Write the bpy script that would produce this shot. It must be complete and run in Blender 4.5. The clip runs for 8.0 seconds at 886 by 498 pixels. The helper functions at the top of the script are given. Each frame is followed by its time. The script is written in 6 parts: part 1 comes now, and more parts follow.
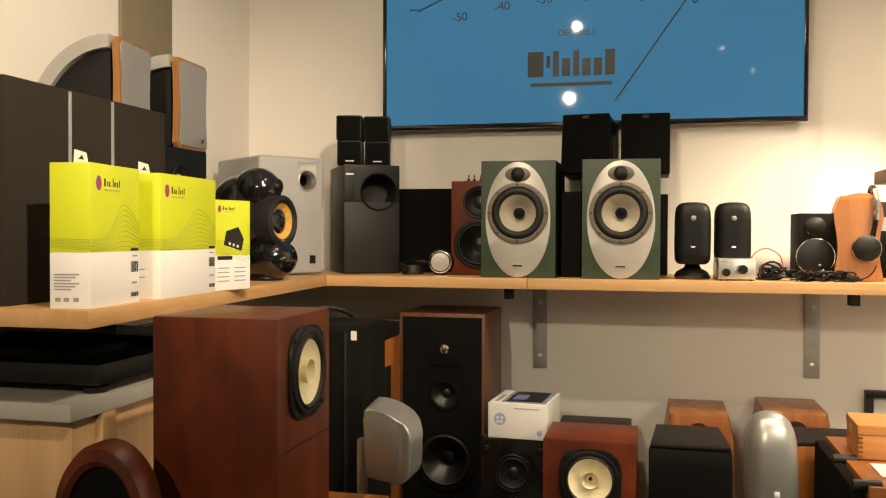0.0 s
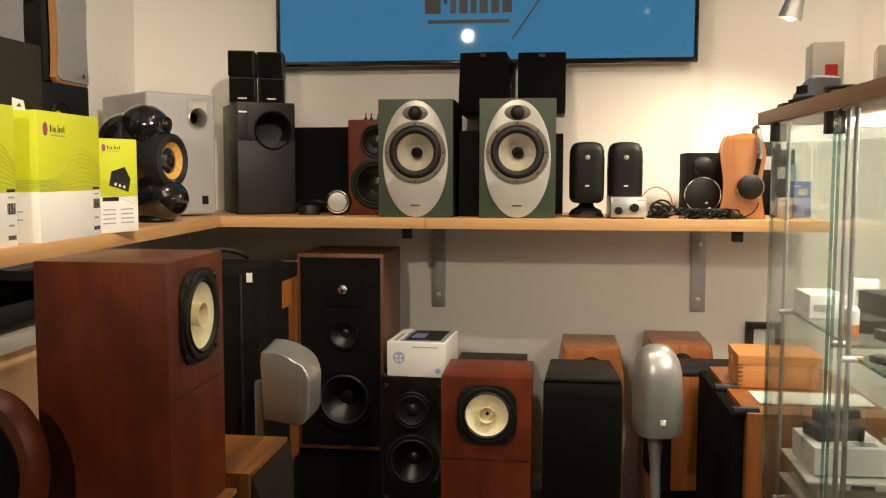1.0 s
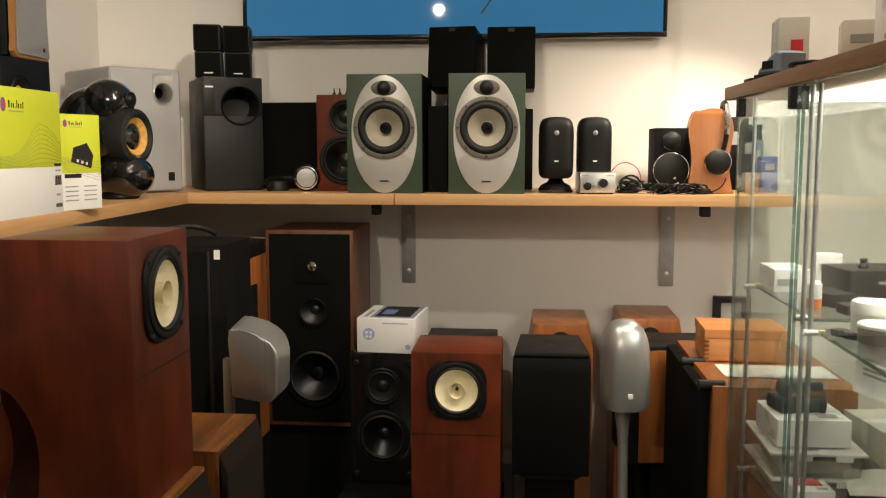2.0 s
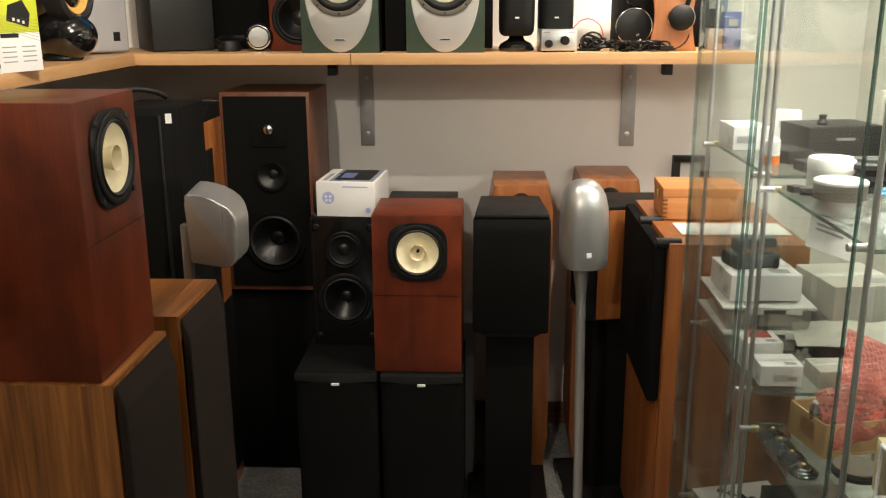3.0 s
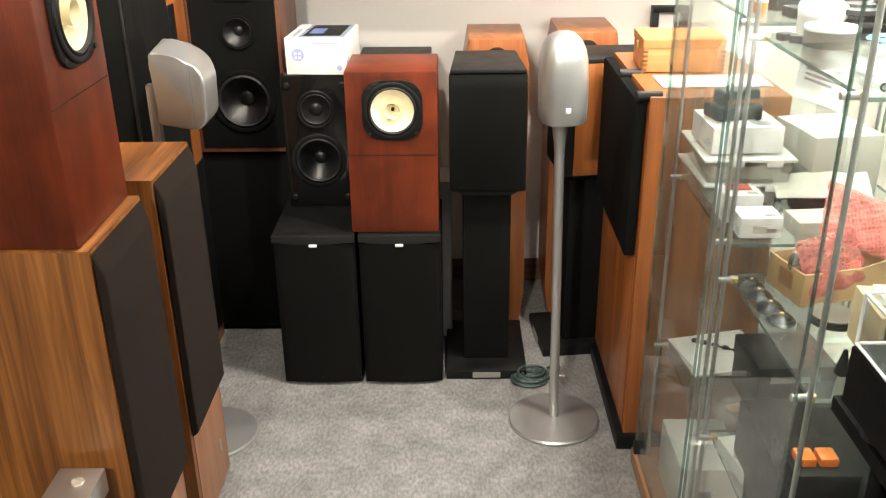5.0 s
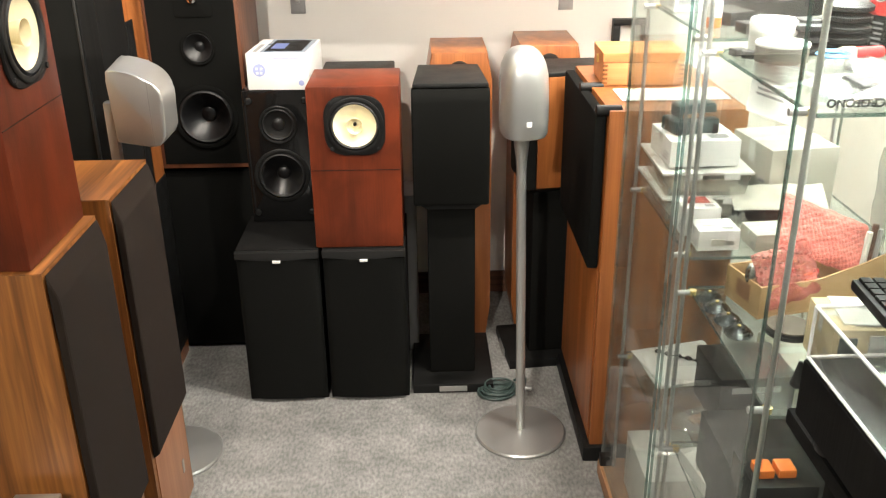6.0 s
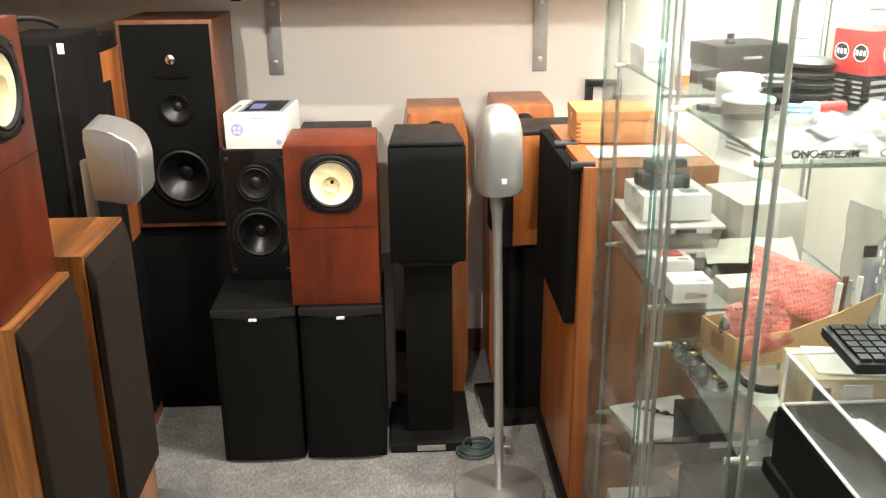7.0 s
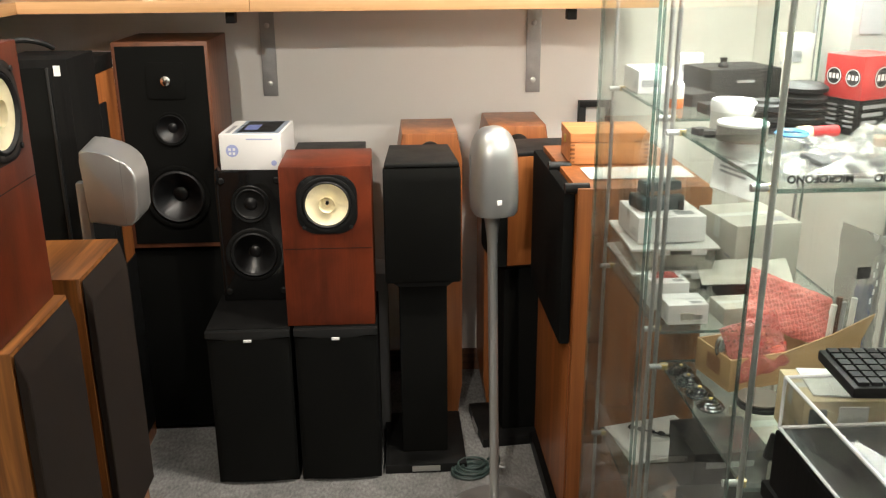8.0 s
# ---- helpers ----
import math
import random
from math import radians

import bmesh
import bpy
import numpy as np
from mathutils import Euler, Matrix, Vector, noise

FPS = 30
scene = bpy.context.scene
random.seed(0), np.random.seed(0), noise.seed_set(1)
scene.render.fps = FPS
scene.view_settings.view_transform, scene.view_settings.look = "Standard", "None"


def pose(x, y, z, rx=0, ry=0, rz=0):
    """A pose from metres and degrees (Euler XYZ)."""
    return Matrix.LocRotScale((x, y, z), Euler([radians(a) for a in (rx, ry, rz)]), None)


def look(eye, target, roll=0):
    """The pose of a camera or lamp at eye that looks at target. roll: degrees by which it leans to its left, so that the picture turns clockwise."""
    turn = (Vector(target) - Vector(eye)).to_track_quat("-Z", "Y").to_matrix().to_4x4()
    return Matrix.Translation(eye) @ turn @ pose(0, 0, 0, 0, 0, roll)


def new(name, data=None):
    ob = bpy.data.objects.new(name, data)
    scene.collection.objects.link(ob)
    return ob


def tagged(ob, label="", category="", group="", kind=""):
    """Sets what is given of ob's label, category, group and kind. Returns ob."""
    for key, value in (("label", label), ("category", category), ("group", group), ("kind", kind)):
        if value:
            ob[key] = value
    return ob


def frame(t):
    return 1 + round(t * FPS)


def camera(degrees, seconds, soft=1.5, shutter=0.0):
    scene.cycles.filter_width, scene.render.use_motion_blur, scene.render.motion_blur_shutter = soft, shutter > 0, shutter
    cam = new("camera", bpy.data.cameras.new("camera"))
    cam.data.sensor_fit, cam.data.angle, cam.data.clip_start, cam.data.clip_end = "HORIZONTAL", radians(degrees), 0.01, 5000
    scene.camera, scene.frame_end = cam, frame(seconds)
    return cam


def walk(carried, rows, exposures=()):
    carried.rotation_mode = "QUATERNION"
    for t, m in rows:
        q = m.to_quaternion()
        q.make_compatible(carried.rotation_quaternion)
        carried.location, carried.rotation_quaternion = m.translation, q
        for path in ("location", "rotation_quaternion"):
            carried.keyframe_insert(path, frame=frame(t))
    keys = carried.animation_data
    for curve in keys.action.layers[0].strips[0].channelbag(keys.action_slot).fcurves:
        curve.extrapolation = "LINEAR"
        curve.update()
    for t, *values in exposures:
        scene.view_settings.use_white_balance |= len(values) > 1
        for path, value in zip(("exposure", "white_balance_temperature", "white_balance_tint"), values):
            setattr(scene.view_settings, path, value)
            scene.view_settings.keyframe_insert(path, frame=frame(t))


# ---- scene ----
cam = camera(52.5, 8.0, soft=1.2)
PATH = [
    (0, (0.068, -0.104, 1.494), (-0.391, 1.842, 1.460), 0.2),
    (0.5, (0.067, -0.099, 1.496), (-0.3, 1.864, 1.388), 0.1),
    (1, (0.074, -0.093, 1.496), (-0.166, 1.885, 1.327), 0.1),
    (1.2, (0.078, -0.092, 1.496), (-0.151, 1.887, 1.329), 0.1),
    (2.3, (0.086, -0.083, 1.497), (-0.064, 1.891, 1.21), 0.0),
    (2.5, (0.082, -0.080, 1.496), (-0.045, 1.886, 1.15), 0.0),
    (3, (0.091, -0.069, 1.489), (-0.004, 1.86, 0.969), -0.3),
    (3.5, (0.089, -0.056, 1.483), (0.002, 1.828, 0.814), -0.5),
    (4, (0.068, -0.056, 1.466), (-0.001, 1.79, 0.701), -0.5),
    (4.2, (0.060, -0.050, 1.472), (0.0, 1.788, 0.679), -0.5),
    (5.3, (0.081, -0.045, 1.477), (0.067, 1.782, 0.664), -0.7),
    (5.5, (0.089, -0.045, 1.476), (0.085, 1.782, 0.665), -0.6),
    (6, (0.092, -0.038, 1.486), (0.127, 1.798, 0.693), -0.7),
    (6.5, (0.095, -0.044, 1.483), (0.156, 1.816, 0.749), -0.7),
    (7, (0.098, -0.049, 1.474), (0.182, 1.835, 0.810), -0.5),
    (7.5, (0.103, -0.048, 1.480), (0.194, 1.846, 0.841), -0.6),
    (8, (0.086, -0.052, 1.486), (0.192, 1.844, 0.857), -0.4),
]
EXPOSURES = [(0, -0.20, 7000, 10), (1, -0.35, 6500, 10), (2.5, -0.49, 6000, 10), (3, -0.08, 5850, 10), (3.5, 0.61, 5800, 10), (4, 1.28, 5700, 10),
             (5.5, 1.29, 5600, 10), (6, 1.30, 5600, 10), (6.5, 1.29, 5600, 10), (7, 1.18, 5600, 10), (7.5, 0.76, 5600, 10), (8, 0.50, 5600, 10)]
walk(cam, [(t, look(eye, target, roll)) for t, eye, target, roll in PATH], EXPOSURES)

# ---- light and exposure ----
world = bpy.data.worlds.new("world")
scene.world = world
world.use_nodes = True
world.node_tree.nodes["Background"].inputs[0].default_value = (0.9, 0.8, 0.65, 1)
world.node_tree.nodes["Background"].inputs[1].default_value = 0.05
WARM = (1.0, 0.84, 0.63)
SPOTS = [  # place, aim, watts, cone degrees, size
    ((0.735, 2.60, 1.925), (0.60, 2.64, 1.35), 30, 165, 0.02),
    ((0.62, 1.75, 2.62), (0.45, 2.15, 0.9), 70, 95, 0.02),
    ((-0.35, 1.10, 2.62), (-0.2, 2.85, 1.9), 50, 100, 0.02),
    ((0.45, 0.30, 2.62), (-1.15, 1.90, 1.68), 290, 48, 0.03),
    ((-0.34, 1.78, 2.62), (0.10, 1.8, 0.0), 34, 110, 0.02),
    ((-0.62, -1.40, 2.62), (-0.56, 1.9, 0.75), 150, 70, 0.03),
    ((1.17, 1.85, 2.62), (1.10, 2.5, 1.3), 62, 110, 0.03),
    # added fill spot, no known fixture: brightens the turntable and lower cabinet
    ((0.72, -0.55, 2.62), (0.80, 0.95, 0.60), 46, 52, 0.03),
]
for place, aim, watts, cone, size in SPOTS:
    lamp = bpy.data.lights.new("spot_light", "SPOT")
    lamp.energy, lamp.color, lamp.spot_size, lamp.spot_blend, lamp.shadow_soft_size = watts, WARM, radians(cone), 0.9, size
    p = Vector(place) + (Vector(aim) - Vector(place)).normalized() * 0.04
    new("spot_light", lamp).matrix_world = look(p, aim)


# ---- materials ----
def material(name, color, rough=0.5, metal=0.0, var=0.12, scale=12.0, fine=180.0, bump=0.15, coat=0.0, stretch=(1, 1, 1), second=None, spec=0.5, rvar=0.12):
    m = bpy.data.materials.new(name)
    m.use_nodes = True
    nt = m.node_tree
    b = nt.nodes["Principled BSDF"]
    co = nt.nodes.new("ShaderNodeTexCoord")
    mp = nt.nodes.new("ShaderNodeMapping")
    mp.inputs["Scale"].default_value = stretch
    nt.links.new(co.outputs["Object"], mp.inputs[0])
    big = nt.nodes.new("ShaderNodeTexNoise")
    big.inputs["Scale"].default_value, big.inputs["Detail"].default_value = scale, 5
    small = nt.nodes.new("ShaderNodeTexNoise")
    small.inputs["Scale"].default_value, small.inputs["Detail"].default_value = fine, 3
    for n in (big, small):
        nt.links.new(mp.outputs[0], n.inputs["Vector"])
    add = nt.nodes.new("ShaderNodeMath")
    add.operation = "MULTIPLY_ADD"
    add.inputs[1].default_value = 0.35
    nt.links.new(small.outputs[0], add.inputs[0])
    nt.links.new(big.outputs[0], add.inputs[2])
    ramp = nt.nodes.new("ShaderNodeValToRGB")
    lo = [c * (1 - var) for c in color]
    hi = list(second) if second else [min(1, c * (1 + var)) for c in color]
    ramp.color_ramp.elements[0].position, ramp.color_ramp.elements[0].color = 0.42, (*lo, 1)
    ramp.color_ramp.elements[1].position, ramp.color_ramp.elements[1].color = 0.92, (*hi, 1)
    nt.links.new(add.outputs[0], ramp.inputs[0])
    nt.links.new(ramp.outputs[0], b.inputs["Base Color"])
    rr = nt.nodes.new("ShaderNodeMapRange")
    rr.inputs["From Min"].default_value, rr.inputs["From Max"].default_value = 0.3, 0.75
    rr.inputs["To Min"].default_value, rr.inputs["To Max"].default_value = max(0.02, rough * (1 - rvar)), min(1, rough * (1 + rvar))
    nt.links.new(big.outputs[0], rr.inputs[0])
    nt.links.new(rr.outputs[0], b.inputs["Roughness"])
    b.inputs["Metallic"].default_value = metal
    b.inputs["Coat Weight"].default_value = coat
    b.inputs["Coat Roughness"].default_value = 0.12
    b.inputs["Specular IOR Level"].default_value = spec
    if bump:
        bp = nt.nodes.new("ShaderNodeBump")
        bp.inputs["Strength"].default_value, bp.inputs["Distance"].default_value = bump, 0.002
        nt.links.new(small.outputs[0], bp.inputs["Height"])
        nt.links.new(bp.outputs[0], b.inputs["Normal"])
    return m


def wood(name, dark, light, rough=0.4, along="z", rings=9.0, coat=0.0, pores=0.5, bump=0.12):
    """Plain-sawn veneer: distorted bands and fine pores that run along one axis."""
    m = bpy.data.materials.new(name)
    m.use_nodes = True
    nt = m.node_tree
    b = nt.nodes["Principled BSDF"]
    co = nt.nodes.new("ShaderNodeTexCoord")
    rnd = nt.nodes.new("ShaderNodeObjectInfo")
    off = nt.nodes.new("ShaderNodeVectorMath")
    off.operation = "MULTIPLY_ADD"
    off.inputs[1].default_value = (3.7, 5.1, 2.3)
    nt.links.new(rnd.outputs["Random"], off.inputs[0])
    nt.links.new(co.outputs["Object"], off.inputs[2])
    k = {"x": (0.05, 1, 1), "y": (1, 0.05, 1), "z": (1, 1, 0.05)}[along]
    mp = nt.nodes.new("ShaderNodeMapping")
    mp.inputs["Scale"].default_value = k
    nt.links.new(off.outputs[0], mp.inputs[0])
    n1 = nt.nodes.new("ShaderNodeTexNoise")
    n1.inputs["Scale"].default_value, n1.inputs["Detail"].default_value, n1.inputs["Distortion"].default_value = 11.0, 3, 0.6
    nt.links.new(mp.outputs[0], n1.inputs["Vector"])
    mul = nt.nodes.new("ShaderNodeMath")
    mul.operation = "MULTIPLY"
    mul.inputs[1].default_value = rings
    nt.links.new(n1.outputs[0], mul.inputs[0])
    fr = nt.nodes.new("ShaderNodeMath")
    fr.operation = "PINGPONG"
    fr.inputs[1].default_value = 1.0
    nt.links.new(mul.outputs[0], fr.inputs[0])
    mp2 = nt.nodes.new("ShaderNodeMapping")
    mp2.inputs["Scale"].default_value = tuple(c * 0.35 if c < 1 else 1 for c in k)
    nt.links.new(off.outputs[0], mp2.inputs[0])
    n2 = nt.nodes.new("ShaderNodeTexNoise")
    n2.inputs["Scale"].default_value, n2.inputs["Detail"].default_value = 260, 3
    nt.links.new(mp2.outputs[0], n2.inputs["Vector"])
    mix = nt.nodes.new("ShaderNodeMix")
    mix.inputs[0].default_value = pores
    nt.links.new(fr.outputs[0], mix.inputs[2])
    nt.links.new(n2.outputs[0], mix.inputs[3])
    ramp = nt.nodes.new("ShaderNodeValToRGB")
    ramp.color_ramp.elements[0].position, ramp.color_ramp.elements[0].color = 0.22, (*dark, 1)
    ramp.color_ramp.elements[1].position, ramp.color_ramp.elements[1].color = 0.70, (*light, 1)
    nt.links.new(mix.outputs[0], ramp.inputs[0])
    nt.links.new(ramp.outputs[0], b.inputs["Base Color"])
    b.inputs["Roughness"].default_value = rough
    b.inputs["Coat Weight"].default_value = coat
    b.inputs["Coat Roughness"].default_value = 0.15
    bp = nt.nodes.new("ShaderNodeBump")
    bp.inputs["Strength"].default_value, bp.inputs["Distance"].default_value = bump, 0.001
    nt.links.new(n2.outputs[0], bp.inputs["Height"])
    nt.links.new(bp.outputs[0], b.inputs["Normal"])
    return m


def clear(name, tint, gloss=0.02, grazing=0.9, dust=0.0):
    """Thin clear sheet: straight transmission, gloss that grows towards grazing angles, a film of dust and smears that
    also paints in haze.
    """
    m = bpy.data.materials.new(name)
    m.use_nodes = True
    nt = m.node_tree
    nt.nodes.remove(nt.nodes["Principled BSDF"])
    out = nt.nodes["Material Output"]
    tr, gl, fr, pw, ma, mx = (nt.nodes.new(n) for n in ("ShaderNodeBsdfTransparent", "ShaderNodeBsdfGlossy", "ShaderNodeLayerWeight", "ShaderNodeMath", "ShaderNodeMath", "ShaderNodeMixShader"))
    tr.inputs[0].default_value = (*tint, 1)
    gl.inputs["Roughness"].default_value = gloss
    fr.inputs["Blend"].default_value = 0.5
    pw.operation, ma.operation = "POWER", "MULTIPLY_ADD"
    pw.inputs[1].default_value = 5.0
    ma.inputs[1].default_value, ma.inputs[2].default_value = grazing, 0.03
    nt.links.new(fr.outputs["Facing"], pw.inputs[0])
    nt.links.new(pw.outputs[0], ma.inputs[0])
    nt.links.new(ma.outputs[0], mx.inputs[0])
    nt.links.new(tr.outputs[0], mx.inputs[1])
    nt.links.new(gl.outputs[0], mx.inputs[2])
    if dust:
        co, smear, lim, df, mx2 = (nt.nodes.new(n) for n in ("ShaderNodeTexCoord", "ShaderNodeTexNoise", "ShaderNodeMapRange", "ShaderNodeBsdfDiffuse", "ShaderNodeMixShader"))
        smear.inputs["Scale"].default_value, smear.inputs["Detail"].default_value, smear.inputs["Distortion"].default_value = 7.0, 5, 0.8
        lim.inputs["From Min"].default_value, lim.inputs["From Max"].default_value = 0.35, 0.72
        lim.inputs["To Min"].default_value, lim.inputs["To Max"].default_value = dust * 0.4, dust * 1.8
        df.inputs[0].default_value = (0.75, 0.75, 0.70, 1)
        nt.links.new(co.outputs["Object"], smear.inputs["Vector"])
        nt.links.new(smear.outputs[0], lim.inputs[0])
        nt.links.new(lim.outputs[0], mx2.inputs[0])
        nt.links.new(mx.outputs[0], mx2.inputs[1])
        nt.links.new(df.outputs[0], mx2.inputs[2])
        mx = mx2
    nt.links.new(mx.outputs[0], out.inputs[0])
    return m


def glowing(name, color, strength):
    m = bpy.data.materials.new(name)
    m.use_nodes = True
    b = m.node_tree.nodes["Principled BSDF"]
    b.inputs["Base Color"].default_value = (*[c * 0.3 for c in color], 1)
    b.inputs["Roughness"].default_value = 0.03
    b.inputs["Emission Color"].default_value = (*color, 1)
    b.inputs["Emission Strength"].default_value = strength
    return m


PAINT = material("wall_paint", (0.80, 0.77, 0.72), 0.85, var=0.03, scale=1.6, fine=220, bump=0.06)
CEIL = material("ceiling_paint", (0.8, 0.78, 0.74), 0.9, var=0.02, scale=2, bump=0.03)
CARPET = material("grey_carpet", (0.192, 0.190, 0.182), 0.97, var=0.15, scale=12, fine=300, bump=1.0, second=(0.265, 0.260, 0.250), spec=0.1)
nt = CARPET.node_tree
patch, tone = nt.nodes.new("ShaderNodeTexNoise"), nt.nodes.new("ShaderNodeMix")
patch.inputs["Scale"].default_value, patch.inputs["Detail"].default_value = 360, 3
tone.data_type, tone.blend_type = "RGBA", "MULTIPLY"
tone.inputs[0].default_value = 1.0
spread = nt.nodes.new("ShaderNodeMapRange")
spread.inputs["From Min"].default_value, spread.inputs["From Max"].default_value = 0.34, 0.66
spread.inputs["To Min"].default_value, spread.inputs["To Max"].default_value = 0.76, 1.18
nt.links.new(patch.outputs[0], spread.inputs[0])
ramp = [n for n in nt.nodes if n.type == "VALTORGB"][0]
nt.links.new(ramp.outputs[0], tone.inputs[6])
nt.links.new(spread.outputs[0], tone.inputs[7])
nt.links.new(tone.outputs[2], nt.nodes["Principled BSDF"].inputs["Base Color"])


def streaks(m, stretch, scale, lo, hi, distortion=0.6):
    """Uneven tone laid over a veneer: clouds, dark streaks and old polish."""
    nt = m.node_tree
    b = nt.nodes["Principled BSDF"]
    base = b.inputs["Base Color"].links[0].from_socket
    co, mp, n, r, x = (nt.nodes.new(k) for k in ("ShaderNodeTexCoord", "ShaderNodeMapping", "ShaderNodeTexNoise", "ShaderNodeMapRange", "ShaderNodeMix"))
    mp.inputs["Scale"].default_value = stretch
    n.inputs["Scale"].default_value, n.inputs["Detail"].default_value, n.inputs["Distortion"].default_value = scale, 6, distortion
    r.inputs["From Min"].default_value, r.inputs["From Max"].default_value = 0.34, 0.64
    r.inputs["To Min"].default_value, r.inputs["To Max"].default_value = lo, hi
    x.data_type, x.blend_type = "RGBA", "MULTIPLY"
    x.inputs[0].default_value = 1.0
    nt.links.new(co.outputs["Object"], mp.inputs[0])
    nt.links.new(mp.outputs[0], n.inputs["Vector"])
    nt.links.new(n.outputs[0], r.inputs[0])
    nt.links.new(base, x.inputs[6])
    nt.links.new(r.outputs[0], x.inputs[7])
    nt.links.new(x.outputs[2], b.inputs["Base Color"])


SKIRT = wood("dark_skirting", (0.05, 0.022, 0.012), (0.12, 0.055, 0.03), 0.5, "x")
BEECH_X = wood("beech_shelf", (0.50, 0.28, 0.115), (0.62, 0.37, 0.17), 0.42, "x", 4, pores=0.6)
BEECH_Y = wood("beech_shelf_side", (0.50, 0.28, 0.115), (0.62, 0.37, 0.17), 0.42, "y", 4, pores=0.6)
PANEL = wood("beech_panel", (0.44, 0.27, 0.13), (0.56, 0.36, 0.19), 0.5, "z", 3, pores=0.6)
MAHOG = wood("mahogany", (0.050, 0.0088, 0.0028), (0.128, 0.0230, 0.0060), 0.42, "z", 1.3, coat=0.0, pores=0.35)
MAHOG.node_tree.nodes["Principled BSDF"].inputs["Specular IOR Level"].default_value = 0.3
WALNUT = wood("walnut_veneer", (0.165, 0.058, 0.0110), (0.30, 0.116, 0.022), 0.42, "z", 10, pores=0.42)
WALNUT_X = wood("walnut_top", (0.130, 0.043, 0.0075), (0.32, 0.118, 0.021), 0.42, "x", 7, pores=0.5)
streaks(MAHOG, (1, 1, 0.6), 11.0, 0.62, 1.18)
streaks(WALNUT, (1, 1, 0.05), 42.0, 0.66, 1.10, 2.0)
streaks(WALNUT_X, (0.06, 1, 1), 48.0, 0.55, 1.12, 1.2)
WALNUT_LT = wood("walnut_baffle", (0.24, 0.10, 0.045), (0.36, 0.165, 0.08), 0.45, "z", 4, pores=0.5)
CHERRY = wood("cherry_veneer", (0.27, 0.085, 0.018), (0.43, 0.155, 0.038), 0.38, "z", 4, coat=0.15, pores=0.45)
streaks(CHERRY, (1, 1, 0.08), 22.0, 0.72, 1.10)
TEAK = wood("teak_veneer", (0.065, 0.022, 0.009), (0.14, 0.05, 0.02), 0.45, "z", 5)
PINE = wood("box_wood", (0.46, 0.18, 0.055), (0.62, 0.28, 0.10), 0.4, "x", 4)
OAKCAP = wood("cabinet_oak", (0.22, 0.11, 0.05), (0.36, 0.19, 0.09), 0.5, "y", 5)
BLACKASH = wood("black_ash", (0.0030, 0.0029, 0.0027), (0.0074, 0.0071, 0.0066), 0.78, "z", 8, pores=0.7, bump=0.25)
BLACKASH.node_tree.nodes["Principled BSDF"].inputs["Specular IOR Level"].default_value = 0.12
CLOTH = material("black_cloth", (0.0056, 0.0057, 0.0051), 0.95, var=0.25, scale=6, fine=900, bump=0.5, spec=0.08)
BROWNCLOTH = material("brown_cloth", (0.0175, 0.0122, 0.0090), 0.95, var=0.25, scale=14, fine=900, bump=0.5, spec=0.15)
BLACK = material("black_plastic", (0.0058, 0.0058, 0.0055), 0.48, var=0.2, scale=30, fine=600, bump=0.08, spec=0.27)
GRAPH = material("graphite_vinyl", (0.0078, 0.0080, 0.0076), 0.5, var=0.15, scale=18, fine=700, bump=0.15, spec=0.35)
GLOSS = material("black_gloss", (0.006, 0.006, 0.006), 0.06, var=0.1, bump=0, coat=1.0)
RUBBER = material("rubber", (0.0065, 0.0065, 0.0065), 0.62, var=0.2, bump=0.1)
CONE = material("dark_cone", (0.006, 0.006, 0.0063), 0.36, var=0.3, scale=25, fine=300, bump=0.12)
CHARCOAL = material("charcoal_cloth", (0.030, 0.025, 0.021), 0.95, var=0.2, scale=5, fine=900, bump=0.5, spec=0.15)
PLATE = material("satin_plate", (0.50, 0.49, 0.46), 0.42, metal=0.35, var=0.06, scale=3, fine=260, bump=0.06, stretch=(0.05, 1, 1))
RINGGREY = material("bronze_grey_ring", (0.15, 0.135, 0.11), 0.5, metal=0.3, var=0.1, scale=20, bump=0.05)
CREAM = material("cream_cone", (0.88, 0.79, 0.53), 0.7, var=0.08, scale=40, fine=500, bump=0.2)
SILK = material("champagne_cone", (0.58, 0.53, 0.43), 0.4, metal=0.35, var=0.08, scale=20, bump=0.05)
KEVLAR = material("yellow_cone", (0.62, 0.34, 0.07), 0.6, var=0.2, scale=90, fine=900, bump=0.4)
SILVER = material("silver_paint", (0.46, 0.46, 0.445), 0.36, metal=0.75, var=0.07, scale=9, fine=700, bump=0.05)
MATSILVER = material("silver_cabinet", (0.40, 0.40, 0.41), 0.55, metal=0.2, var=0.06, scale=9, fine=500, bump=0.06)
ALU = material("brushed_aluminium", (0.60, 0.60, 0.58), 0.33, metal=0.9, var=0.1, scale=4, fine=240, bump=0.08, stretch=(0.06, 1, 1))
STEEL = material("zinc_steel", (0.42, 0.42, 0.41), 0.45, metal=0.7, var=0.15, scale=20, fine=300, bump=0.08)
CHROME = material("chrome", (0.8, 0.8, 0.8), 0.12, metal=1.0, var=0.03, bump=0)
BRASS = material("brass", (0.62, 0.46, 0.14), 0.4, metal=0.6, var=0.1, bump=0)
GREEN = material("green_lacquer", (0.036, 0.058, 0.036), 0.5, var=0.1, scale=20, fine=600, bump=0.1)
GRILLE = material("grey_mesh", (0.30, 0.30, 0.305), 0.7, metal=0.2, var=0.12, scale=4, fine=1100, bump=0.5)
GREYTOP = material("grey_laminate", (0.33, 0.32, 0.29), 0.45, var=0.06, scale=8, fine=300, bump=0.05)
STRIP = material("grey_strip", (0.28, 0.28, 0.28), 0.5, var=0.06, bump=0.03)
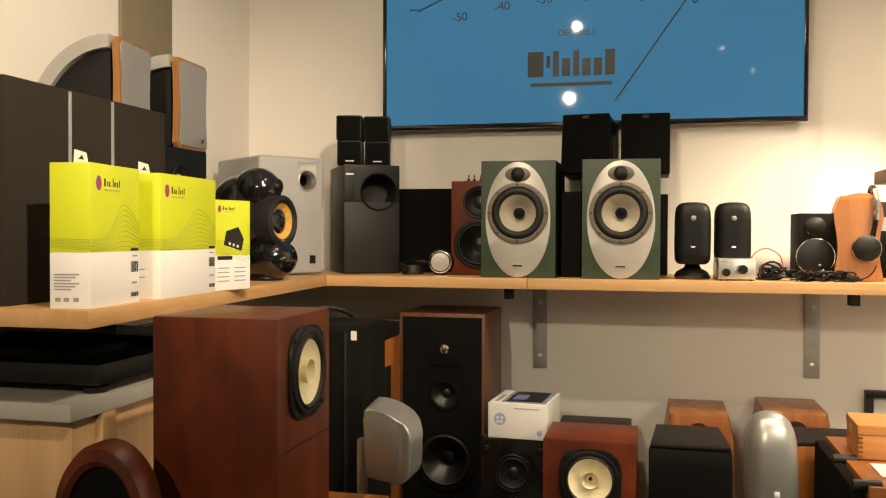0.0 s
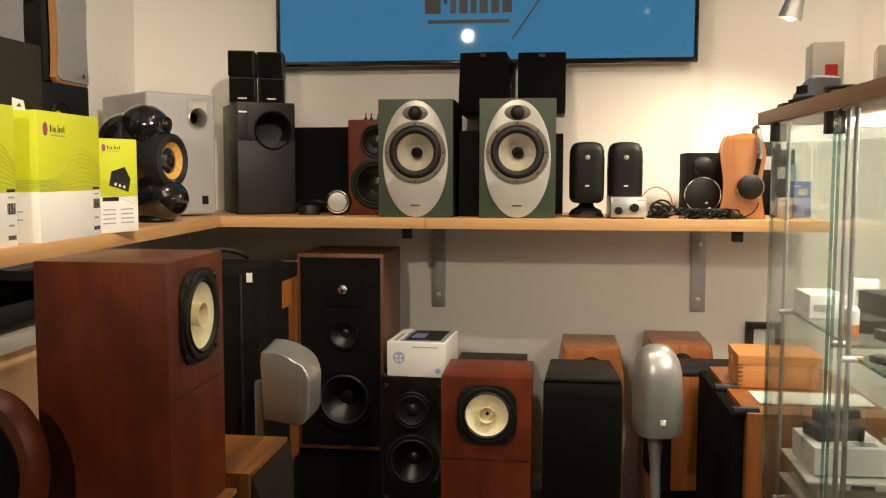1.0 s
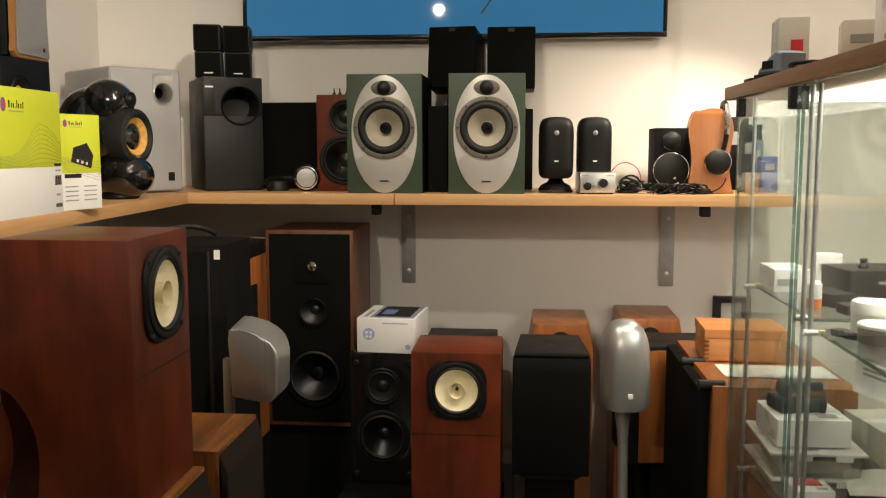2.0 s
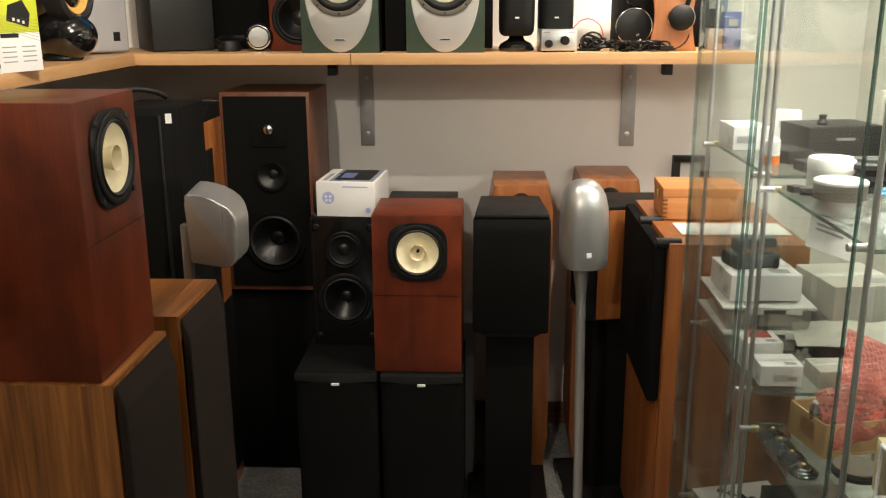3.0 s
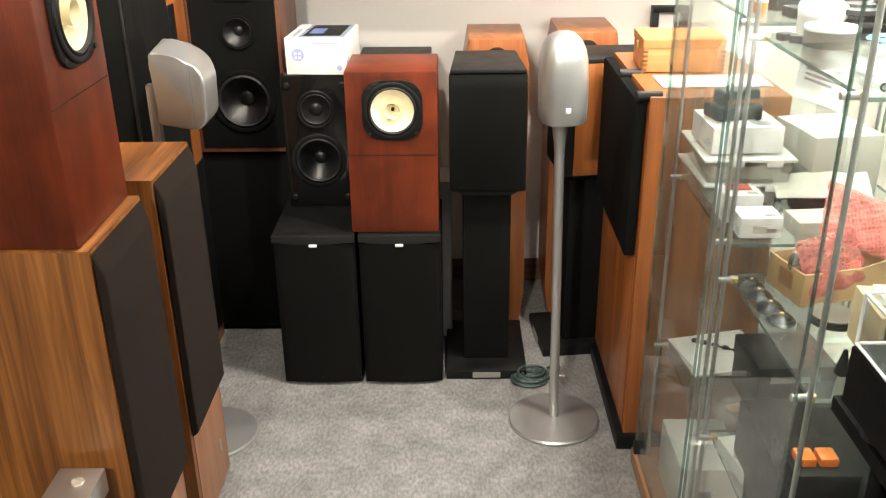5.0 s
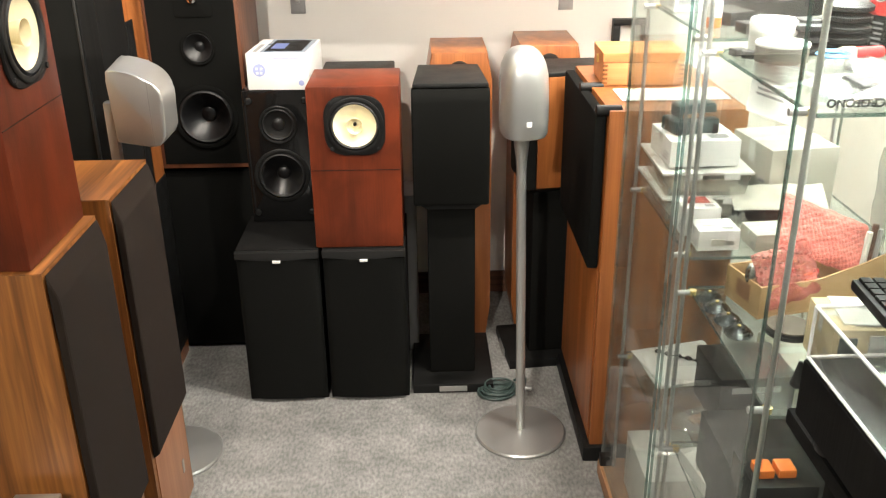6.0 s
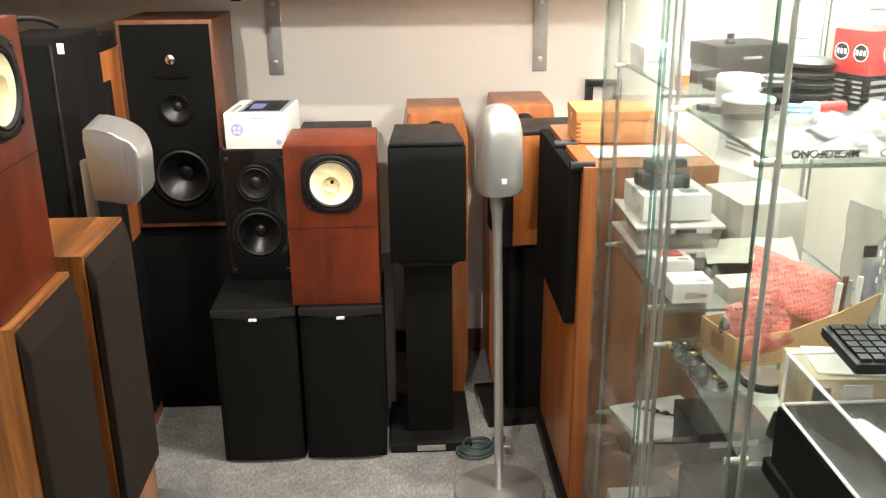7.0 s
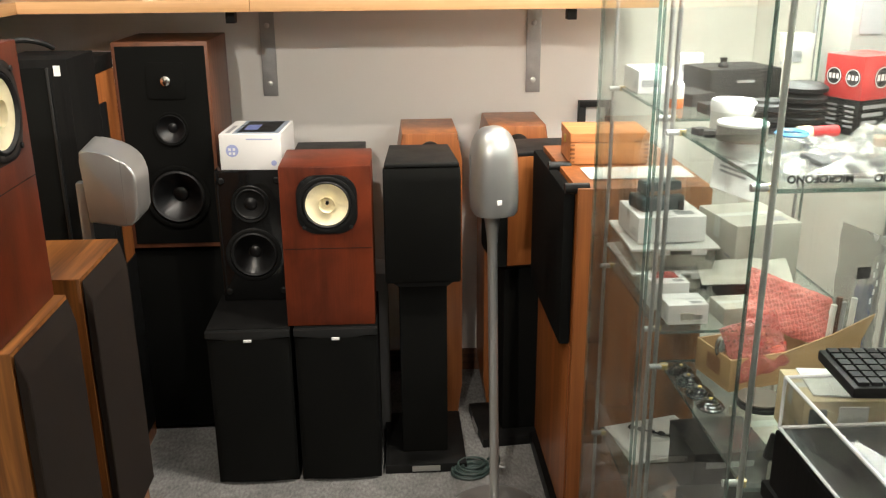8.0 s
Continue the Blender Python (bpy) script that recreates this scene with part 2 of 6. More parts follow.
GOLDPANEL = material("linen_panel", (0.25, 0.21, 0.14), 0.75, metal=0.15, var=0.1, scale=6, fine=500, bump=0.2, stretch=(1, 1, 0.2))
CARD = material("white_card", (0.78, 0.77, 0.75), 0.45, var=0.03, scale=6, bump=0.04)
LIME = material("lime_card", (0.60, 0.66, 0.030), 0.4, var=0.04, scale=6, bump=0.03)
LIMELINE = material("olive_ink", (0.30, 0.35, 0.08), 0.5, var=0.05, bump=0)
INK = material("black_ink", (0.006, 0.006, 0.007), 0.5, var=0.1, bump=0)
GREYINK = material("grey_ink", (0.30, 0.30, 0.30), 0.5, var=0.1, bump=0)
REDINK = material("red_ink", (0.55, 0.03, 0.03), 0.45, var=0.1, bump=0)
STANDWOOD = wood("bent_plywood", (0.30, 0.105, 0.030), (0.42, 0.165, 0.052), 0.35, "z", 3, coat=0.2)
CREAMCARD = material("cream_cardboard", (0.62, 0.50, 0.30), 0.7, var=0.08, scale=8, fine=300, bump=0.12)
PALEBLUE = material("pale_blue_ink", (0.36, 0.40, 0.66), 0.45, var=0.1, bump=0)
RIMWOOD = wood("brown_beech_rim", (0.26, 0.115, 0.035), (0.36, 0.17, 0.06), 0.4, "z", 4)
PALESHELL = material("pale_shell", (0.36, 0.35, 0.33), 0.5, var=0.05, scale=6, bump=0.03)
BLUEINK = material("blue_ink", (0.13, 0.17, 0.40), 0.45, var=0.1, bump=0)
PURPLE = material("purple_ink", (0.22, 0.08, 0.30), 0.45, var=0.3, scale=60, bump=0)
PALECARD = material("pale_box", (0.52, 0.50, 0.43), 0.55, var=0.08, scale=10, bump=0.06)
KRAFT = material("cardboard", (0.40, 0.26, 0.12), 0.75, var=0.12, scale=10, fine=300, bump=0.15, stretch=(1, 1, 0.2))
REDCARD = material("red_box", (0.48, 0.035, 0.030), 0.35, var=0.06, bump=0.02)
PINKWRAP = material("pink_bubble_wrap", (0.70, 0.17, 0.14), 0.12, var=0.1, scale=16, fine=140, bump=0.3, second=(0.80, 0.28, 0.24))


def bubbles(m, film):
    """Rows of small air bubbles in a thin tinted film: clear over the bubbles, milky between them."""
    nt = m.node_tree
    b, out = nt.nodes["Principled BSDF"], nt.nodes["Material Output"]
    cells, relief, veil, tr, mx = (nt.nodes.new(k) for k in ("ShaderNodeTexVoronoi", "ShaderNodeBump", "ShaderNodeMapRange", "ShaderNodeBsdfTransparent", "ShaderNodeMixShader"))
    cells.inputs["Scale"].default_value, cells.inputs["Randomness"].default_value = 125, 0.3
    relief.inputs["Strength"].default_value, relief.inputs["Distance"].default_value, relief.invert = 0.9, 0.003, True
    veil.inputs["From Min"].default_value, veil.inputs["From Max"].default_value = 0.1, 0.6
    veil.inputs["To Min"].default_value, veil.inputs["To Max"].default_value = film * 0.7, min(1.0, film * 1.5)
    tr.inputs[0].default_value = (0.93, 0.55, 0.50, 1)
    nt.links.new([n for n in nt.nodes if n.type == "TEX_COORD"][0].outputs["Object"], cells.inputs["Vector"])
    nt.links.new(cells.outputs["Distance"], relief.inputs["Height"])
    nt.links.new(cells.outputs["Distance"], veil.inputs[0])
    nt.links.new(relief.outputs[0], b.inputs["Normal"])
    nt.links.new(veil.outputs[0], mx.inputs[0])
    nt.links.new(tr.outputs[0], mx.inputs[1])
    nt.links.new(b.outputs[0], mx.inputs[2])
    nt.links.new(mx.outputs[0], out.inputs[0])


bubbles(PINKWRAP, 0.62)
PINKBAG = material("pink_clear_bag", (0.70, 0.20, 0.17), 0.10, var=0.1, scale=16, fine=140, bump=0.3, second=(0.80, 0.34, 0.30))
bubbles(PINKBAG, 0.30)
TEAL = material("teal_plastic", (0.02, 0.045, 0.048), 0.35, var=0.15, bump=0.05)
ORANGE = material("orange_capacitor", (0.80, 0.20, 0.02), 0.4, var=0.1, bump=0.05)
BLUEGREY = material("bluegrey_plastic", (0.20, 0.25, 0.32), 0.3, var=0.06, bump=0.02)
MILKY = material("milky_plastic", (0.62, 0.62, 0.58), 0.3, var=0.06, scale=8, bump=0.05)
CABLE = material("green_cable", (0.035, 0.055, 0.05), 0.5, var=0.3, scale=60, bump=0.1)
REDCABLE = material("red_cable", (0.45, 0.04, 0.03), 0.5, var=0.1, bump=0)
# the dust amounts also stand in for reflected haze and brighten the cut edges
GLASS = clear("cabinet_glass", (0.93, 0.965, 0.95), 0.02, 0.9, 0.022)
ANTISTATIC = clear("antistatic_film", (0.60, 0.60, 0.58), 0.12, 0.8, 0.22)
GLASSEDGE = clear("glass_edge", (0.17, 0.30, 0.27), 0.06, 0.7, 0.10)
GLASSRIM = material("rack_glass", (0.10, 0.16, 0.145), 0.1, var=0.1, bump=0, coat=0.5)
ACRYLIC = clear("acrylic_lid", (0.95, 0.95, 0.94), 0.03, 0.9, 0.015)
ACRYLEDGE = material("acrylic_edge", (0.72, 0.74, 0.74), 0.15, var=0.05, bump=0)
TUB = clear("plastic_tub", (0.86, 0.86, 0.83), 0.10, 0.9, 0.16)
SCREEN = glowing("lit_screen", (0.055, 0.215, 0.40), 0.75)
SCREEN.node_tree.nodes["Principled BSDF"].inputs["Specular IOR Level"].default_value = 0.16
BULB = glowing("lit_bulb", (1.0, 0.85, 0.62), 25)


# ---- shape helpers ----
def thing(name, loc, rz, label, category, group="", kind=""):
    ob = new(name)
    ob.empty_display_size = 0.05
    ob.matrix_basis = pose(*loc, 0, 0, rz)
    return tagged(ob, label, category, group, kind)


def part(name, bm, mats, parent=None, label="", m=None, angle=35):
    me = bpy.data.meshes.new(name)
    if m is not None:
        bm.transform(m)
    bmesh.ops.recalc_face_normals(bm, faces=bm.faces)
    bm.to_mesh(me)
    bm.free()
    for mt in mats if isinstance(mats, (list, tuple)) else [mats]:
        me.materials.append(mt)
    me.polygons.foreach_set("use_smooth", [True] * len(me.polygons))
    me.set_sharp_from_angle(angle=radians(angle))
    ob = new(name, me)
    ob.parent = parent
    if label:
        ob["label"] = label
    return ob


def solo(name, bm, mats, label, category, group="", kind="", m=None):
    return tagged(part(name, bm, mats, None, "", m), label, category, group, kind)


def box(x0, x1, y0, y1, z0, z1, bevel=0.002, seg=2, bm=None):
    b = bmesh.new()
    bmesh.ops.create_cube(b, size=1)
    for v in b.verts:
        v.co = ((x0 + x1) / 2 + v.co.x * (x1 - x0), (y0 + y1) / 2 + v.co.y * (y1 - y0), (z0 + z1) / 2 + v.co.z * (z1 - z0))
    if bevel:
        bmesh.ops.bevel(b, geom=b.edges[:], offset=bevel, segments=seg, affect="EDGES", profile=0.6)
    return join(bm, b)


def join(a, b):
    if a is None:
        return b
    me = bpy.data.meshes.new("tmp")
    b.to_mesh(me)
    b.free()
    a.from_mesh(me)
    bpy.data.meshes.remove(me)
    return a


def lathe(profile, at=(0, 0, 0), axis="z", n=36, sx=1.0, sz=1.0, bm=None, caps=True):
    """Turns (radius, height) pairs round an axis: z upwards, or y towards the viewer (-y)."""
    b = bmesh.new()
    rings = []
    for r, h in profile:
        ring = []
        for i in range(n if r > 1e-6 else 1):
            a = 2 * math.pi * i / n
            u, w = r * math.cos(a) * sx, r * math.sin(a) * sz
            ring.append(b.verts.new((at[0] + u, at[1] - h, at[2] + w) if axis == "y" else (at[0] + u, at[1] + w, at[2] + h)))
        rings.append(ring)
    for p, q in zip(rings, rings[1:]):
        for i in range(n):
            c = [p[i % len(p)], p[(i + 1) % len(p)], q[(i + 1) % len(q)], q[i % len(q)]]
            c = list(dict.fromkeys(c))
            if len(c) > 2:
                b.faces.new(c)
    for ring in (rings[0], rings[-1]):
        if caps and len(ring) > 2:
            b.faces.new(ring)
    return join(bm, b)


def prism(poly, axis, a0, a1, bevel=0.0, seg=2, bm=None):
    """An outline pushed along an axis; the outline lies in the other two axes, in order x, y, z."""
    b = bmesh.new()
    def put(u, w, a):
        return {"x": (a, u, w), "y": (u, a, w), "z": (u, w, a)}[axis]
    lo = [b.verts.new(put(u, w, a0)) for u, w in poly]
    hi = [b.verts.new(put(u, w, a1)) for u, w in poly]
    b.faces.new(lo), b.faces.new(hi)
    for i in range(len(poly)):
        j = (i + 1) % len(poly)
        b.faces.new((lo[i], lo[j], hi[j], hi[i]))
    if bevel:
        caps = [e for e in b.edges if (e.verts[0] in lo) == (e.verts[1] in lo)]
        bmesh.ops.bevel(b, geom=caps, offset=bevel, segments=seg, affect="EDGES", profile=0.6)
    return join(bm, b)


def flowing(pts):
    """Rounds a short run of three to twelve corners into a curve."""
    if not 3 <= len(pts) <= 12:
        return pts
    out = []
    for i in range(len(pts) - 1):
        p0, p1, p2, p3 = pts[max(i - 1, 0)], pts[i], pts[i + 1], pts[min(i + 2, len(pts) - 1)]
        for k in range(6):
            t = k / 6
            out.append(0.5 * (2 * p1 + (p2 - p0) * t + (2 * p0 - 5 * p1 + 4 * p2 - p3) * t * t + (3 * p1 - p0 - 3 * p2 + p3) * t ** 3))
    return out + [pts[-1]]


def tube(points, r, n=8, bm=None):
    b = bmesh.new()
    pts = flowing([Vector(p) for p in points])
    up, rings = Vector((0.13, 0.21, 0.97)).normalized(), []
    for i, p in enumerate(pts):
        d = (pts[min(i + 1, len(pts) - 1)] - pts[max(i - 1, 0)]).normalized()
        s = d.cross(up)
        s = s.normalized() if s.length > 1e-4 else d.orthogonal().normalized()
        w = s.cross(d)
        rings.append([b.verts.new(p + r * (math.cos(2 * math.pi * k / n) * s + math.sin(2 * math.pi * k / n) * w)) for k in range(n)])
    for p, q in zip(rings, rings[1:]):
        for k in range(n):
            b.faces.new((p[k], p[(k + 1) % n], q[(k + 1) % n], q[k]))
    b.faces.new(rings[0]), b.faces.new(rings[-1])
    return join(bm, b)


def rounded(w, h, r, n=6, cx=0, cz=0):
    pts = []
    for sx, sz, a0 in ((1, 1, 0), (-1, 1, 90), (-1, -1, 180), (1, -1, 270)):
        for i in range(n + 1):
            a = radians(a0 + 90 * i / n)
            pts.append((cx + sx * (w / 2 - r) + r * math.cos(a), cz + sz * (h / 2 - r) + r * math.sin(a)))
    return pts


def coil(cx, cy, z, r, turns, thick, squash=0.6, seed=1):
    rng = random.Random(seed)
    pts = []
    for i in range(turns * 18):
        a = i / 18 * 2 * math.pi
        k = 1 + 0.22 * math.sin(a * 0.37 + seed) + 0.05 * rng.random()
        pts.append((cx + r * k * math.cos(a), cy + r * squash * k * math.sin(a), z + thick + 0.010 * (1 + math.sin(a * 0.61 + seed * 2)) * (i / (turns * 18))))
    return pts


def words(text, size, mat, parent, m, name="lettering", extrude=0.0004, bold=0.0):
    cu = bpy.data.curves.new(name, "FONT")
    cu.body, cu.size, cu.align_x, cu.align_y, cu.extrude = text, size, "CENTER", "CENTER", extrude
    cu.offset = bold
    tmp = bpy.data.objects.new("tmp", cu)
    scene.collection.objects.link(tmp)
    me = bpy.data.meshes.new_from_object(tmp.evaluated_get(bpy.context.evaluated_depsgraph_get()))
    bpy.data.objects.remove(tmp)
    me.materials.clear()
    me.materials.append(mat)
    ob = new(name, me)
    ob.parent = parent
    ob.matrix_basis = m
    return ob


def drill(obs, parent, cx, y, cz, r, deep):
    """Bores a round hole from the face y into parts of one thing."""
    me = bpy.data.meshes.new("bore")
    b = lathe([(r, 0.03), (r, -deep)], (cx, y, cz), "y", 40)
    bmesh.ops.recalc_face_normals(b, faces=b.faces)
    b.to_mesh(me)
    b.free()
    cut = new("bore", me)
    cut.parent = parent
    for ob in obs:
        mod = ob.modifiers.new("bore", "BOOLEAN")
        mod.operation, mod.object, mod.solver = "DIFFERENCE", cut, "EXACT"
        bpy.context.view_layer.update()
        old = ob.data
        fresh = bpy.data.meshes.new_from_object(ob.evaluated_get(bpy.context.evaluated_depsgraph_get()))
        ob.modifiers.clear()
        ob.data = fresh
        fresh.name = old.name
        fresh.polygons.foreach_set("use_smooth", [True] * len(fresh.polygons))
        fresh.set_sharp_from_angle(angle=radians(35))
    bpy.data.objects.remove(cut)


def driver(parent, cx, cz, y, r, frame_mat=BLACK, cone_mat=CONE, cap_mat=CONE, name="woofer", depth=0.35, cap=0.3, dome=0.12, whizzer=False, phase=False, screws=4, label="", into=(), inner=0.71):
    """A loudspeaker unit in the face y, looking towards -y: frame, rubber surround, cone, dust cap, screws."""
    fr = part(name, lathe([(r * 0.90, -0.002), (r, 0.0), (r, 0.004), (r * 0.96, 0.0055), (r * 0.86, 0.0045), (r * 0.85, -0.002)], (cx, y, cz), "y", 44, caps=False), frame_mat, parent, label)
    sur = [(r * 0.85, 0.001)] + [(r * (0.85 - (0.85 - inner) * i / 6), 0.001 + r * 0.07 * math.sin(math.pi * i / 6)) for i in range(1, 6)] + [(r * inner, 0.0005)]
    part("surround", lathe(sur, (cx, y, cz), "y", 44, caps=False), RUBBER, fr)
    d = r * depth
    if into:
        drill(into, parent, cx, y, cz, r * 0.84, d * 1.04 + 0.004)
    cn = [(r * (inner + 0.005), 0.0005)] + [(r * (inner - (inner - cap) * i / 5), -d * (i / 5) ** 0.85) for i in range(1, 6)]
    part("cone", lathe(cn + [(r * cap * 0.9, -d * 1.02), (0, -d * 1.02)], (cx, y, cz), "y", 44, caps=False), cone_mat, fr)
    if whizzer:
        part("whizzer_cone", lathe([(r * 0.29, d * 0.16), (r * 0.28, d * 0.18), (r * 0.20, -d * 0.95), (r * 0.21, -d)], (cx, y, cz), "y", 36, caps=False), cone_mat, fr)
        part("dust_cap", lathe([(r * 0.06, -d), (r * 0.055, -d * 0.55), (r * 0.02, -d * 0.4), (0, -d * 0.4)], (cx, y, cz), "y", 20), cap_mat, fr)
    elif phase:
        part("phase_plug", lathe([(r * cap * 0.8, -d), (r * cap * 0.78, -d * 0.7), (r * cap * 0.45, -d * 0.55), (r * cap * 0.4, -d * 0.75), (r * cap * 0.16, -d * 0.7), (0, -d * 0.45)], (cx, y, cz), "y", 28), cap_mat, fr)
    else:
        part("dust_cap", lathe([(r * cap, -d), (r * cap * 0.9, -d + r * dome * 0.5), (r * cap * 0.55, -d + r * dome * 0.9), (0, -d + r * dome)], (cx, y, cz), "y", 28), cap_mat, fr)
    for i in range(screws):
        a = radians(45 + 360 / screws * i)
        part("screw", lathe([(r * 0.035, 0), (r * 0.03, 0.0015), (0, 0.002)], (cx + r * 0.925 * math.cos(a), y - 0.005, cz + r * 0.925 * math.sin(a)), "y", 8), GRAPH, fr)
    return fr

# ---- the room ----
LX, RX, BY, FY, TOP = -1.41, 1.32, 3.0, -2.6, 2.72
SH = 1.362  # top of the wall shelves


def setting(name, bm, mats, label, category):
    return solo(name, bm, mats, label, category, kind="structure")


setting("floor", box(LX - 0.1, RX + 0.1, FY - 0.1, BY + 0.1, -0.08, 0.0, 0), CARPET, "speckled light grey needle-felt carpet floor", "floor")
setting("wall_north", box(LX - 0.1, RX + 0.1, BY, BY + 0.12, 0.002, TOP, 0), PAINT, "off-white painted back wall of the showroom", "wall")
setting("wall_west", box(LX - 0.12, LX, FY, BY - 0.002, 0.002, TOP, 0), PAINT, "off-white painted side wall with a flat panel strip", "wall")
setting("wall_east", box(RX, RX + 0.12, FY, BY - 0.002, 0.002, TOP, 0), PAINT, "off-white painted wall behind the glass cabinet", "wall")
setting("wall_south", box(LX - 0.1, RX + 0.1, FY - 0.12, FY - 0.002, 0.002, TOP, 0), PAINT, "off-white painted wall closing the room", "wall")
setting("ceiling", box(LX - 0.1, RX + 0.1, FY - 0.1, BY + 0.1, TOP + 0.002, TOP + 0.1, 0), CEIL, "plain white painted ceiling", "ceiling")
setting("baseboard", box(LX + 0.002, RX - 0.002, BY - 0.015, BY - 0.002, 0.002, 0.085, 0.003), SKIRT, "dark brown wooden skirting board along the wall", "baseboard")
setting("wall_panel", box(LX + 0.002, LX + 0.014, 2.16, 2.43, 1.4, 2.6, 0.002), GOLDPANEL, "narrow taupe fabric panel strip on the side wall", "wall panel")

# ceiling spots on their stems; the last is an added fill, its fixture invented
for i, (place, aim, watts, cone, size) in enumerate(SPOTS):
    p = Vector(place)
    d = (Vector(aim) - p).normalized()
    sp = thing("ceiling_spotlight", (p.x, p.y, p.z), 0, "small white ceiling spotlight with a lit halogen bulb", "spotlight", "ceiling spotlights")
    q = d.to_track_quat("Z", "Y").to_matrix().to_4x4()
    part("shade", lathe([(0.018, -0.075), (0.024, -0.07), (0.034, -0.008), (0.031, -0.008), (0.02, -0.06)], (0, 0, 0), "z", 24, caps=False), SILVER, sp, "", q)
    part("bulb", lathe([(0, -0.03), (0.009, -0.028), (0.012, -0.020), (0.012, -0.010), (0.008, -0.004), (0, -0.001)], (0, 0, 0), "z", 20), BULB, sp, "glowing halogen bulb", q)
    b = -d * 0.075
    part("stem", tube([b, b + Vector((0.02, 0.03, 0.03)), Vector((b.x + 0.02, b.y + 0.03, TOP - p.z - 0.014))] if TOP - p.z > 0.2 else [b, Vector((b.x, b.y, TOP - p.z - 0.014))], 0.006), CHROME, sp)
    part("mount", lathe([(0.04, TOP - p.z - 0.016), (0.045, TOP - p.z - 0.004), (0.045, TOP - p.z + 0.001)], ((b.x + 0.02) if TOP - p.z > 0.2 else b.x, (b.y + 0.03) if TOP - p.z > 0.2 else b.y, 0), "z", 24), SILVER, sp)

# ---- wall shelves ----
T = 0.032
for name, dims, mt in (("wall_shelf", (LX + 0.002, -0.302, 2.55, BY - 0.002), BEECH_X), ("wall_shelf", (-0.300, 0.852, 2.55, BY - 0.002), BEECH_X)):
    s = thing(name, (0, 0, SH), 0, "beech-veneered wall shelf board full of small loudspeakers", "shelf", "wall shelves")
    part("board", box(dims[0], dims[1], dims[2] + 0.002, dims[3], -T, 0, 0.0005), mt, s)
    part("edge_band", box(dims[0], dims[1], dims[2], dims[2] + 0.0018, -T, 0, 0.0006), mt, s)

s = thing("wall_shelf", (0, 0, SH), 0, "beech-veneered wall shelf board along the side wall", "shelf", "wall shelves")
part("board", prism([(LX + 0.002, 1.235), (-0.868, 1.235), (-0.934, 2.5485), (LX + 0.002, 2.5485)], "z", -T, 0, 0.0005), BEECH_Y, s)
part("edge_band", prism([(-0.8678, 1.235), (-0.866, 1.235), (-0.932, 2.5485), (-0.9338, 2.5485)], "z", -T, 0, 0.0004), BEECH_Y, s)


def bracket(x):
    b = thing("shelf_bracket", (x, BY - 0.002, SH - T), 0, "galvanised flat steel shelf bracket screwed to the wall", "shelf bracket", "shelf brackets")
    part("wall_plate", box(-0.024, 0.024, -0.006, 0, -0.300, -0.006, 0.001), STEEL, b)
    part("arm", box(-0.024, 0.024, -0.36, 0, -0.0055, -0.0005, 0.001), STEEL, b)
    for z in (-0.07, -0.258):
        part("screw", lathe([(0.009, 0), (0.008, 0.003), (0.004, 0.0045), (0, 0.0045)], (0, -0.006, z), "y", 14), ALU, b)
    part("clip", box(0.035 if x > 0 else -0.062, 0.062 if x > 0 else -0.036, -0.40, -0.36, -0.034, -0.0005, 0.002), BLACK, b)


bracket(-0.316)
bracket(0.565)

# ---- television ----
tv = thing("television", (-0.1665, BY, 1.856), 0, "large black wall-mounted television showing a blue level meter", "television")
W, H = 0.7055, 0.835
part("housing", box(-W + 0.01, W - 0.01, -0.045, -0.002, 0.01, H - 0.01, 0.004), BLACK, tv)
for nm, d in (("bezel_bottom", (-W, W, 0, 0.018)), ("bezel_top", (-W, W, H - 0.014, H)), ("bezel_side", (-W, -W + 0.013, 0.0182, H - 0.0142)), ("bezel_side", (W - 0.013, W, 0.0182, H - 0.0142))):
    part(nm, box(d[0], d[1], -0.056, -0.03, d[2], d[3], 0.003), GLOSS, tv)
part("screen", box(-W + 0.0135, W - 0.0135, -0.05, -0.0455, 0.0185, H - 0.0145, 0), SCREEN, tv, "lit blue screen with a meter scale")


def on_tv(x, z, rz=0):
    return pose(x + 0.1665, -0.0508, z - 1.856, 90, 0, 0) @ pose(0, 0, 0, 0, 0, rz)


for txt, x, z, a in (("-50", -0.595, 2.243, 4), ("-40", -0.447, 2.272, 3), ("-30", -0.303, 2.288, 2), ("-20", -0.156, 2.290, 0), ("-10", 0.001, 2.280, -3), ("0", 0.190, 2.262, -5)):
    words(txt, 0.042, INK, tv, on_tv(x, z, a), "scale_number")
words("DECIBELS", 0.030, INK, tv, on_tv(-0.193, 2.172), "scale_caption")


x = -0.358
for w, h in ((0.060, 0.085), (0.018, 0.04), (0.026, 0.085), (0.034, 0.06), (0.026, 0.085), (0.034, 0.058), (0.034, 0.058), (0.038, 0.085)):
    z0 = 2.027 if h != 0.04 else 2.058
    part("printed_mark", box(x + 0.1665, x + w - 0.006 + 0.1665, -0.0512, -0.0504, z0 - 1.856, z0 + h - 1.856, 0), INK, tv)
    x += w + 0.004
part("printed_bar", box(-0.348 + 0.1665, -0.074 + 0.1665, -0.0512, -0.0504, 1.994 - 1.856, 2.006 - 1.856, 0), INK, tv)
part("needle", prism([(-0.065 + 0.1665 - 0.004, 1.938 - 1.856), (-0.065 + 0.1665 + 0.004, 1.940 - 1.856), (0.44 + 0.1665 + 0.003, 2.66 - 1.856), (0.44 + 0.1665 - 0.003, 2.66 - 1.856)], "y", -0.0522, -0.0514), INK, tv)
arc = []
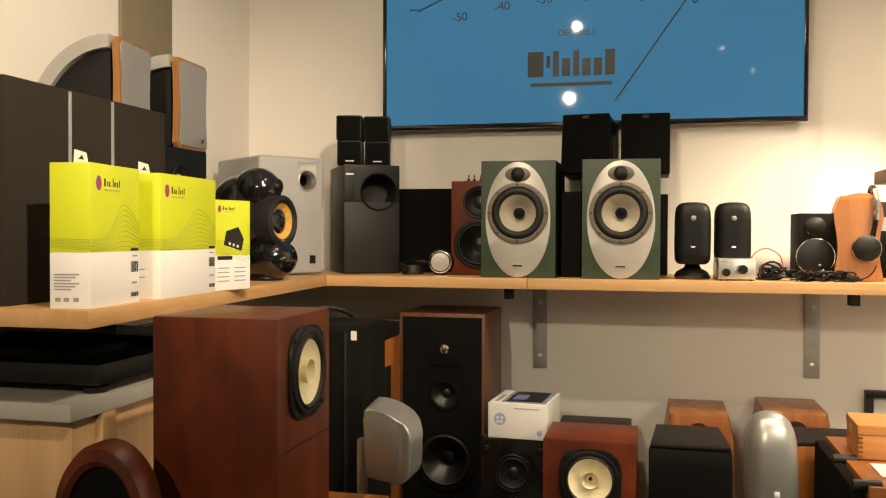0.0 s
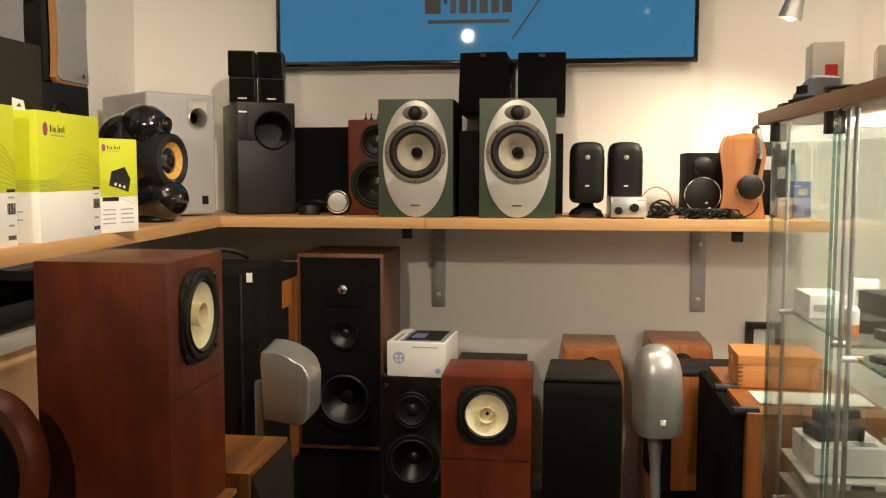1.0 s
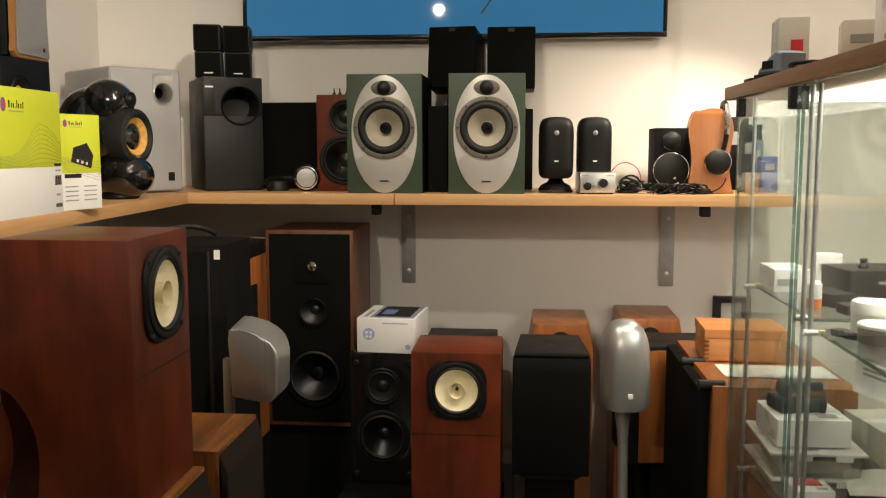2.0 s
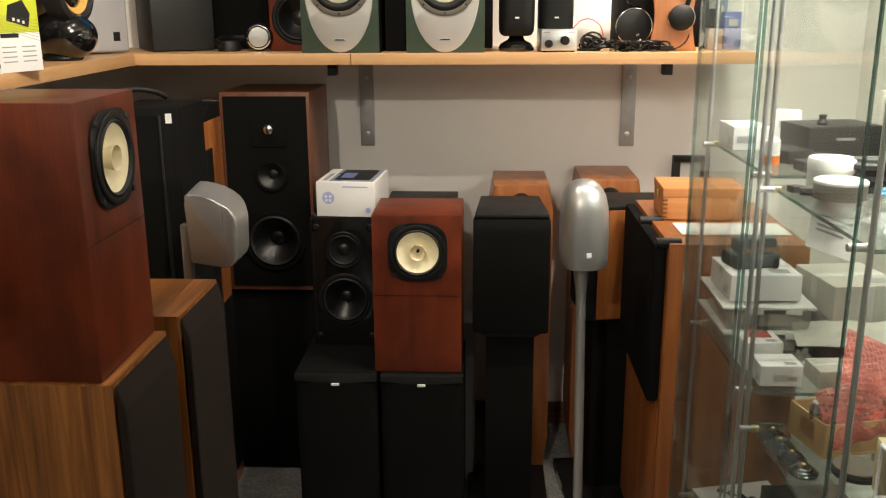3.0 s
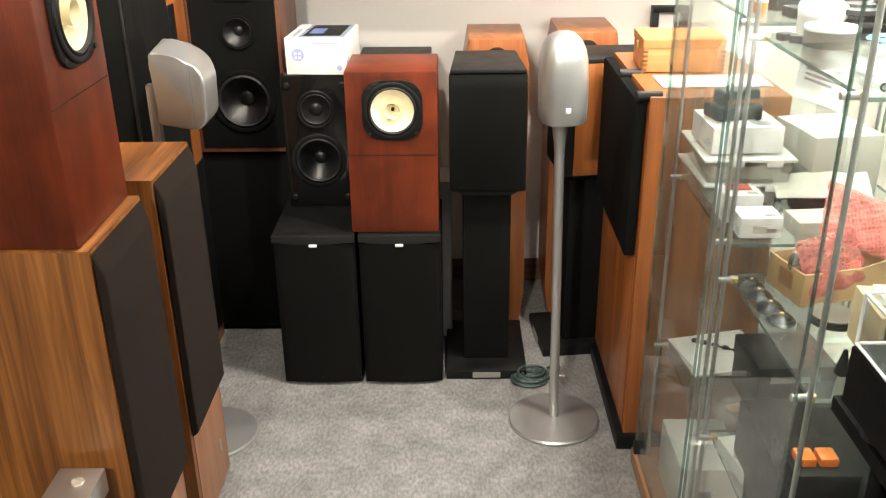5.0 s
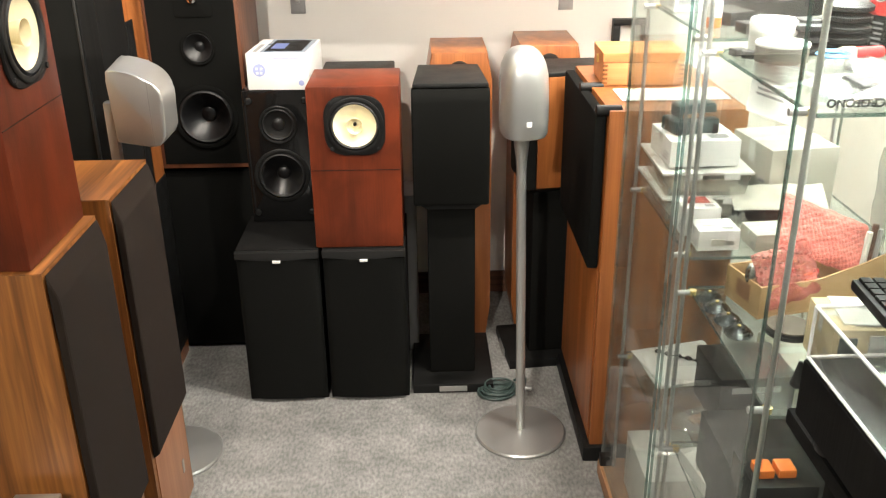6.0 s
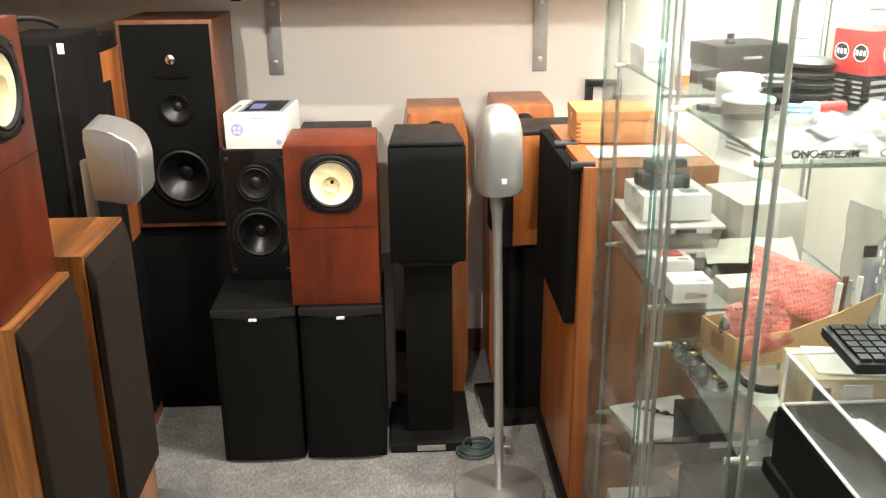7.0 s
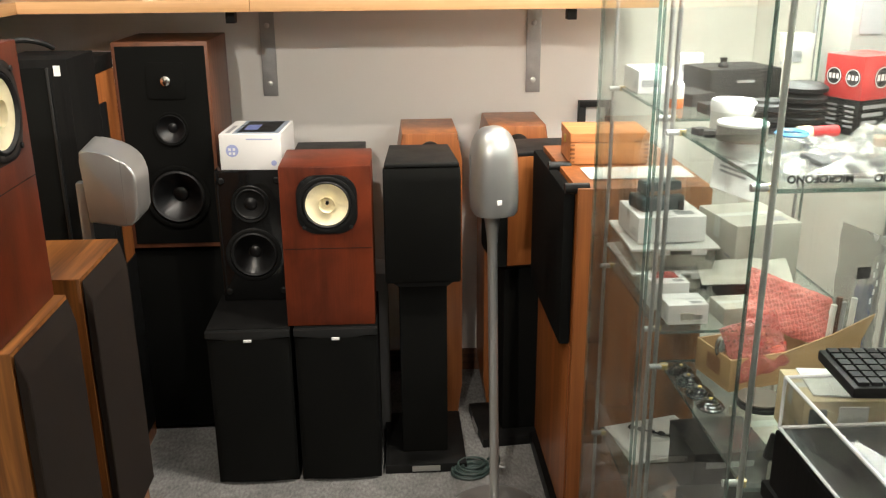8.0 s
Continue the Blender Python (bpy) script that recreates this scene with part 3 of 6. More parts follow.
for i in range(25):
    a = i / 24
    arc.append((-0.746 + 0.1665 + 1.02 * a, -0.0508, 2.270 - 1.856 + 0.16 * math.sin(math.pi * min(1, a * 0.9 + 0.05)) - 0.025))
part("scale_arc", tube(arc, 0.0025, 5), INK, tv)
part("scale_tick", box(-0.775 + 0.1665, -0.747 + 0.1665, -0.0512, -0.0504, 2.275 - 1.856, 2.279 - 1.856, 0), INK, tv, "", None)


# ---- loudspeakers under the shelves ----
def cabinet(parent, w, d, h, mat, z=0.0, bevel=0.003, name="cabinet"):
    return part(name, box(-w / 2, w / 2, -d / 2, d / 2, z, z + h, bevel), mat, parent)


def wide_range(loc, rz, label):
    """Mahogany box with one cream full-range unit in the upper part."""
    s = thing("loudspeaker", loc, rz, label, "loudspeaker", "mahogany loudspeakers")
    w, d, h = 0.245, 0.228, 0.456
    cb = cabinet(s, w, d, h, MAHOG, 0, 0.004)
    y, zc = -d / 2, h - 0.104
    fp = part("frame_plate", prism(rounded(0.162, 0.162, 0.052, 6, 0.003, zc), "y", y - 0.006, y + 0.001, 0.002), BLACK, s)
    driver(s, 0.003, zc, y - 0.005, 0.078, BLACK, CREAM, CONE, "full_range_unit", 0.30, 0.17, whizzer=True, screws=0, into=[cb, fp], inner=0.74)
    for sx in (-1, 1):
        for sz in (-1, 1):
            part("screw", lathe([(0.0055, 0), (0.005, 0.003), (0, 0.0035)], (0.003 + sx * 0.063, y - 0.006, zc + sz * 0.063), "y", 10), GRAPH, s)
    part("joint_line", box(-w / 2 + 0.002, w / 2 - 0.002, y - 0.0008, y + 0.001, h - 0.2295, h - 0.228, 0), BLACK, s)
    return s


wide_range((-0.649, 1.390, 0.8965), 90, "mahogany loudspeaker with one cream paper cone, on a walnut speaker")
wide_range((-0.0975, 2.404, 0.4915), 0, "mahogany loudspeaker with one cream paper cone, on a black speaker")


def walnut_tower(loc, label):
    s = thing("loudspeaker", loc, 90, label, "loudspeaker", "walnut floor loudspeakers")
    w, d, h = 0.257, 0.36, 0.8955
    part("cabinet", box(-w / 2, w / 2, -d / 2, d / 2, 0.02, h - 0.0022, 0.001), WALNUT, s)
    part("top_panel", box(-w / 2, w / 2, -d / 2, d / 2, h - 0.002, h, 0.0006), WALNUT_X, s)
    part("plinth", box(-w / 2 + 0.015, w / 2 - 0.015, -d / 2 + 0.015, d / 2 - 0.015, 0, 0.02, 0), BLACK, s)
    y = -d / 2
    part("baffle", box(-w / 2 + 0.016, w / 2 - 0.016, y - 0.0025, y + 0.005, 0.03, h - 0.02, 0.001), WALNUT_LT, s)
    g0, g1, o = 0.290, h - 0.004, 0.015
    gr = bmesh.new()
    a, b2 = w / 2 - 0.003, 0.046
    n0 = -w / 2 + 0.003
    outer = [(n0, g0), (a, g0), (a, g1), (n0, g1)]
    inner = [(n0 + 0.002, g0 + 0.012), (a - 0.004, g0 + 0.012), (a - 0.010, g1 - b2), (n0 + 0.004, g1 - b2)]
    vo = [gr.verts.new((u, y - 0.003, v)) for u, v in outer]
    vi = [gr.verts.new((u, y - 0.003 - o, v)) for u, v in inner]
    gr.faces.new(vi)
    gr.faces.new(vo)
    for i in range(4):
        gr.faces.new((vo[i], vo[(i + 1) % 4], vi[(i + 1) % 4], vi[i]))
    bmesh.ops.bevel(gr, geom=gr.edges[:], offset=0.002, segments=1, affect="EDGES")
    part("grille", gr, BROWNCLOTH, s, "dark brown cloth grille with a sloped top edge", None, 20)
    part("badge", box(0.055, 0.068, y - 0.0045, y - 0.002, 0.115, 0.15, 0.0005), STEEL, s)
    return s


walnut_tower((-0.517 - 0.18, 1.3885, 0), "walnut floor loudspeaker with dark brown grille under a mahogany one")
walnut_tower((-0.519 - 0.18, 1.7265, 0), "walnut-veneered floor loudspeaker with dark brown cloth grille, top bare")


def black_box(loc, label):
    s = thing("loudspeaker", loc, 0, label, "loudspeaker", "black boxes on the carpet")
    w, d, h = 0.234, 0.29, 0.490
    part("cabinet", box(-w / 2, w / 2, -d / 2 + 0.022, d / 2, 0, h, 0.003), BLACKASH, s)
    part("head_trim", prism([(-w / 2, h - 0.022), (-0.035, h - 0.024), (-0.026, h - 0.036), (0.026, h - 0.036), (0.035, h - 0.024), (w / 2, h - 0.022), (w / 2, h - 0.002), (-w / 2, h - 0.002)], "y", -d / 2 + 0.002, -d / 2 + 0.0215, 0.003), GRAPH, s)
    bow = [(-w / 2 + 0.004, -d / 2 + 0.02)] + [(-(w / 2 - 0.004) * math.cos(math.pi * i / 12), -d / 2 + 0.014 - 0.014 * math.sin(math.pi * i / 12)) for i in range(13)] + [(w / 2 - 0.004, -d / 2 + 0.02)]
    part("grille", prism(bow, "z", 0.012, h - 0.026, 0.004), CLOTH, s, "black cloth grille with rounded lower edge")
    part("badge", box(-0.011, 0.011, -d / 2 - 0.0035, -d / 2 + 0.003, h - 0.0325, h - 0.0255, 0.0006), CARD, s, "small white name plate")
    return s


black_box((-0.331, 2.411, 0), "black ash bookshelf loudspeaker on carpet with another on it")
black_box((-0.087, 2.411, 0), "black ash bookshelf loudspeaker with cloth grille carrying a mahogany speaker")

# glossy black two-way on the left black box
s = thing("loudspeaker", (-0.332, 2.50 + 0.10, 0.4915), 0, "glossy black two-way loudspeaker with bare cones, on a black speaker", "loudspeaker")
cb = part("cabinet", box(-0.098, 0.098, -0.10, 0.10, 0, 0.40, 0.004), GLOSS, s)
driver(s, 0, 0.30, -0.10, 0.056, BLACK, BLACK, CONE, "tweeter", 0.08, 0.35, 0.15, into=[cb])
driver(s, 0, 0.145, -0.10, 0.082, BLACK, CONE, CONE, "woofer", 0.4, 0.25, into=[cb])
for sx in (-1, 1):
    for z in (0.03, 0.37):
        part("grille_peg", lathe([(0.010, 0), (0.010, 0.004), (0.006, 0.006), (0, 0.005)], (sx * 0.08, -0.10, z), "y", 14), BLACK, s)

# white carton on it
s = thing("carton", (-0.315, 2.585, 0.893), -4, "white cardboard carton with a dark printed picture on its lid", "box")
part("box", box(-0.088, 0.088, -0.085, 0.135, 0, 0.103, 0.0015), CARD, s)
part("picture", box(-0.052, 0.080, -0.070, 0.128, 0.103, 0.1038, 0), BLUEGREY, s, "dark blue printed picture")
part("window", box(-0.040, 0.066, -0.050, 0.115, 0.1038, 0.1044, 0), BLACK, s)
part("printed_mark", box(-0.030, 0.010, -0.020, 0.060, 0.1044, 0.1047, 0), BLUEINK, s)
part("printed_bar", box(-0.074, -0.062, -0.060, 0.050, 0.103, 0.1036, 0), GREYINK, s)
part("emblem", lathe([(0, 0), (0.018, 0.0004), (0.018, 0.0006), (0, 0.0006)], (-0.052, -0.085, 0.056), "y", 28), PALEBLUE, s)
for u, v in ((-0.059, 0.060), (-0.046, 0.060), (-0.058, 0.048), (-0.047, 0.048)):
    part("emblem_mark", box(u - 0.0035, u + 0.0035, -0.0862, -0.0856, v - 0.0035, v + 0.0035, 0), CARD, s)
part("emblem", lathe([(0, 0), (0.008, 0.0004), (0.008, 0.0006), (0, 0.0006)], (0.066, -0.085, 0.020), "y", 20), PALEBLUE, s)
part("printed_bar", box(-0.010, 0.066, -0.0856, -0.0849, 0.088, 0.091, 0), PALEBLUE, s)

# three-way tower on a black speaker
s = thing("loudspeaker", (-0.572, 2.75, 0.6325), 0, "teak-sided three-way loudspeaker with bare black baffle and cones", "loudspeaker")
cb = part("cabinet", box(-0.136, 0.136, -0.15, 0.15, 0, 0.615, 0.003), TEAK, s)
bf = part("baffle", box(-0.126, 0.126, -0.1525, -0.14, 0.014, 0.603, 0.001), CLOTH, s, "matt black baffle")
part("tweeter_plate", prism(rounded(0.11, 0.105, 0.012, 4, 0.01, 0.505), "y", -0.156, -0.152, 0.001), CLOTH, s)
part("tweeter_dome", lathe([(0.016, 0), (0.014, 0.006), (0.008, 0.010), (0, 0.011)], (0.01, -0.156, 0.505), "y", 24), CHROME, s, "shiny metal dome tweeter")
driver(s, 0.012, 0.365, -0.1535, 0.050, CLOTH, CONE, CONE, "midrange", 0.4, 0.3, into=[cb, bf], screws=0, inner=0.78)
driver(s, 0.012, 0.160, -0.1535, 0.096, CLOTH, CONE, CONE, "woofer", 0.45, 0.25, into=[cb, bf], screws=0)
s = thing("loudspeaker", (-0.655, 2.77, 0), 0, "tall black loudspeaker with cloth front standing on the carpet", "loudspeaker")
part("cabinet", box(-0.165, 0.215, -0.13, 0.18, 0.0, 0.63, 0.003), BLACKASH, s)
part("grille", box(-0.160, 0.210, -0.155, -0.1305, 0.012, 0.62, 0.004), CLOTH, s)

# black tower with a small label, cherry cabinet behind
s = thing("loudspeaker", (-0.722, 2.30, 0), 0, "tall black floor loudspeaker with a small white label", "loudspeaker")
part("cabinet", box(-0.150, 0.024, -0.10, 0.11, 0, 1.245, 0.003), BLACKASH, s)
part("baffle", box(-0.146, -0.026, -0.108, -0.101, 0.03, 1.225, 0.002), CLOTH, s)
part("edge_strip", box(-0.025, -0.017, -0.112, -0.101, 0.03, 1.225, 0.002), GRAPH, s)
part("label", box(-0.008, 0.008, -0.1018, -0.1002, 1.205, 1.230, 0), CARD, s, "white paper label")
s = thing("loudspeaker", (-0.775, 2.515, 0), 0, "cherry-veneered floor loudspeaker half hidden behind a black one", "loudspeaker")
part("cabinet", box(-0.07, 0.0690, -0.095, 0.083, 0, 1.178, 0.003), CHERRY, s)
part("top_cap", box(-0.07, 0.0690, -0.095, 0.083, 1.1785, 1.222, 0.003), BLACK, s)
part("side_panel", box(0.0692, 0.0752, -0.095, -0.035, 0.05, 1.10, 0.002), BLACK, s)
part("lower_panel", box(0.0692, 0.0720, -0.0345, 0.080, 0.05, 0.62, 0.001), BLACK, s)
s = tagged(part("black_cable", tube([(-0.98, 2.32, 1.253), (-0.90, 2.33, 1.272), (-0.85, 2.35, 1.278), (-0.81, 2.37, 1.268), (-0.79, 2.39, 1.253)], 0.007), BLACK), "black cable lying over a black loudspeaker", "cable")


# ---- silver satellites on floor stands ----
def egg(s, w, h, d, z, mat, y0=0.0):
    """Rounded-top head: a flat-bottomed capsule with a soft front."""
    bm = bmesh.new()
    n, rows = 32, []
    prof = [(0.0, 0.80), (0.012, 0.90), (0.05, 0.97), (0.2, 1.0), (0.45, 1.0), (0.62, 0.985)] + [(0.62 + 0.38 * math.sin(radians(a)), 0.985 * max(0.03, math.cos(radians(a))) ** 0.75) for a in (15, 30, 45, 58, 68, 76, 83, 88)]
    for f, k in prof:
        ring = []
        for i in range(n):
            a = 2 * math.pi * i / n
            c, q = math.cos(a), math.sin(a)
            e = 0.72
            ring.append(bm.verts.new((w / 2 * k * math.copysign(abs(c) ** e, c), y0 + d / 2 * k * math.copysign(abs(q) ** e, q), z + h * f)))
        rows.append(ring)
    for p, q in zip(rows, rows[1:]):
        for i in range(n):
            bm.faces.new((p[i], p[(i + 1) % n], q[(i + 1) % n], q[i]))
    bm.faces.new(rows[0]), bm.faces.new(rows[-1])
    return part("head", bm, mat, s)


def floor_satellite(loc, rz, label):
    s = thing("satellite_loudspeaker", loc, rz, label, "loudspeaker", "silver satellites on stands")
    part("base", lathe([(0, 0), (0.125, 0), (0.1258, 0.006), (0.122, 0.011), (0.05, 0.016), (0, 0.017)], n=56), SILVER, s)
    part("pole", tube([(0, 0, 0.014), (0, 0, 0.79)], 0.0125, 20), SILVER, s)
    part("neck", lathe([(0.0127, 0.785), (0.0145, 0.815), (0.0185, 0.845), (0.020, 0.868), (0.012, 0.878)], n=24), SILVER, s)
    hd = egg(s, 0.114, 0.214, 0.13, 0.875, SILVER, -0.02)
    part("badge", box(-0.006, 0.006, -0.0868, -0.083, 0.911, 0.923, 0.0005), CARD, hd, "small white square badge")
    s.matrix_basis = pose(*loc, 0, -1.1, rz)
    part("seam", prism(rounded(0.1152, 0.17, 0.05, 8, 0, 0.977), "y", -0.0255, -0.025), STRIP, hd)
    return s


floor_satellite((0.3440, 2.080, 0.002), 6, "silver-grey satellite loudspeaker on a thin pole with round base")
# its pair, seen from the side: a wedge-shaped head
s = thing("satellite_loudspeaker", (-0.602, 2.02, 0), 0, "silver-grey wedge-shaped satellite loudspeaker on a stand behind walnut speakers", "loudspeaker", "silver satellites on stands")
part("base", lathe([(0, 0), (0.121, 0), (0.1215, 0.006), (0.118, 0.011), (0.05, 0.016), (0, 0.017)], n=56), SILVER, s)
part("pole", box(-0.046, -0.024, -0.014, 0.014, 0.014, 0.985, 0.005), SILVER, s)


def wedge(outline, y0, y1):
    """A pushed outline whose upper edge on the flat flank lies a little lower than on the far side."""
    bm = prism(outline, "y", y0, y1)
    for v in bm.verts:
        if v.co.z > 1.0 and v.co.y < y0 + 0.001:
            v.co.z -= 0.012 * min(1.0, (v.co.z - 1.0) / 0.05)
    rims = [e for e in bm.edges if abs(e.verts[0].co.y - e.verts[1].co.y) < 1e-5]
    bmesh.ops.bevel(bm, geom=rims, offset=0.006, segments=3, affect="EDGES", profile=0.6)
    return bm


crown = [(0.108, 0.99), (0.1075, 1.006), (0.105, 1.021), (0.099, 1.036), (0.089, 1.049), (0.075, 1.060), (0.056, 1.069), (0.033, 1.076), (0.010, 1.081), (-0.004, 1.083), (-0.011, 1.078)]
hd = part("head", wedge([(-0.006, 0.905), (0.070, 0.892), (0.088, 0.895), (0.100, 0.905), (0.107, 0.922)] + crown + [(-0.012, 1.06)], -0.066, 0.045), SILVER, s, "", None, 60)
part("seam", prism([(0.0765, 0.90), (0.0775, 0.90), (0.0775, 1.048), (0.0765, 1.048)], "y", -0.0663, -0.0655), STRIP, hd)


# ---- black grille speakers with cherry sides on stands ----
def stand_speaker(loc, rz, label):
    s = thing("loudspeaker", loc, rz, label, "loudspeaker", "cherry-sided speakers on black stands")
    w, r, d = 0.107, 0.088, 0.26
    part("base_plate", box(-0.122, 0.122, -0.172, 0.15, 0, 0.030, 0.003), BLACK, s, "black stand base plate")
    part("column", box(-0.069, 0.069, -0.10, 0.10, 0.030, 0.575, 0.006), CLOTH, s, "square black stand column")
    part("name_plate", box(-0.042, 0.042, -0.1755, -0.1725, 0.007, 0.025, 0.001), ALU, s, "small brushed name plate")
    part("cabinet", prism([(-w + 0.003, -d / 2 + 0.03), (w - 0.003, -d / 2 + 0.03), (r, d / 2), (-r, d / 2)], "z", 0.596, 0.925, 0.003), CHERRY, s)
    part("collar", prism([(-0.069, 0.5755), (0.069, 0.5755), (0.098, 0.5955), (-0.098, 0.5955)], "y", -0.115, 0.10), BLACK, s)
    side = [(-d / 2 + 0.0295, 0.592), (-d / 2 - 0.002, 0.594), (-d / 2 - 0.006, 0.606), (-d / 2 - 0.006, 0.885), (-d / 2 - 0.002, 0.905), (-d / 2 + 0.010, 0.921), (-d / 2 + 0.0295, 0.9255)]
    part("grille", prism(side, "x", -w, w, 0.008, 3), CLOTH, s, "black cloth grille with rounded edges")
    cap = prism([(-w + 0.004, -d / 2 + 0.012), (w - 0.004, -d / 2 + 0.012), (r, d / 2), (-r, d / 2)], "z", 0.9257, 0.938, 0.0035)
    part("top_cap", cap, GRAPH, s, "smooth black top, narrower behind")
    return s


stand_speaker((0.163, 2.47, 0), 0, "black grille loudspeaker with cherry sides on a black column stand")
stand_speaker((0.505, 2.565, 0), -84, "cherry-sided black loudspeaker turned aside on a black column stand")


def rear_tower(x, y, label, w=0.198, h=0.957):
    s = thing("loudspeaker", (x, y, 0), 0, label, "loudspeaker", "cherry floor towers by the wall")
    d = 0.26
    sl = [(-w / 2 + 0.012, 0.0), (w / 2 - 0.012, 0.0), (w / 2, 0.10), (w / 2, 0.875), (w / 2 - 0.014, h), (-w / 2 + 0.014, h), (-w / 2, 0.875), (-w / 2, 0.10)]
    cb = part("cabinet", prism(sl, "y", -d / 2, d / 2, 0.006), CHERRY, s)
    part("tweeter_dome", lathe([(0.034, -0.01), (0.033, 0.010), (0.024, 0.022), (0, 0.027)], (0, -d / 2, h - 0.058), "y", 28), BLACK, s)
    driver(s, 0, h - 0.20, -d / 2, 0.075, BLACK, CONE, CONE, "woofer", 0.4, 0.25, into=[cb])
    return s


rear_tower(0.200, 2.80, "cherry-veneered floor loudspeaker with a black tweeter, against the wall")
rear_tower(0.478, 2.84, "cherry-veneered floor loudspeaker with dark top, against the wall", 0.205, 0.968)
solo("loudspeaker", box(-0.219, 0.0, 2.60, 2.82, 0.002, 0.907, 0.004), GRAPH, "dark grey loudspeaker standing behind the mahogany one", "loudspeaker")
solo("loudspeaker", box(0.005, 0.06, 2.56, 2.70, 0.002, 0.545, 0.004), STRIP, "slim grey cabinet standing behind a black stand", "loudspeaker")
s = thing("wall_frame", (0.768, BY - 0.002, 0.84), 0, "small dark grey metal frame leaning on the wall", "frame")
for nm, d in (("rail", (-0.045, 0.075, 0.14, 0.16)), ("upright", (-0.045, -0.022, 0.0, 0.1395)), ("upright", (0.052, 0.075, 0.0, 0.1395))):
    part(nm, box(d[0], d[1], -0.03, 0, d[2], d[3], 0.001), GRAPH, s)

# big cherry cabinet with a black grille on the flank, wooden box on top
s = thing("floor_loudspeaker", (0.515, 1.955, 0), 0, "large cherry floor loudspeaker with black grille on its flank", "loudspeaker")
part("cabinet", box(0, 0.32, 0.0, 0.50, 0.045, 0.9585, 0.003), CHERRY, s)
part("plinth", box(-0.018, 0.315, -0.012, 0.49, 0, 0.045, 0.006), BLACK, s, "black plinth")
part("grille", box(-0.030, -0.002, 0.02, 0.49, 0.555, 0.95, 0.008), CLOTH, s, "black cloth grille panel")
for y in (0.022, 0.25):
    part("knob", tube([(-0.028, y, 0.955), (0.03, y, 0.955)], 0.013, 16), BLACK, s)
part("lower_panel", box(-0.004, -0.001, 0.012, 0.49, 0.06, 0.55, 0.001), CHERRY, s)
s = thing("wooden_box", (0.645, 2.265, 0.9605), -2, "varnished pine box with finger joints, lid closed", "box")
part("body", box(-0.10, 0.10, -0.07, 0.09, 0, 0.058, 0.002), PINE, s)
part("lid", box(-0.102, 0.102, -0.072, 0.092, 0.0585, 0.082, 0.003), PINE, s)
for sx in (-1, 1):
    for i in range(5):
        part("finger_joint", box(sx * 0.0955 - 0.006, sx * 0.0955 + 0.006, -0.0712, -0.0695, 0.004 + i * 0.011, 0.0095 + i * 0.011, 0), WALNUT, s)
part("clasp", box(-0.106, -0.102, 0.0, 0.016, 0.045, 0.065, 0.001), BRASS, s)
solo("paper_sheet", box(0.56, 0.82, 2.04, 2.16, 0.9605, 0.9615, 0), CARD, "white sheet of paper lying on a cherry speaker", "paper")

# coiled cable on the carpet
s = thing("coiled_cable", (0.292, 2.283, 0), 0, "coil of dark green speaker cable on the carpet", "cable")
part("coil", tube(coil(0, 0, 0.0, 0.044, 8, 0.0045, 0.7, 3), 0.0036), CABLE, s)
part("coil", tube(coil(0.010, 0.008, 0.012, 0.038, 6, 0.0045, 0.85, 7), 0.0036), CABLE, s)
part("lead", tube([(0.05, 0.0, 0.01), (0.075, -0.02, 0.03), (0.09, 0.03, 0.038), (0.06, 0.06, 0.012)], 0.0042), CABLE, s)
part("plug", tube([(0.07, -0.005, 0.026), (0.105, -0.008, 0.022)], 0.006, 12), STEEL, s)


# ---- left counter with turntable ----
s = thing("counter", (-0.967, 1.33, 0), 0, "beech counter with a grey laminate top carrying a turntable", "counter")
part("top", box(-0.440, 0, 0, 1.1, 1.146, 1.178, 0.002), GREYTOP, s, "grey laminate top")
part("front_panel", box(-0.43, -0.02, 0.03, 1.08, 0.0, 1.1455, 0.002), PANEL, s)
part("post", box(-0.0195, -0.001, 0.10, 0.145, 0.0, 1.1455, 0.002), PANEL, s)
s = thing("turntable", (-1.17, 1.66, 1.1785), 0, "black turntable with platter and raised tonearm under the shelf", "turntable")
part("plinth", box(-0.21, 0.20, -0.24, 0.24, 0.018, 0.062, 0.012), BLACK, s)
for sx in (-0.17, 0.16):
    for sy in (-0.19, 0.19):
        part("foot", lathe([(0.024, 0), (0.026, 0.012), (0.02, 0.0185)], (sx, sy, 0), "z", 18), RUBBER, s)
part("platter", lathe([(0, 0.062), (0.15, 0.063), (0.152, 0.078), (0.148, 0.082), (0, 0.082)], (-0.03, -0.04, 0), "z", 48), BLACK, s)
part("tonearm", tube([(0.15, 0.20, 0.105), (0.15, 0.05, 0.11), (0.10, -0.08, 0.100)], 0.005), CHROME, s)
part("arm_base", lathe([(0.03, 0.062), (0.03, 0.09), (0.012, 0.125), (0, 0.13)], (0.15, 0.2, 0), "z", 20), BLACK, s)
part("lid", box(-0.21, 0.20, -0.02, 0.0, 0.0, 0.42, 0.004), BLACK, s, "dark raised dust cover", pose(0, 0.235, 0.075, 82))

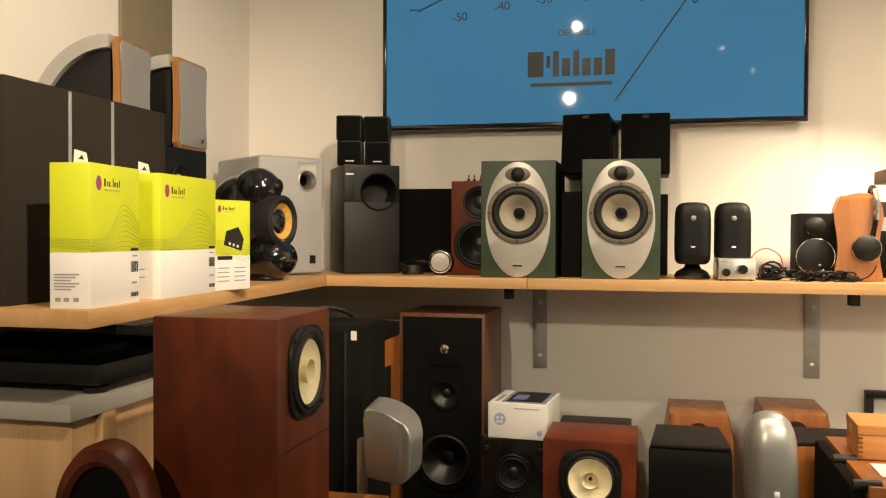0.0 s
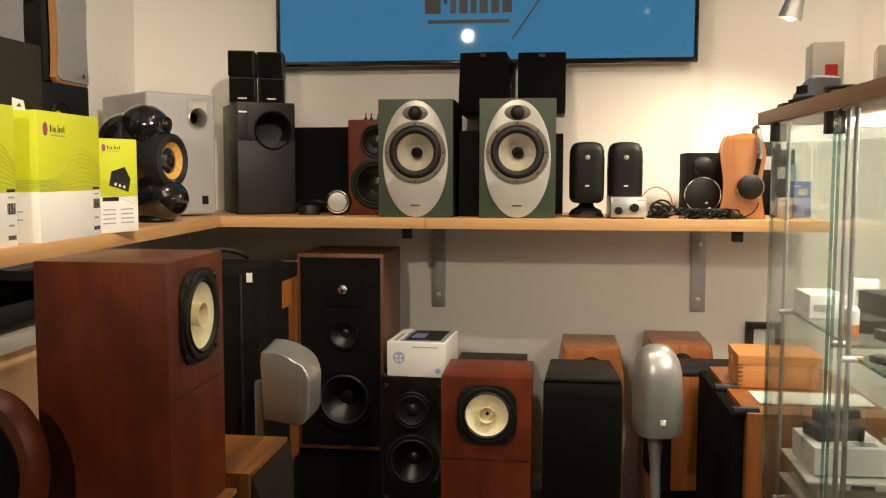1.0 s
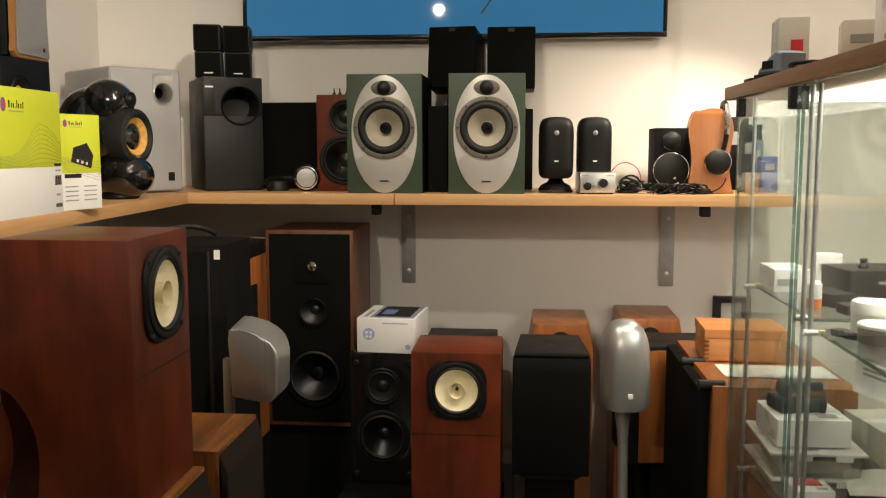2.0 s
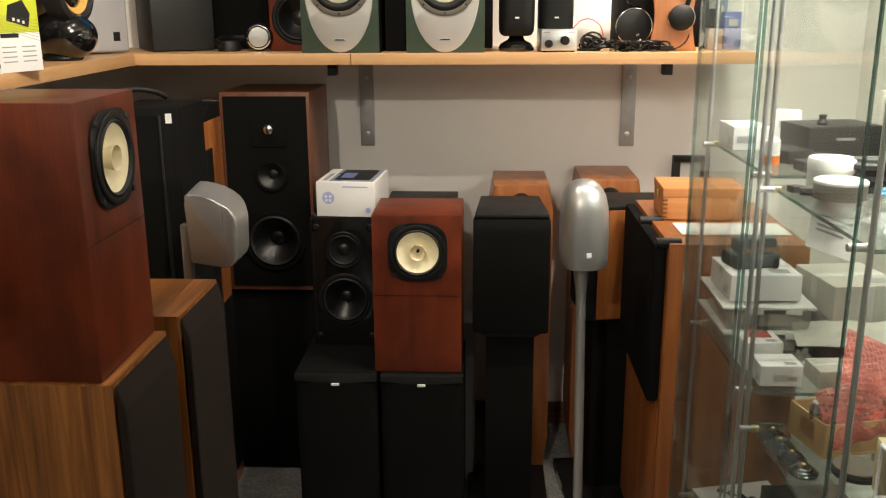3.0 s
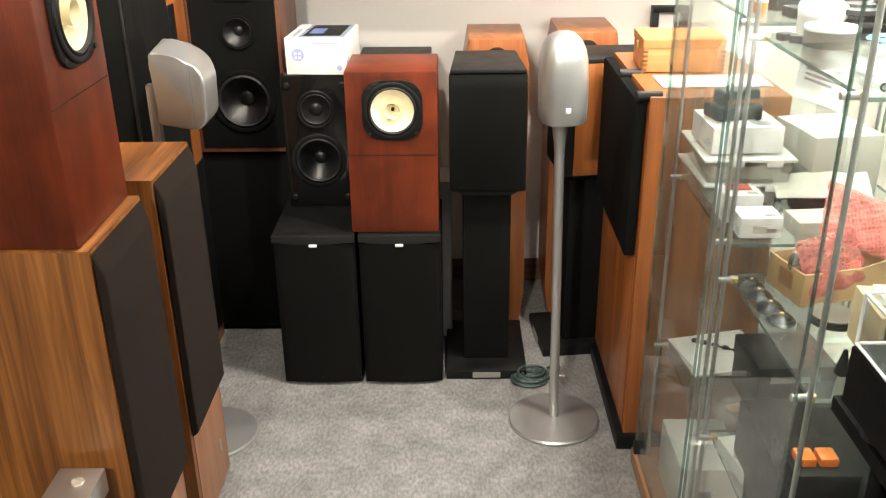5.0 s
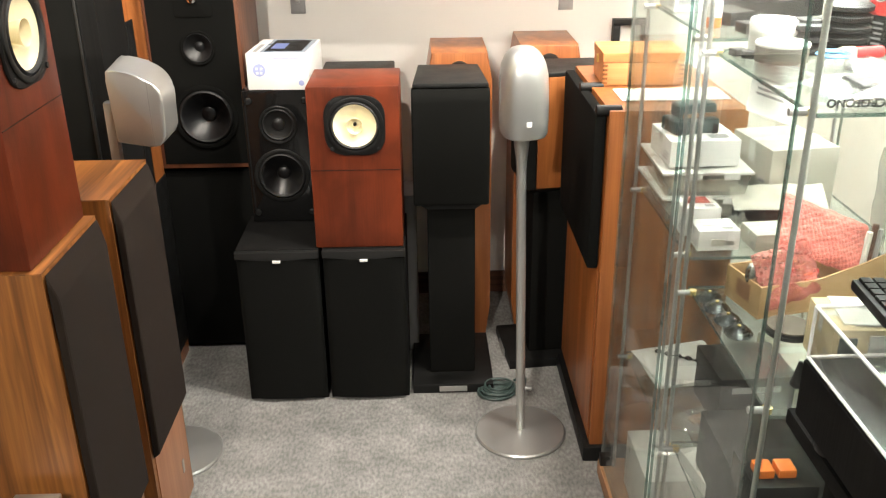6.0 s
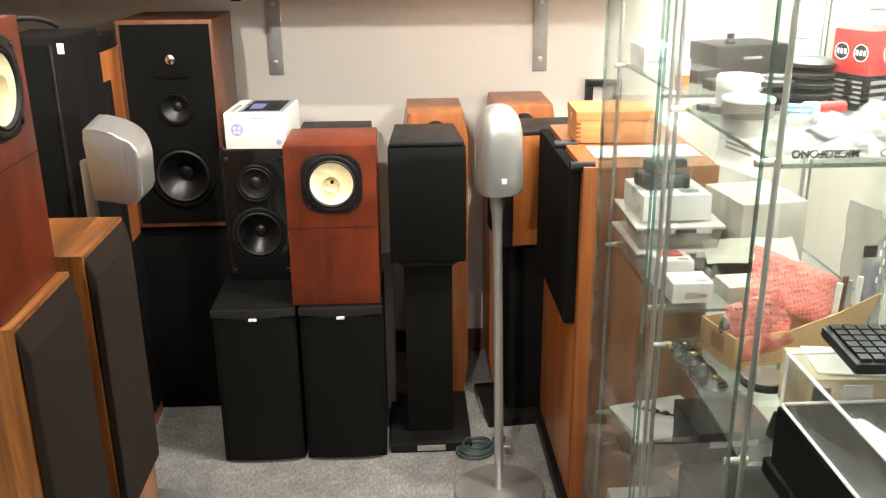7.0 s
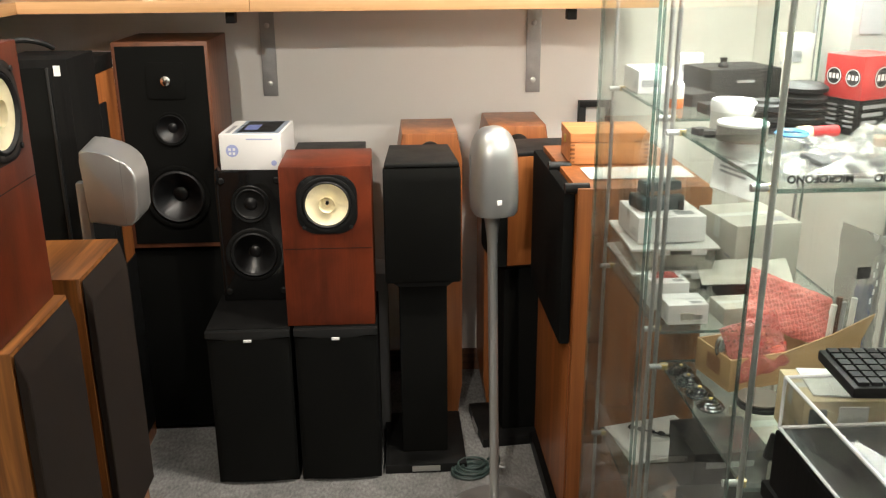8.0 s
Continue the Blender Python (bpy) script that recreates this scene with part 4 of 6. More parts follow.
# oval wooden speaker in front of the counter
s = thing("oval_loudspeaker", (-0.784, 1.17, 0), 0, "dark mahogany oval loudspeaker with black grille on a pole", "loudspeaker")
ring = [(0.081, -0.03), (0.086, -0.02), (0.086, 0.012), (0.081, 0.026), (0.068, 0.030), (0.061, 0.022), (0.060, 0.0)]
part("shell", lathe(ring, (0, 0, 1.035), "y", 56, 1.0, 1.45, caps=False), MAHOG, s)
part("grille", lathe([(0.0605, 0.0), (0.0605, 0.014), (0.045, 0.020), (0, 0.022)], (0, 0, 1.035), "y", 48, 1.0, 1.45), CLOTH, s)
part("pole", tube([(0, 0.0, 0.01), (0, 0.0, 0.89)], 0.013, 14), BLACK, s)
part("base", lathe([(0, 0), (0.10, 0), (0.10, 0.012), (0, 0.014)], n=40), BLACK, s)

# corner of a glass and metal rack
s = thing("equipment_rack", (-0.590, 1.175, 0), 0, "low hi-fi rack with glass shelf and brushed metal corner", "rack")
part("corner_block", box(-0.035, 0.045, -0.03, 0.055, 0.447, 0.4955, 0.003), ALU, s)
part("bolt", lathe([(0.011, 0.4955), (0.0105, 0.4995), (0, 0.500)], (0.012, 0.015, 0), "z", 20), SILK, s)
part("post", tube([(0.0, 0.015, 0.0), (0.0, 0.015, 0.447)], 0.02, 18), ALU, s)
part("glass_shelf", box(-0.5, 0.05, -0.55, -0.032, 0.477, 0.487, 0.001), GLASSRIM, s)
part("post", tube([(-0.46, -0.5, 0.0), (-0.46, -0.5, 0.477)], 0.02, 18), ALU, s)
part("post", tube([(0.0, -0.5, 0.0), (0.0, -0.5, 0.477)], 0.02, 18), ALU, s)
part("post", tube([(-0.46, -0.06, 0.0), (-0.46, -0.06, 0.477)], 0.02, 18), ALU, s)

# ---- things on the side shelf ----
s = thing("panel_loudspeaker", (-1.075, 1.265, SH), 0, "wide black cloth panel loudspeaker with two grey strips on a shelf", "loudspeaker")
part("body", box(-0.055, 0.025, 0, 0.535, 0, 0.412, 0.006), CHARCOAL, s)
for y in (0.180, 0.322):
    part("strip", box(0.024, 0.0275, y - 0.004, y + 0.004, 0.004, 0.408, 0.001), STRIP, s, "thin grey strip")


def carton(loc, rz, w, d, h, label, small=False):
    """Tall lime and white carton: the printed face looks along +x, w deep along y, d thick."""
    s = thing("carton", loc, rz, label, "box", "lime cartons on the shelf")
    cut = h * 0.385
    part("lower_half", box(-d, 0, 0, w, 0, cut, 0.0012), CARD, s, "white lower half")
    part("upper_half", box(-d, 0, 0, w, cut, h, 0.0012), LIME, s, "lime green upper half")
    e = 0.0006
    if not small:
        part("hang_tab", prism([(0.012, h), (0.060, h), (0.052, h + 0.021), (0.014, h + 0.024)], "x", -d * 0.5, -d * 0.5 + 0.001), CARD, s)
        part("hook_hole", prism([(0.024, h + 0.008), (0.044, h + 0.008), (0.040, h + 0.012), (0.036, h + 0.016), (0.031, h + 0.012)], "x", -d * 0.5 + 0.001, -d * 0.5 + 0.0014), INK, s)
        # swelling wave lines across the printed face
        wave = bmesh.new()
        for k in range(9):
            pts = []
            for i in range(29):
                u = i / 28
                swell = math.exp(-((u - 0.66) / (0.25 if u < 0.66 else 0.36)) ** 2)
                pts.append((0.0003, 0.001 + u * (w - 0.002), cut + 0.003 + k * 0.0024 + (0.006 + 0.0072 * k) * swell))
            wave = tube(pts, 0.00042, 4, wave)
        part("wave_print", wave, LIMELINE, s)
        side = bmesh.new()
        for k in range(7):
            side = tube([(-d + 0.001, -0.0003, cut + 0.024 - k * 0.0026), (-d * 0.5, -0.0003, cut + 0.023 - k * 0.0028), (-0.001, -0.0003, cut + 0.022 - k * 0.0030)], 0.0004, 4, side)
        part("wave_print", side, LIMELINE, s)
        for z0, z1 in ((0.058, 0.078), (0.012, 0.020)):
            for i in range(9):
                y = w - 0.034 + i * 0.0032
                part("bar_code", box(-0.0002, e, y, y + (0.0018 if i % 3 else 0.001), z0, z1, 0), INK, s)
        part("printed_bar", box(-0.0002, e, w - 0.034, w - 0.006, 0.098, 0.103, 0), INK, s)
        part("printed_bar", box(-0.0002, e, w - 0.030, w - 0.009, 0.087, 0.090, 0), GREYINK, s)
        part("printed_bar", box(-0.0002, e, w - 0.030, w - 0.012, 0.036, 0.040, 0), GREYINK, s)
        for i in range(6):
            part("printed_bar", box(-d + 0.008, -d + 0.008 + d * (0.62 - 0.1 * (i % 3)), -e, 0.0002, 0.058 - i * 0.0052, 0.0605 - i * 0.0052, 0), GREYINK, s)
        for u in (0.010, 0.026, 0.044):
            part("printed_mark", box(-d + u, -d + u + 0.010, -e, 0.0002, 0.012, 0.019, 0), GREYINK, s)
    else:
        part("picture", prism([(0.032, 0.105), (0.090, 0.090), (0.098, 0.118), (0.080, 0.146), (0.040, 0.136)], "x", -0.0002, e), INK, s, "printed picture of a small black box")
        for i in range(3):
            part("printed_mark", box(e, e * 2, 0.048 + i * 0.013, 0.054 + i * 0.013, 0.104 - i * 0.003, 0.110 - i * 0.003, 0), CARD, s)
        part("printed_bar", box(-0.0002, e, 0.012, 0.06, 0.070, 0.079, 0), INK, s)
        for i in range(4):
            for u in (0.012, 0.066):
                part("printed_bar", box(-0.0002, e, u, u + 0.038, 0.050 - i * 0.010, 0.0525 - i * 0.010, 0), GREYINK, s)
        lines = bmesh.new()
        for k in range(7):
            lines = tube([(0.0003, 0.002 + u * (w - 0.004) / 10, cut + 0.012 + k * 0.004 - 0.03 * (u / 10) * (1 - k / 10)) for u in range(11)], 0.0004, 4, lines)
        part("wave_print", lines, LIMELINE, s)
    k = 0.62 if small else 1.0
    lz = h - 0.034 * (0.6 if small else 1)
    part("emblem", lathe([(0, 0), (0.013 * k, 0.0004), (0.013 * k, 0.0007), (0, 0.0007)], (0, 0, 0), "y", 28, 0.7, 1.0), PURPLE, s, "", pose(0, 0.022 * k + 0.005, lz, 0, 0, 90))
    part("emblem_wedge", prism([(0.016 * k + 0.005, lz), (0.029 * k + 0.005, lz + 0.008 * k), (0.027 * k + 0.005, lz - 0.008 * k)], "x", 0.0008, 0.0011), REDINK, s)
    x = 0.042 * k + 0.004
    for i, (bw, bh) in enumerate(((0.009, 0.017), (0.005, 0.011), (0.008, 0.011), (0.003, 0.003), (0.004, 0.019), (0.008, 0.011), (0.007, 0.011), (0.005, 0.016))):
        part("printed_mark", box(-0.0002, e, x, x + bw * k * 0.5, lz - 0.005 * k, lz + (bh * 0.8 - 0.005) * k, 0), INK, s)
        x += bw * k + 0.0012
    part("printed_bar", box(-0.0002, e, 0.044 * k + 0.004, x - 0.004, lz - 0.0125 * k, lz - 0.0105 * k, 0), GREYINK, s)
    return s


carton((-0.877, 1.261, SH), 5, 0.176, 0.076, 0.253, "tall lime and white product carton with wave lines and hang tab")
carton((-0.881, 1.492, SH), 2.5, 0.250, 0.110, 0.250, "lime and white product carton with wave lines, among similar ones")
carton((-0.905, 1.757, SH), -17, 0.120, 0.050, 0.208, "small lime and white carton printed with a black box", True)


def small_black(loc, rz, label):
    s = thing("loudspeaker", loc, rz, label, "loudspeaker", "small black speakers under curved ones")
    cb = part("cabinet", box(-0.095, 0.095, -0.09, 0.09, 0, 0.352, 0.005), BLACK, s)
    driver(s, -0.02, 0.275, -0.09, 0.035, BLACK, BLACK, BRASS, "tweeter", 0.15, 0.3, into=[cb])
    driver(s, 0, 0.14, -0.09, 0.075, BLACK, CONE, CONE, "woofer", into=[cb])
    return s


small_black((-1.225, 1.80, SH), 86, "small black loudspeaker hidden behind a black panel")
small_black((-1.220, 2.045, SH), 82, "small black two-way loudspeaker carrying a curved speaker")


def curved_speaker(loc, rz, label):
    """Grey mesh front in a beech rim, black flanks and a pale shell that sweeps down behind."""
    s = thing("loudspeaker", loc, rz, label, "loudspeaker", "curved beech-rimmed speakers")
    w, h = 0.178, 0.235
    def face(scale_w, scale_h, y0, y1):
        pts = []
        for u, v in ((-1, 0.06), (-0.86, 0), (0.86, 0), (1, 0.06), (0.93, 0.25), (0.90, 0.5), (0.93, 0.75), (1, 0.94), (0.86, 1), (-0.86, 1), (-1, 0.94), (-0.93, 0.75), (-0.90, 0.5), (-0.93, 0.25)):
            pts.append((u * w / 2 * scale_w, h / 2 + (v - 0.5) * h * scale_h))
        return prism(pts, "y", y0, y1, 0.003)
    part("rim", face(1, 1, -0.013, 0.003), RIMWOOD, s, "orange-brown beech rim")
    part("mesh", face(0.91, 0.93, -0.0165, -0.0125), GRILLE, s, "grey metal mesh front")
    sweep = [(0.0125, 0.006)] + [(0.0125 + 0.170 * math.sin(radians(a)), 0.006 + (h - 0.036) * math.cos(radians(a))) for a in range(0, 91, 9)]
    part("flank", prism(sweep, "x", -w / 2 + 0.016, w / 2 - 0.016, 0.003), BLACK, s)
    shell = [(0.0125 + 0.172 * math.sin(radians(a)), 0.004 + (h - 0.030) * math.cos(radians(a))) for a in range(0, 91, 6)]
    shell += [(0.0125 + 0.205 * math.sin(radians(a)), 0.004 + (h + 0.002) * math.cos(radians(a))) for a in range(90, -1, -6)]
    part("shell", prism(shell, "x", -w / 2 + 0.004, w / 2 - 0.004, 0.002), PALESHELL, s, "pale grey curved rear shell")
    part("badge", lathe([(0, 0), (0.006, 0.001), (0.006, 0.0015), (0, 0.0015)], (0.045, -0.0185, 0.028), "y", 16), INK, s)
    return s


curved_speaker((-1.165, 1.835, SH + 0.3525), 97, "curved loudspeaker with grey mesh front, beech rim and pale shell")
curved_speaker((-1.150, 2.085, SH + 0.3525), 93, "curved loudspeaker with grey mesh and beech rim, on another")

# ---- things on the back shelf, from the corner on ----
s = thing("subwoofer", (-1.038 - 0.1225, 2.525 + 0.103, SH), 50, "silver-grey subwoofer with a chrome-rimmed port in the corner", "subwoofer")
bx = part("cabinet", box(-0.112, 0.112, -0.16, 0.16, 0.004, 0.372, 0.012, 3), MATSILVER, s)
drill([bx], s, 0.052, -0.16, 0.300, 0.026, 0.14)
pp = part("port_plate", prism([(0.019, 0.357), (0.019, 0.296)] + [(0.052 + 0.033 * math.cos(radians(a)), 0.296 + 0.033 * math.sin(radians(a))) for a in range(180, 361, 15)] + [(0.085, 0.357)], "y", -0.1625, -0.1590, 0.001), ALU, s, "brushed port surround")
drill([pp], s, 0.052, -0.1625, 0.300, 0.0285, 0.02)
part("port", lathe([(0.031, 0.0045), (0.029, 0.006), (0.0255, 0.0), (0.020, -0.016), (0.0175, -0.034), (0.0172, -0.11)], (0.052, -0.16, 0.300), "y", 36, caps=False), ALU, s)
part("port_throat", lathe([(0.0170, -0.032), (0.0168, -0.108), (0, -0.1085)], (0.052, -0.16, 0.300), "y", 30, caps=False), BLACK, s)
part("emblem", box(0.062, 0.082, -0.1625, -0.1595, 0.036, 0.062, 0.0005), BLACK, s)

s = thing("ball_loudspeaker", (-0.995, 2.235, SH), 80, "glossy black three-lobed loudspeaker with a yellow cone", "loudspeaker")


def ball(c, r, sq=(1, 1, 1), bm=None):
    b = bmesh.new()
    bmesh.ops.create_uvsphere(b, u_segments=36, v_segments=20, radius=r)
    for v in b.verts:
        v.co = (c[0] + v.co.x * sq[0], c[1] + v.co.y * sq[1], c[2] + v.co.z * sq[2])
    return join(bm, b)


part("lower_lobe", ball((0, -0.012, 0.062), 0.078, (0.92, 1.05, 0.80)), GLOSS, s)
part("foot", lathe([(0.045, 0.0), (0.05, 0.006), (0.045, 0.02)], n=28), BLACK, s)
mid = part("middle_lobe", ball((0, 0.028, 0.165), 0.082, (0.95, 1.0, 0.92)), GLOSS, s)
part("upper_lobe", ball((0, 0.028, 0.253), 0.066, (0.90, 1.08, 0.98)), GLOSS, s)
part("rear_lobe", ball((0, 0.085, 0.190), 0.095, (0.80, 0.95, 1.12)), GLOSS, s)
part("tweeter", lathe([(0.022, 0), (0.02, 0.004), (0.014, 0.002), (0.010, 0.008), (0, 0.011)], (0, -0.0415, 0.262), "y", 24), BLACK, s)
part("woofer_frame", lathe([(0.070, -0.05), (0.074, -0.01), (0.072, 0.006), (0.060, 0.011), (0.050, 0.004), (0.050, -0.02)], (0, -0.052, 0.165), "y", 44, caps=False), RUBBER, s)
part("cone", lathe([(0.050, 0.003), (0.040, -0.004), (0.022, -0.016), (0, -0.016)], (0, -0.052, 0.165), "y", 40, caps=False), KEVLAR, s, "woven yellow cone")
part("dust_cap", lathe([(0.019, -0.016), (0.017, -0.006), (0.010, 0.001), (0, 0.003)], (0, -0.052, 0.165), "y", 28), RUBBER, s)

s = thing("bass_module", (-0.822 - 0.078, 2.700 + 0.118, SH), 30, "graphite bass module with a round port in its front", "subwoofer")
bx = part("cabinet", box(-0.093, 0.093, -0.135, 0.125, 0.003, 0.356, 0.004), GRAPH, s)
drill([bx], s, 0.022, -0.135, 0.268, 0.056, 0.10)
fp = part("front_panel", box(-0.0915, 0.0915, -0.1385, -0.1352, 0.235, 0.352, 0.001), BLACK, s)
part("port", lathe([(0.062, 0.002), (0.060, 0.0055), (0.056, 0.002), (0.050, -0.03), (0.048, -0.09), (0, -0.095)], (0.022, -0.138, 0.268), "y", 44, caps=False), BLACK, s, "round flared port")
part("lower_panel", box(-0.0915, 0.0915, -0.1375, -0.1352, 0.004, 0.2345, 0.001), GRAPH, s)
part("side_strip", box(-0.0905, -0.058, -0.1400, -0.1387, 0.240, 0.345, 0.0005), GRAPH, s)
part("badge", box(-0.087, -0.062, -0.1412, -0.1398, 0.322, 0.327, 0), CARD, s)
drill([fp], s, 0.022, -0.1385, 0.268, 0.056, 0.02)


def double_cube(loc, rz, label):
    s = thing("cube_loudspeaker", loc, rz, label, "loudspeaker", "double cube speakers")
    for z, a, nm in ((0, 0, "lower_cube"), (0.083, -4, "upper_cube")):
        part(nm, box(-0.042, 0.042, -0.05, 0.05, z, z + 0.0815, 0.006, 3), BLACK, s, "", pose(0, 0, 0, 0, 0, a))
        part("mesh", box(-0.037, 0.037, -0.0535, -0.0502, z + 0.005, z + 0.0765, 0.003), CLOTH, s, "", pose(0, 0, 0, 0, 0, a))
    part("badge", box(-0.014, 0.014, -0.0545, -0.0533, 0.012, 0.0155, 0), CARD, s)
    return s


double_cube((-0.925, 2.755, SH + 0.3565), 16, "two stacked small black cube loudspeakers on a bass module")
double_cube((-0.843, 2.797, SH + 0.3565), 16, "two stacked small black cube loudspeakers, set further back")

solo("panel_loudspeaker", box(-0.80, -0.575, 2.86, 2.94, SH, SH + 0.285, 0.004), CLOTH, "black cloth panel loudspeaker leaning against the back wall", "loudspeaker")

s = thing("headphones", (-0.640, 2.70, SH), 8, "black headphones with silver ear cup lying on the shelf", "headphones")
part("ear_cup", lathe([(0.036, -0.03), (0.041, -0.02), (0.042, 0.0), (0.036, 0.012), (0.0, 0.014)], (0.040, -0.02, 0.0425), "y", 36), BLACK, s)
part("cup_disc", lathe([(0.030, 0.012), (0.029, 0.0165), (0, 0.018)], (0.040, -0.02, 0.0425), "y", 36), ALU, s, "brushed silver ear cup disc")
part("cup_ring", lathe([(0.037, 0.011), (0.0365, 0.0145), (0.0325, 0.0155), (0.032, 0.012)], (0.040, -0.02, 0.0425), "y", 36, caps=False), CHROME, s)
part("ear_cup", lathe([(0.034, 0), (0.036, 0.012), (0.03, 0.03), (0, 0.033)], (-0.055, 0.02, 0.0), "z", 30), RUBBER, s)
part("headband", tube([(0.03, 0.01, 0.05)] + [(-0.02 + 0.055 * math.cos(a / 10 * math.pi), 0.03 + 0.05 * math.sin(a / 10 * math.pi), 0.038) for a in range(11)] + [(-0.09, 0.0, 0.03), (-0.07, -0.03, 0.02)], 0.009, 10), BLACK, s)

s = thing("loudspeaker", (-0.480, 2.80, SH), 0, "dark mahogany two-way bookshelf loudspeaker with screws on top", "loudspeaker")
cb = part("cabinet", box(-0.087, 0.087, -0.10, 0.10, 0, 0.300, 0.004), MAHOG, s)
driver(s, 0.005, 0.232, -0.10, 0.052, BLACK, BLACK, CONE, "tweeter", 0.12, 0.4, into=[cb])
driver(s, 0.0, 0.098, -0.10, 0.078, BLACK, CONE, CONE, "woofer", into=[cb])
for u in (-0.040, -0.022, 0.0):
    part("terminal", lathe([(0.005, 0.30), (0.005, 0.308), (0.002, 0.31), (0.002, 0.322), (0, 0.323)], (u, -0.05, 0), "z", 10), BLACK, s)
part("terminal_plate", box(-0.052, 0.012, -0.066, -0.034, 0.3002, 0.3025, 0.0005), BLACK, s)


def oval_monitor(loc, rz, label):
    s = thing("monitor_loudspeaker", loc, rz, label, "loudspeaker", "green studio monitors")
    w, d, h = 0.226, 0.26, 0.353
    cb = part("cabinet", box(-w / 2, w / 2, -d / 2, d / 2, 0, h, 0.003), BLACKASH, s)
    bf = part("baffle", box(-w / 2, w / 2, -d / 2 - 0.016, -d / 2 - 0.0005, 0, h, 0.003), GREEN, s, "matt green front baffle")
    y = -d / 2 - 0.016
    pl = part("plate", lathe([(0.1, -0.003), (0.1, 0.003), (0.098, 0.0045), (0, 0.0046)], (0, y, h / 2 - 0.0015), "y", 72, 0.985, 1.735), PLATE, s, "brushed aluminium oval plate")
    driver(s, 0, h * 0.552, y - 0.0048, 0.092, RINGGREY, SILK, BLACK, "woofer", 0.42, 0.24, phase=True, screws=8, into=[cb, bf, pl], inner=0.60, label="champagne cone in a black surround")
    part("tweeter_plate", lathe([(0.0385, -0.001), (0.0385, 0.0015), (0.036, 0.0025), (0, 0.0026)], (0, y - 0.0046, h - 0.042), "y", 40, 1.0, 0.58), RINGGREY, s)
    part("tweeter_dome", lathe([(0.021, 0.0), (0.020, 0.006), (0.015, 0.011), (0.007, 0.014), (0, 0.0145)], (0, y - 0.0065, h - 0.042), "y", 30), GRAPH, s)
    part("badge", box(-0.0165, 0.0165, y - 0.0058, y - 0.0044, 0.034, 0.0405, 0.0003), STEEL, s)
    part("printed_bar", box(-0.0135, 0.0135, y - 0.0062, y - 0.0057, 0.0355, 0.0392, 0), INK, s)
    return s


oval_monitor((-0.334, 2.726, SH), 0, "green studio monitor with brushed oval front and champagne cone")
oval_monitor((-0.030, 2.726, SH), 0, "green studio monitor with brushed oval front, beside its pair")

solo("loudspeaker", box(-0.212, -0.152, 2.66, 2.97, SH, SH + 0.262, 0.004), BLACKASH, "narrow black loudspeaker between two green monitors", "loudspeaker")
solo("loudspeaker", box(-0.155, 0.108, 2.868, 2.97, SH, SH + 0.262, 0.004), BLACKASH, "black loudspeaker standing behind a green monitor", "loudspeaker")


def tilted_satellite(loc, rz, lean, label):
    s = thing("satellite_loudspeaker", loc, rz, label, "loudspeaker", "black square satellites")
    part("stand", lathe([(0.05, 0), (0.05, 0.006), (0.026, 0.012), (0.022, 0.05), (0.03, 0.07)], n=28), BLACK, s)
    part("cabinet", box(-0.076, 0.076, -0.02, 0.09, 0.0, 0.195, 0.006), BLACK, s, "", pose(0, -0.03, 0.062, lean))
    part("grille", box(-0.077, 0.077, -0.034, -0.0205, -0.001, 0.196, 0.005), CLOTH, s, "", pose(0, -0.03, 0.062, lean))
    part("badge", box(-0.010, 0.010, -0.0355, -0.0338, 0.180, 0.191, 0), GRAPH, s, "", pose(0, -0.03, 0.062, lean))
    return s


tilted_satellite((-0.148, 2.88, SH + 0.2625), -8, -8, "black square satellite loudspeaker leaning back on a small foot")
tilted_satellite((0.036, 2.91, SH + 0.2625), 0, -4, "black square satellite loudspeaker upright on a small foot")


def capsule(loc, label):
    s = thing("satellite_loudspeaker", loc, 0, label, "loudspeaker", "black capsule satellites")
    part("foot", lathe([(0.052, 0), (0.053, 0.010), (0.046, 0.022), (0.026, 0.033), (0.018, 0.046)], n=30), GLOSS, s)
    bm = bmesh.new()
    prof = [(0.0, 0.70), (0.02, 0.86), (0.07, 0.97), (0.2, 1.0), (0.72, 1.0), (0.84, 0.975), (0.92, 0.90), (0.97, 0.76), (0.993, 0.5), (1.0, 0.2)]
    rows = []
    for f, k in prof:
        ring = []
        for i in range(36):
            a = 2 * math.pi * i / 36
            c, q = math.cos(a), math.sin(a)
            ring.append(bm.verts.new((0.0525 * k * math.copysign(abs(c) ** 0.6, c), 0.055 * (0.3 + 0.7 * k) * math.copysign(abs(q) ** 0.7, q), 0.044 + 0.184 * f)))
        rows.append(ring)
    for p, q in zip(rows, rows[1:]):
        for i in range(36):
            bm.faces.new((p[i], p[(i + 1) % 36], q[(i + 1) % 36], q[i]))
    bm.faces.new(rows[0]), bm.faces.new(rows[-1])
    part("body", bm, BLACK, s)
    part("tweeter", lathe([(0.0075, -0.004), (0.0075, 0.002), (0.005, 0.004), (0, 0.005)], (0, -0.0545, 0.180), "y", 20), STRIP, s)
    part("badge", box(-0.006, 0.006, -0.0562, -0.0545, 0.094, 0.0985, 0), CARD, s)
    return s


capsule((0.177, 2.675, SH), "matt black capsule satellite loudspeaker on a glossy foot")
capsule((0.292, 2.695, SH), "matt black capsule satellite loudspeaker behind a small amplifier")

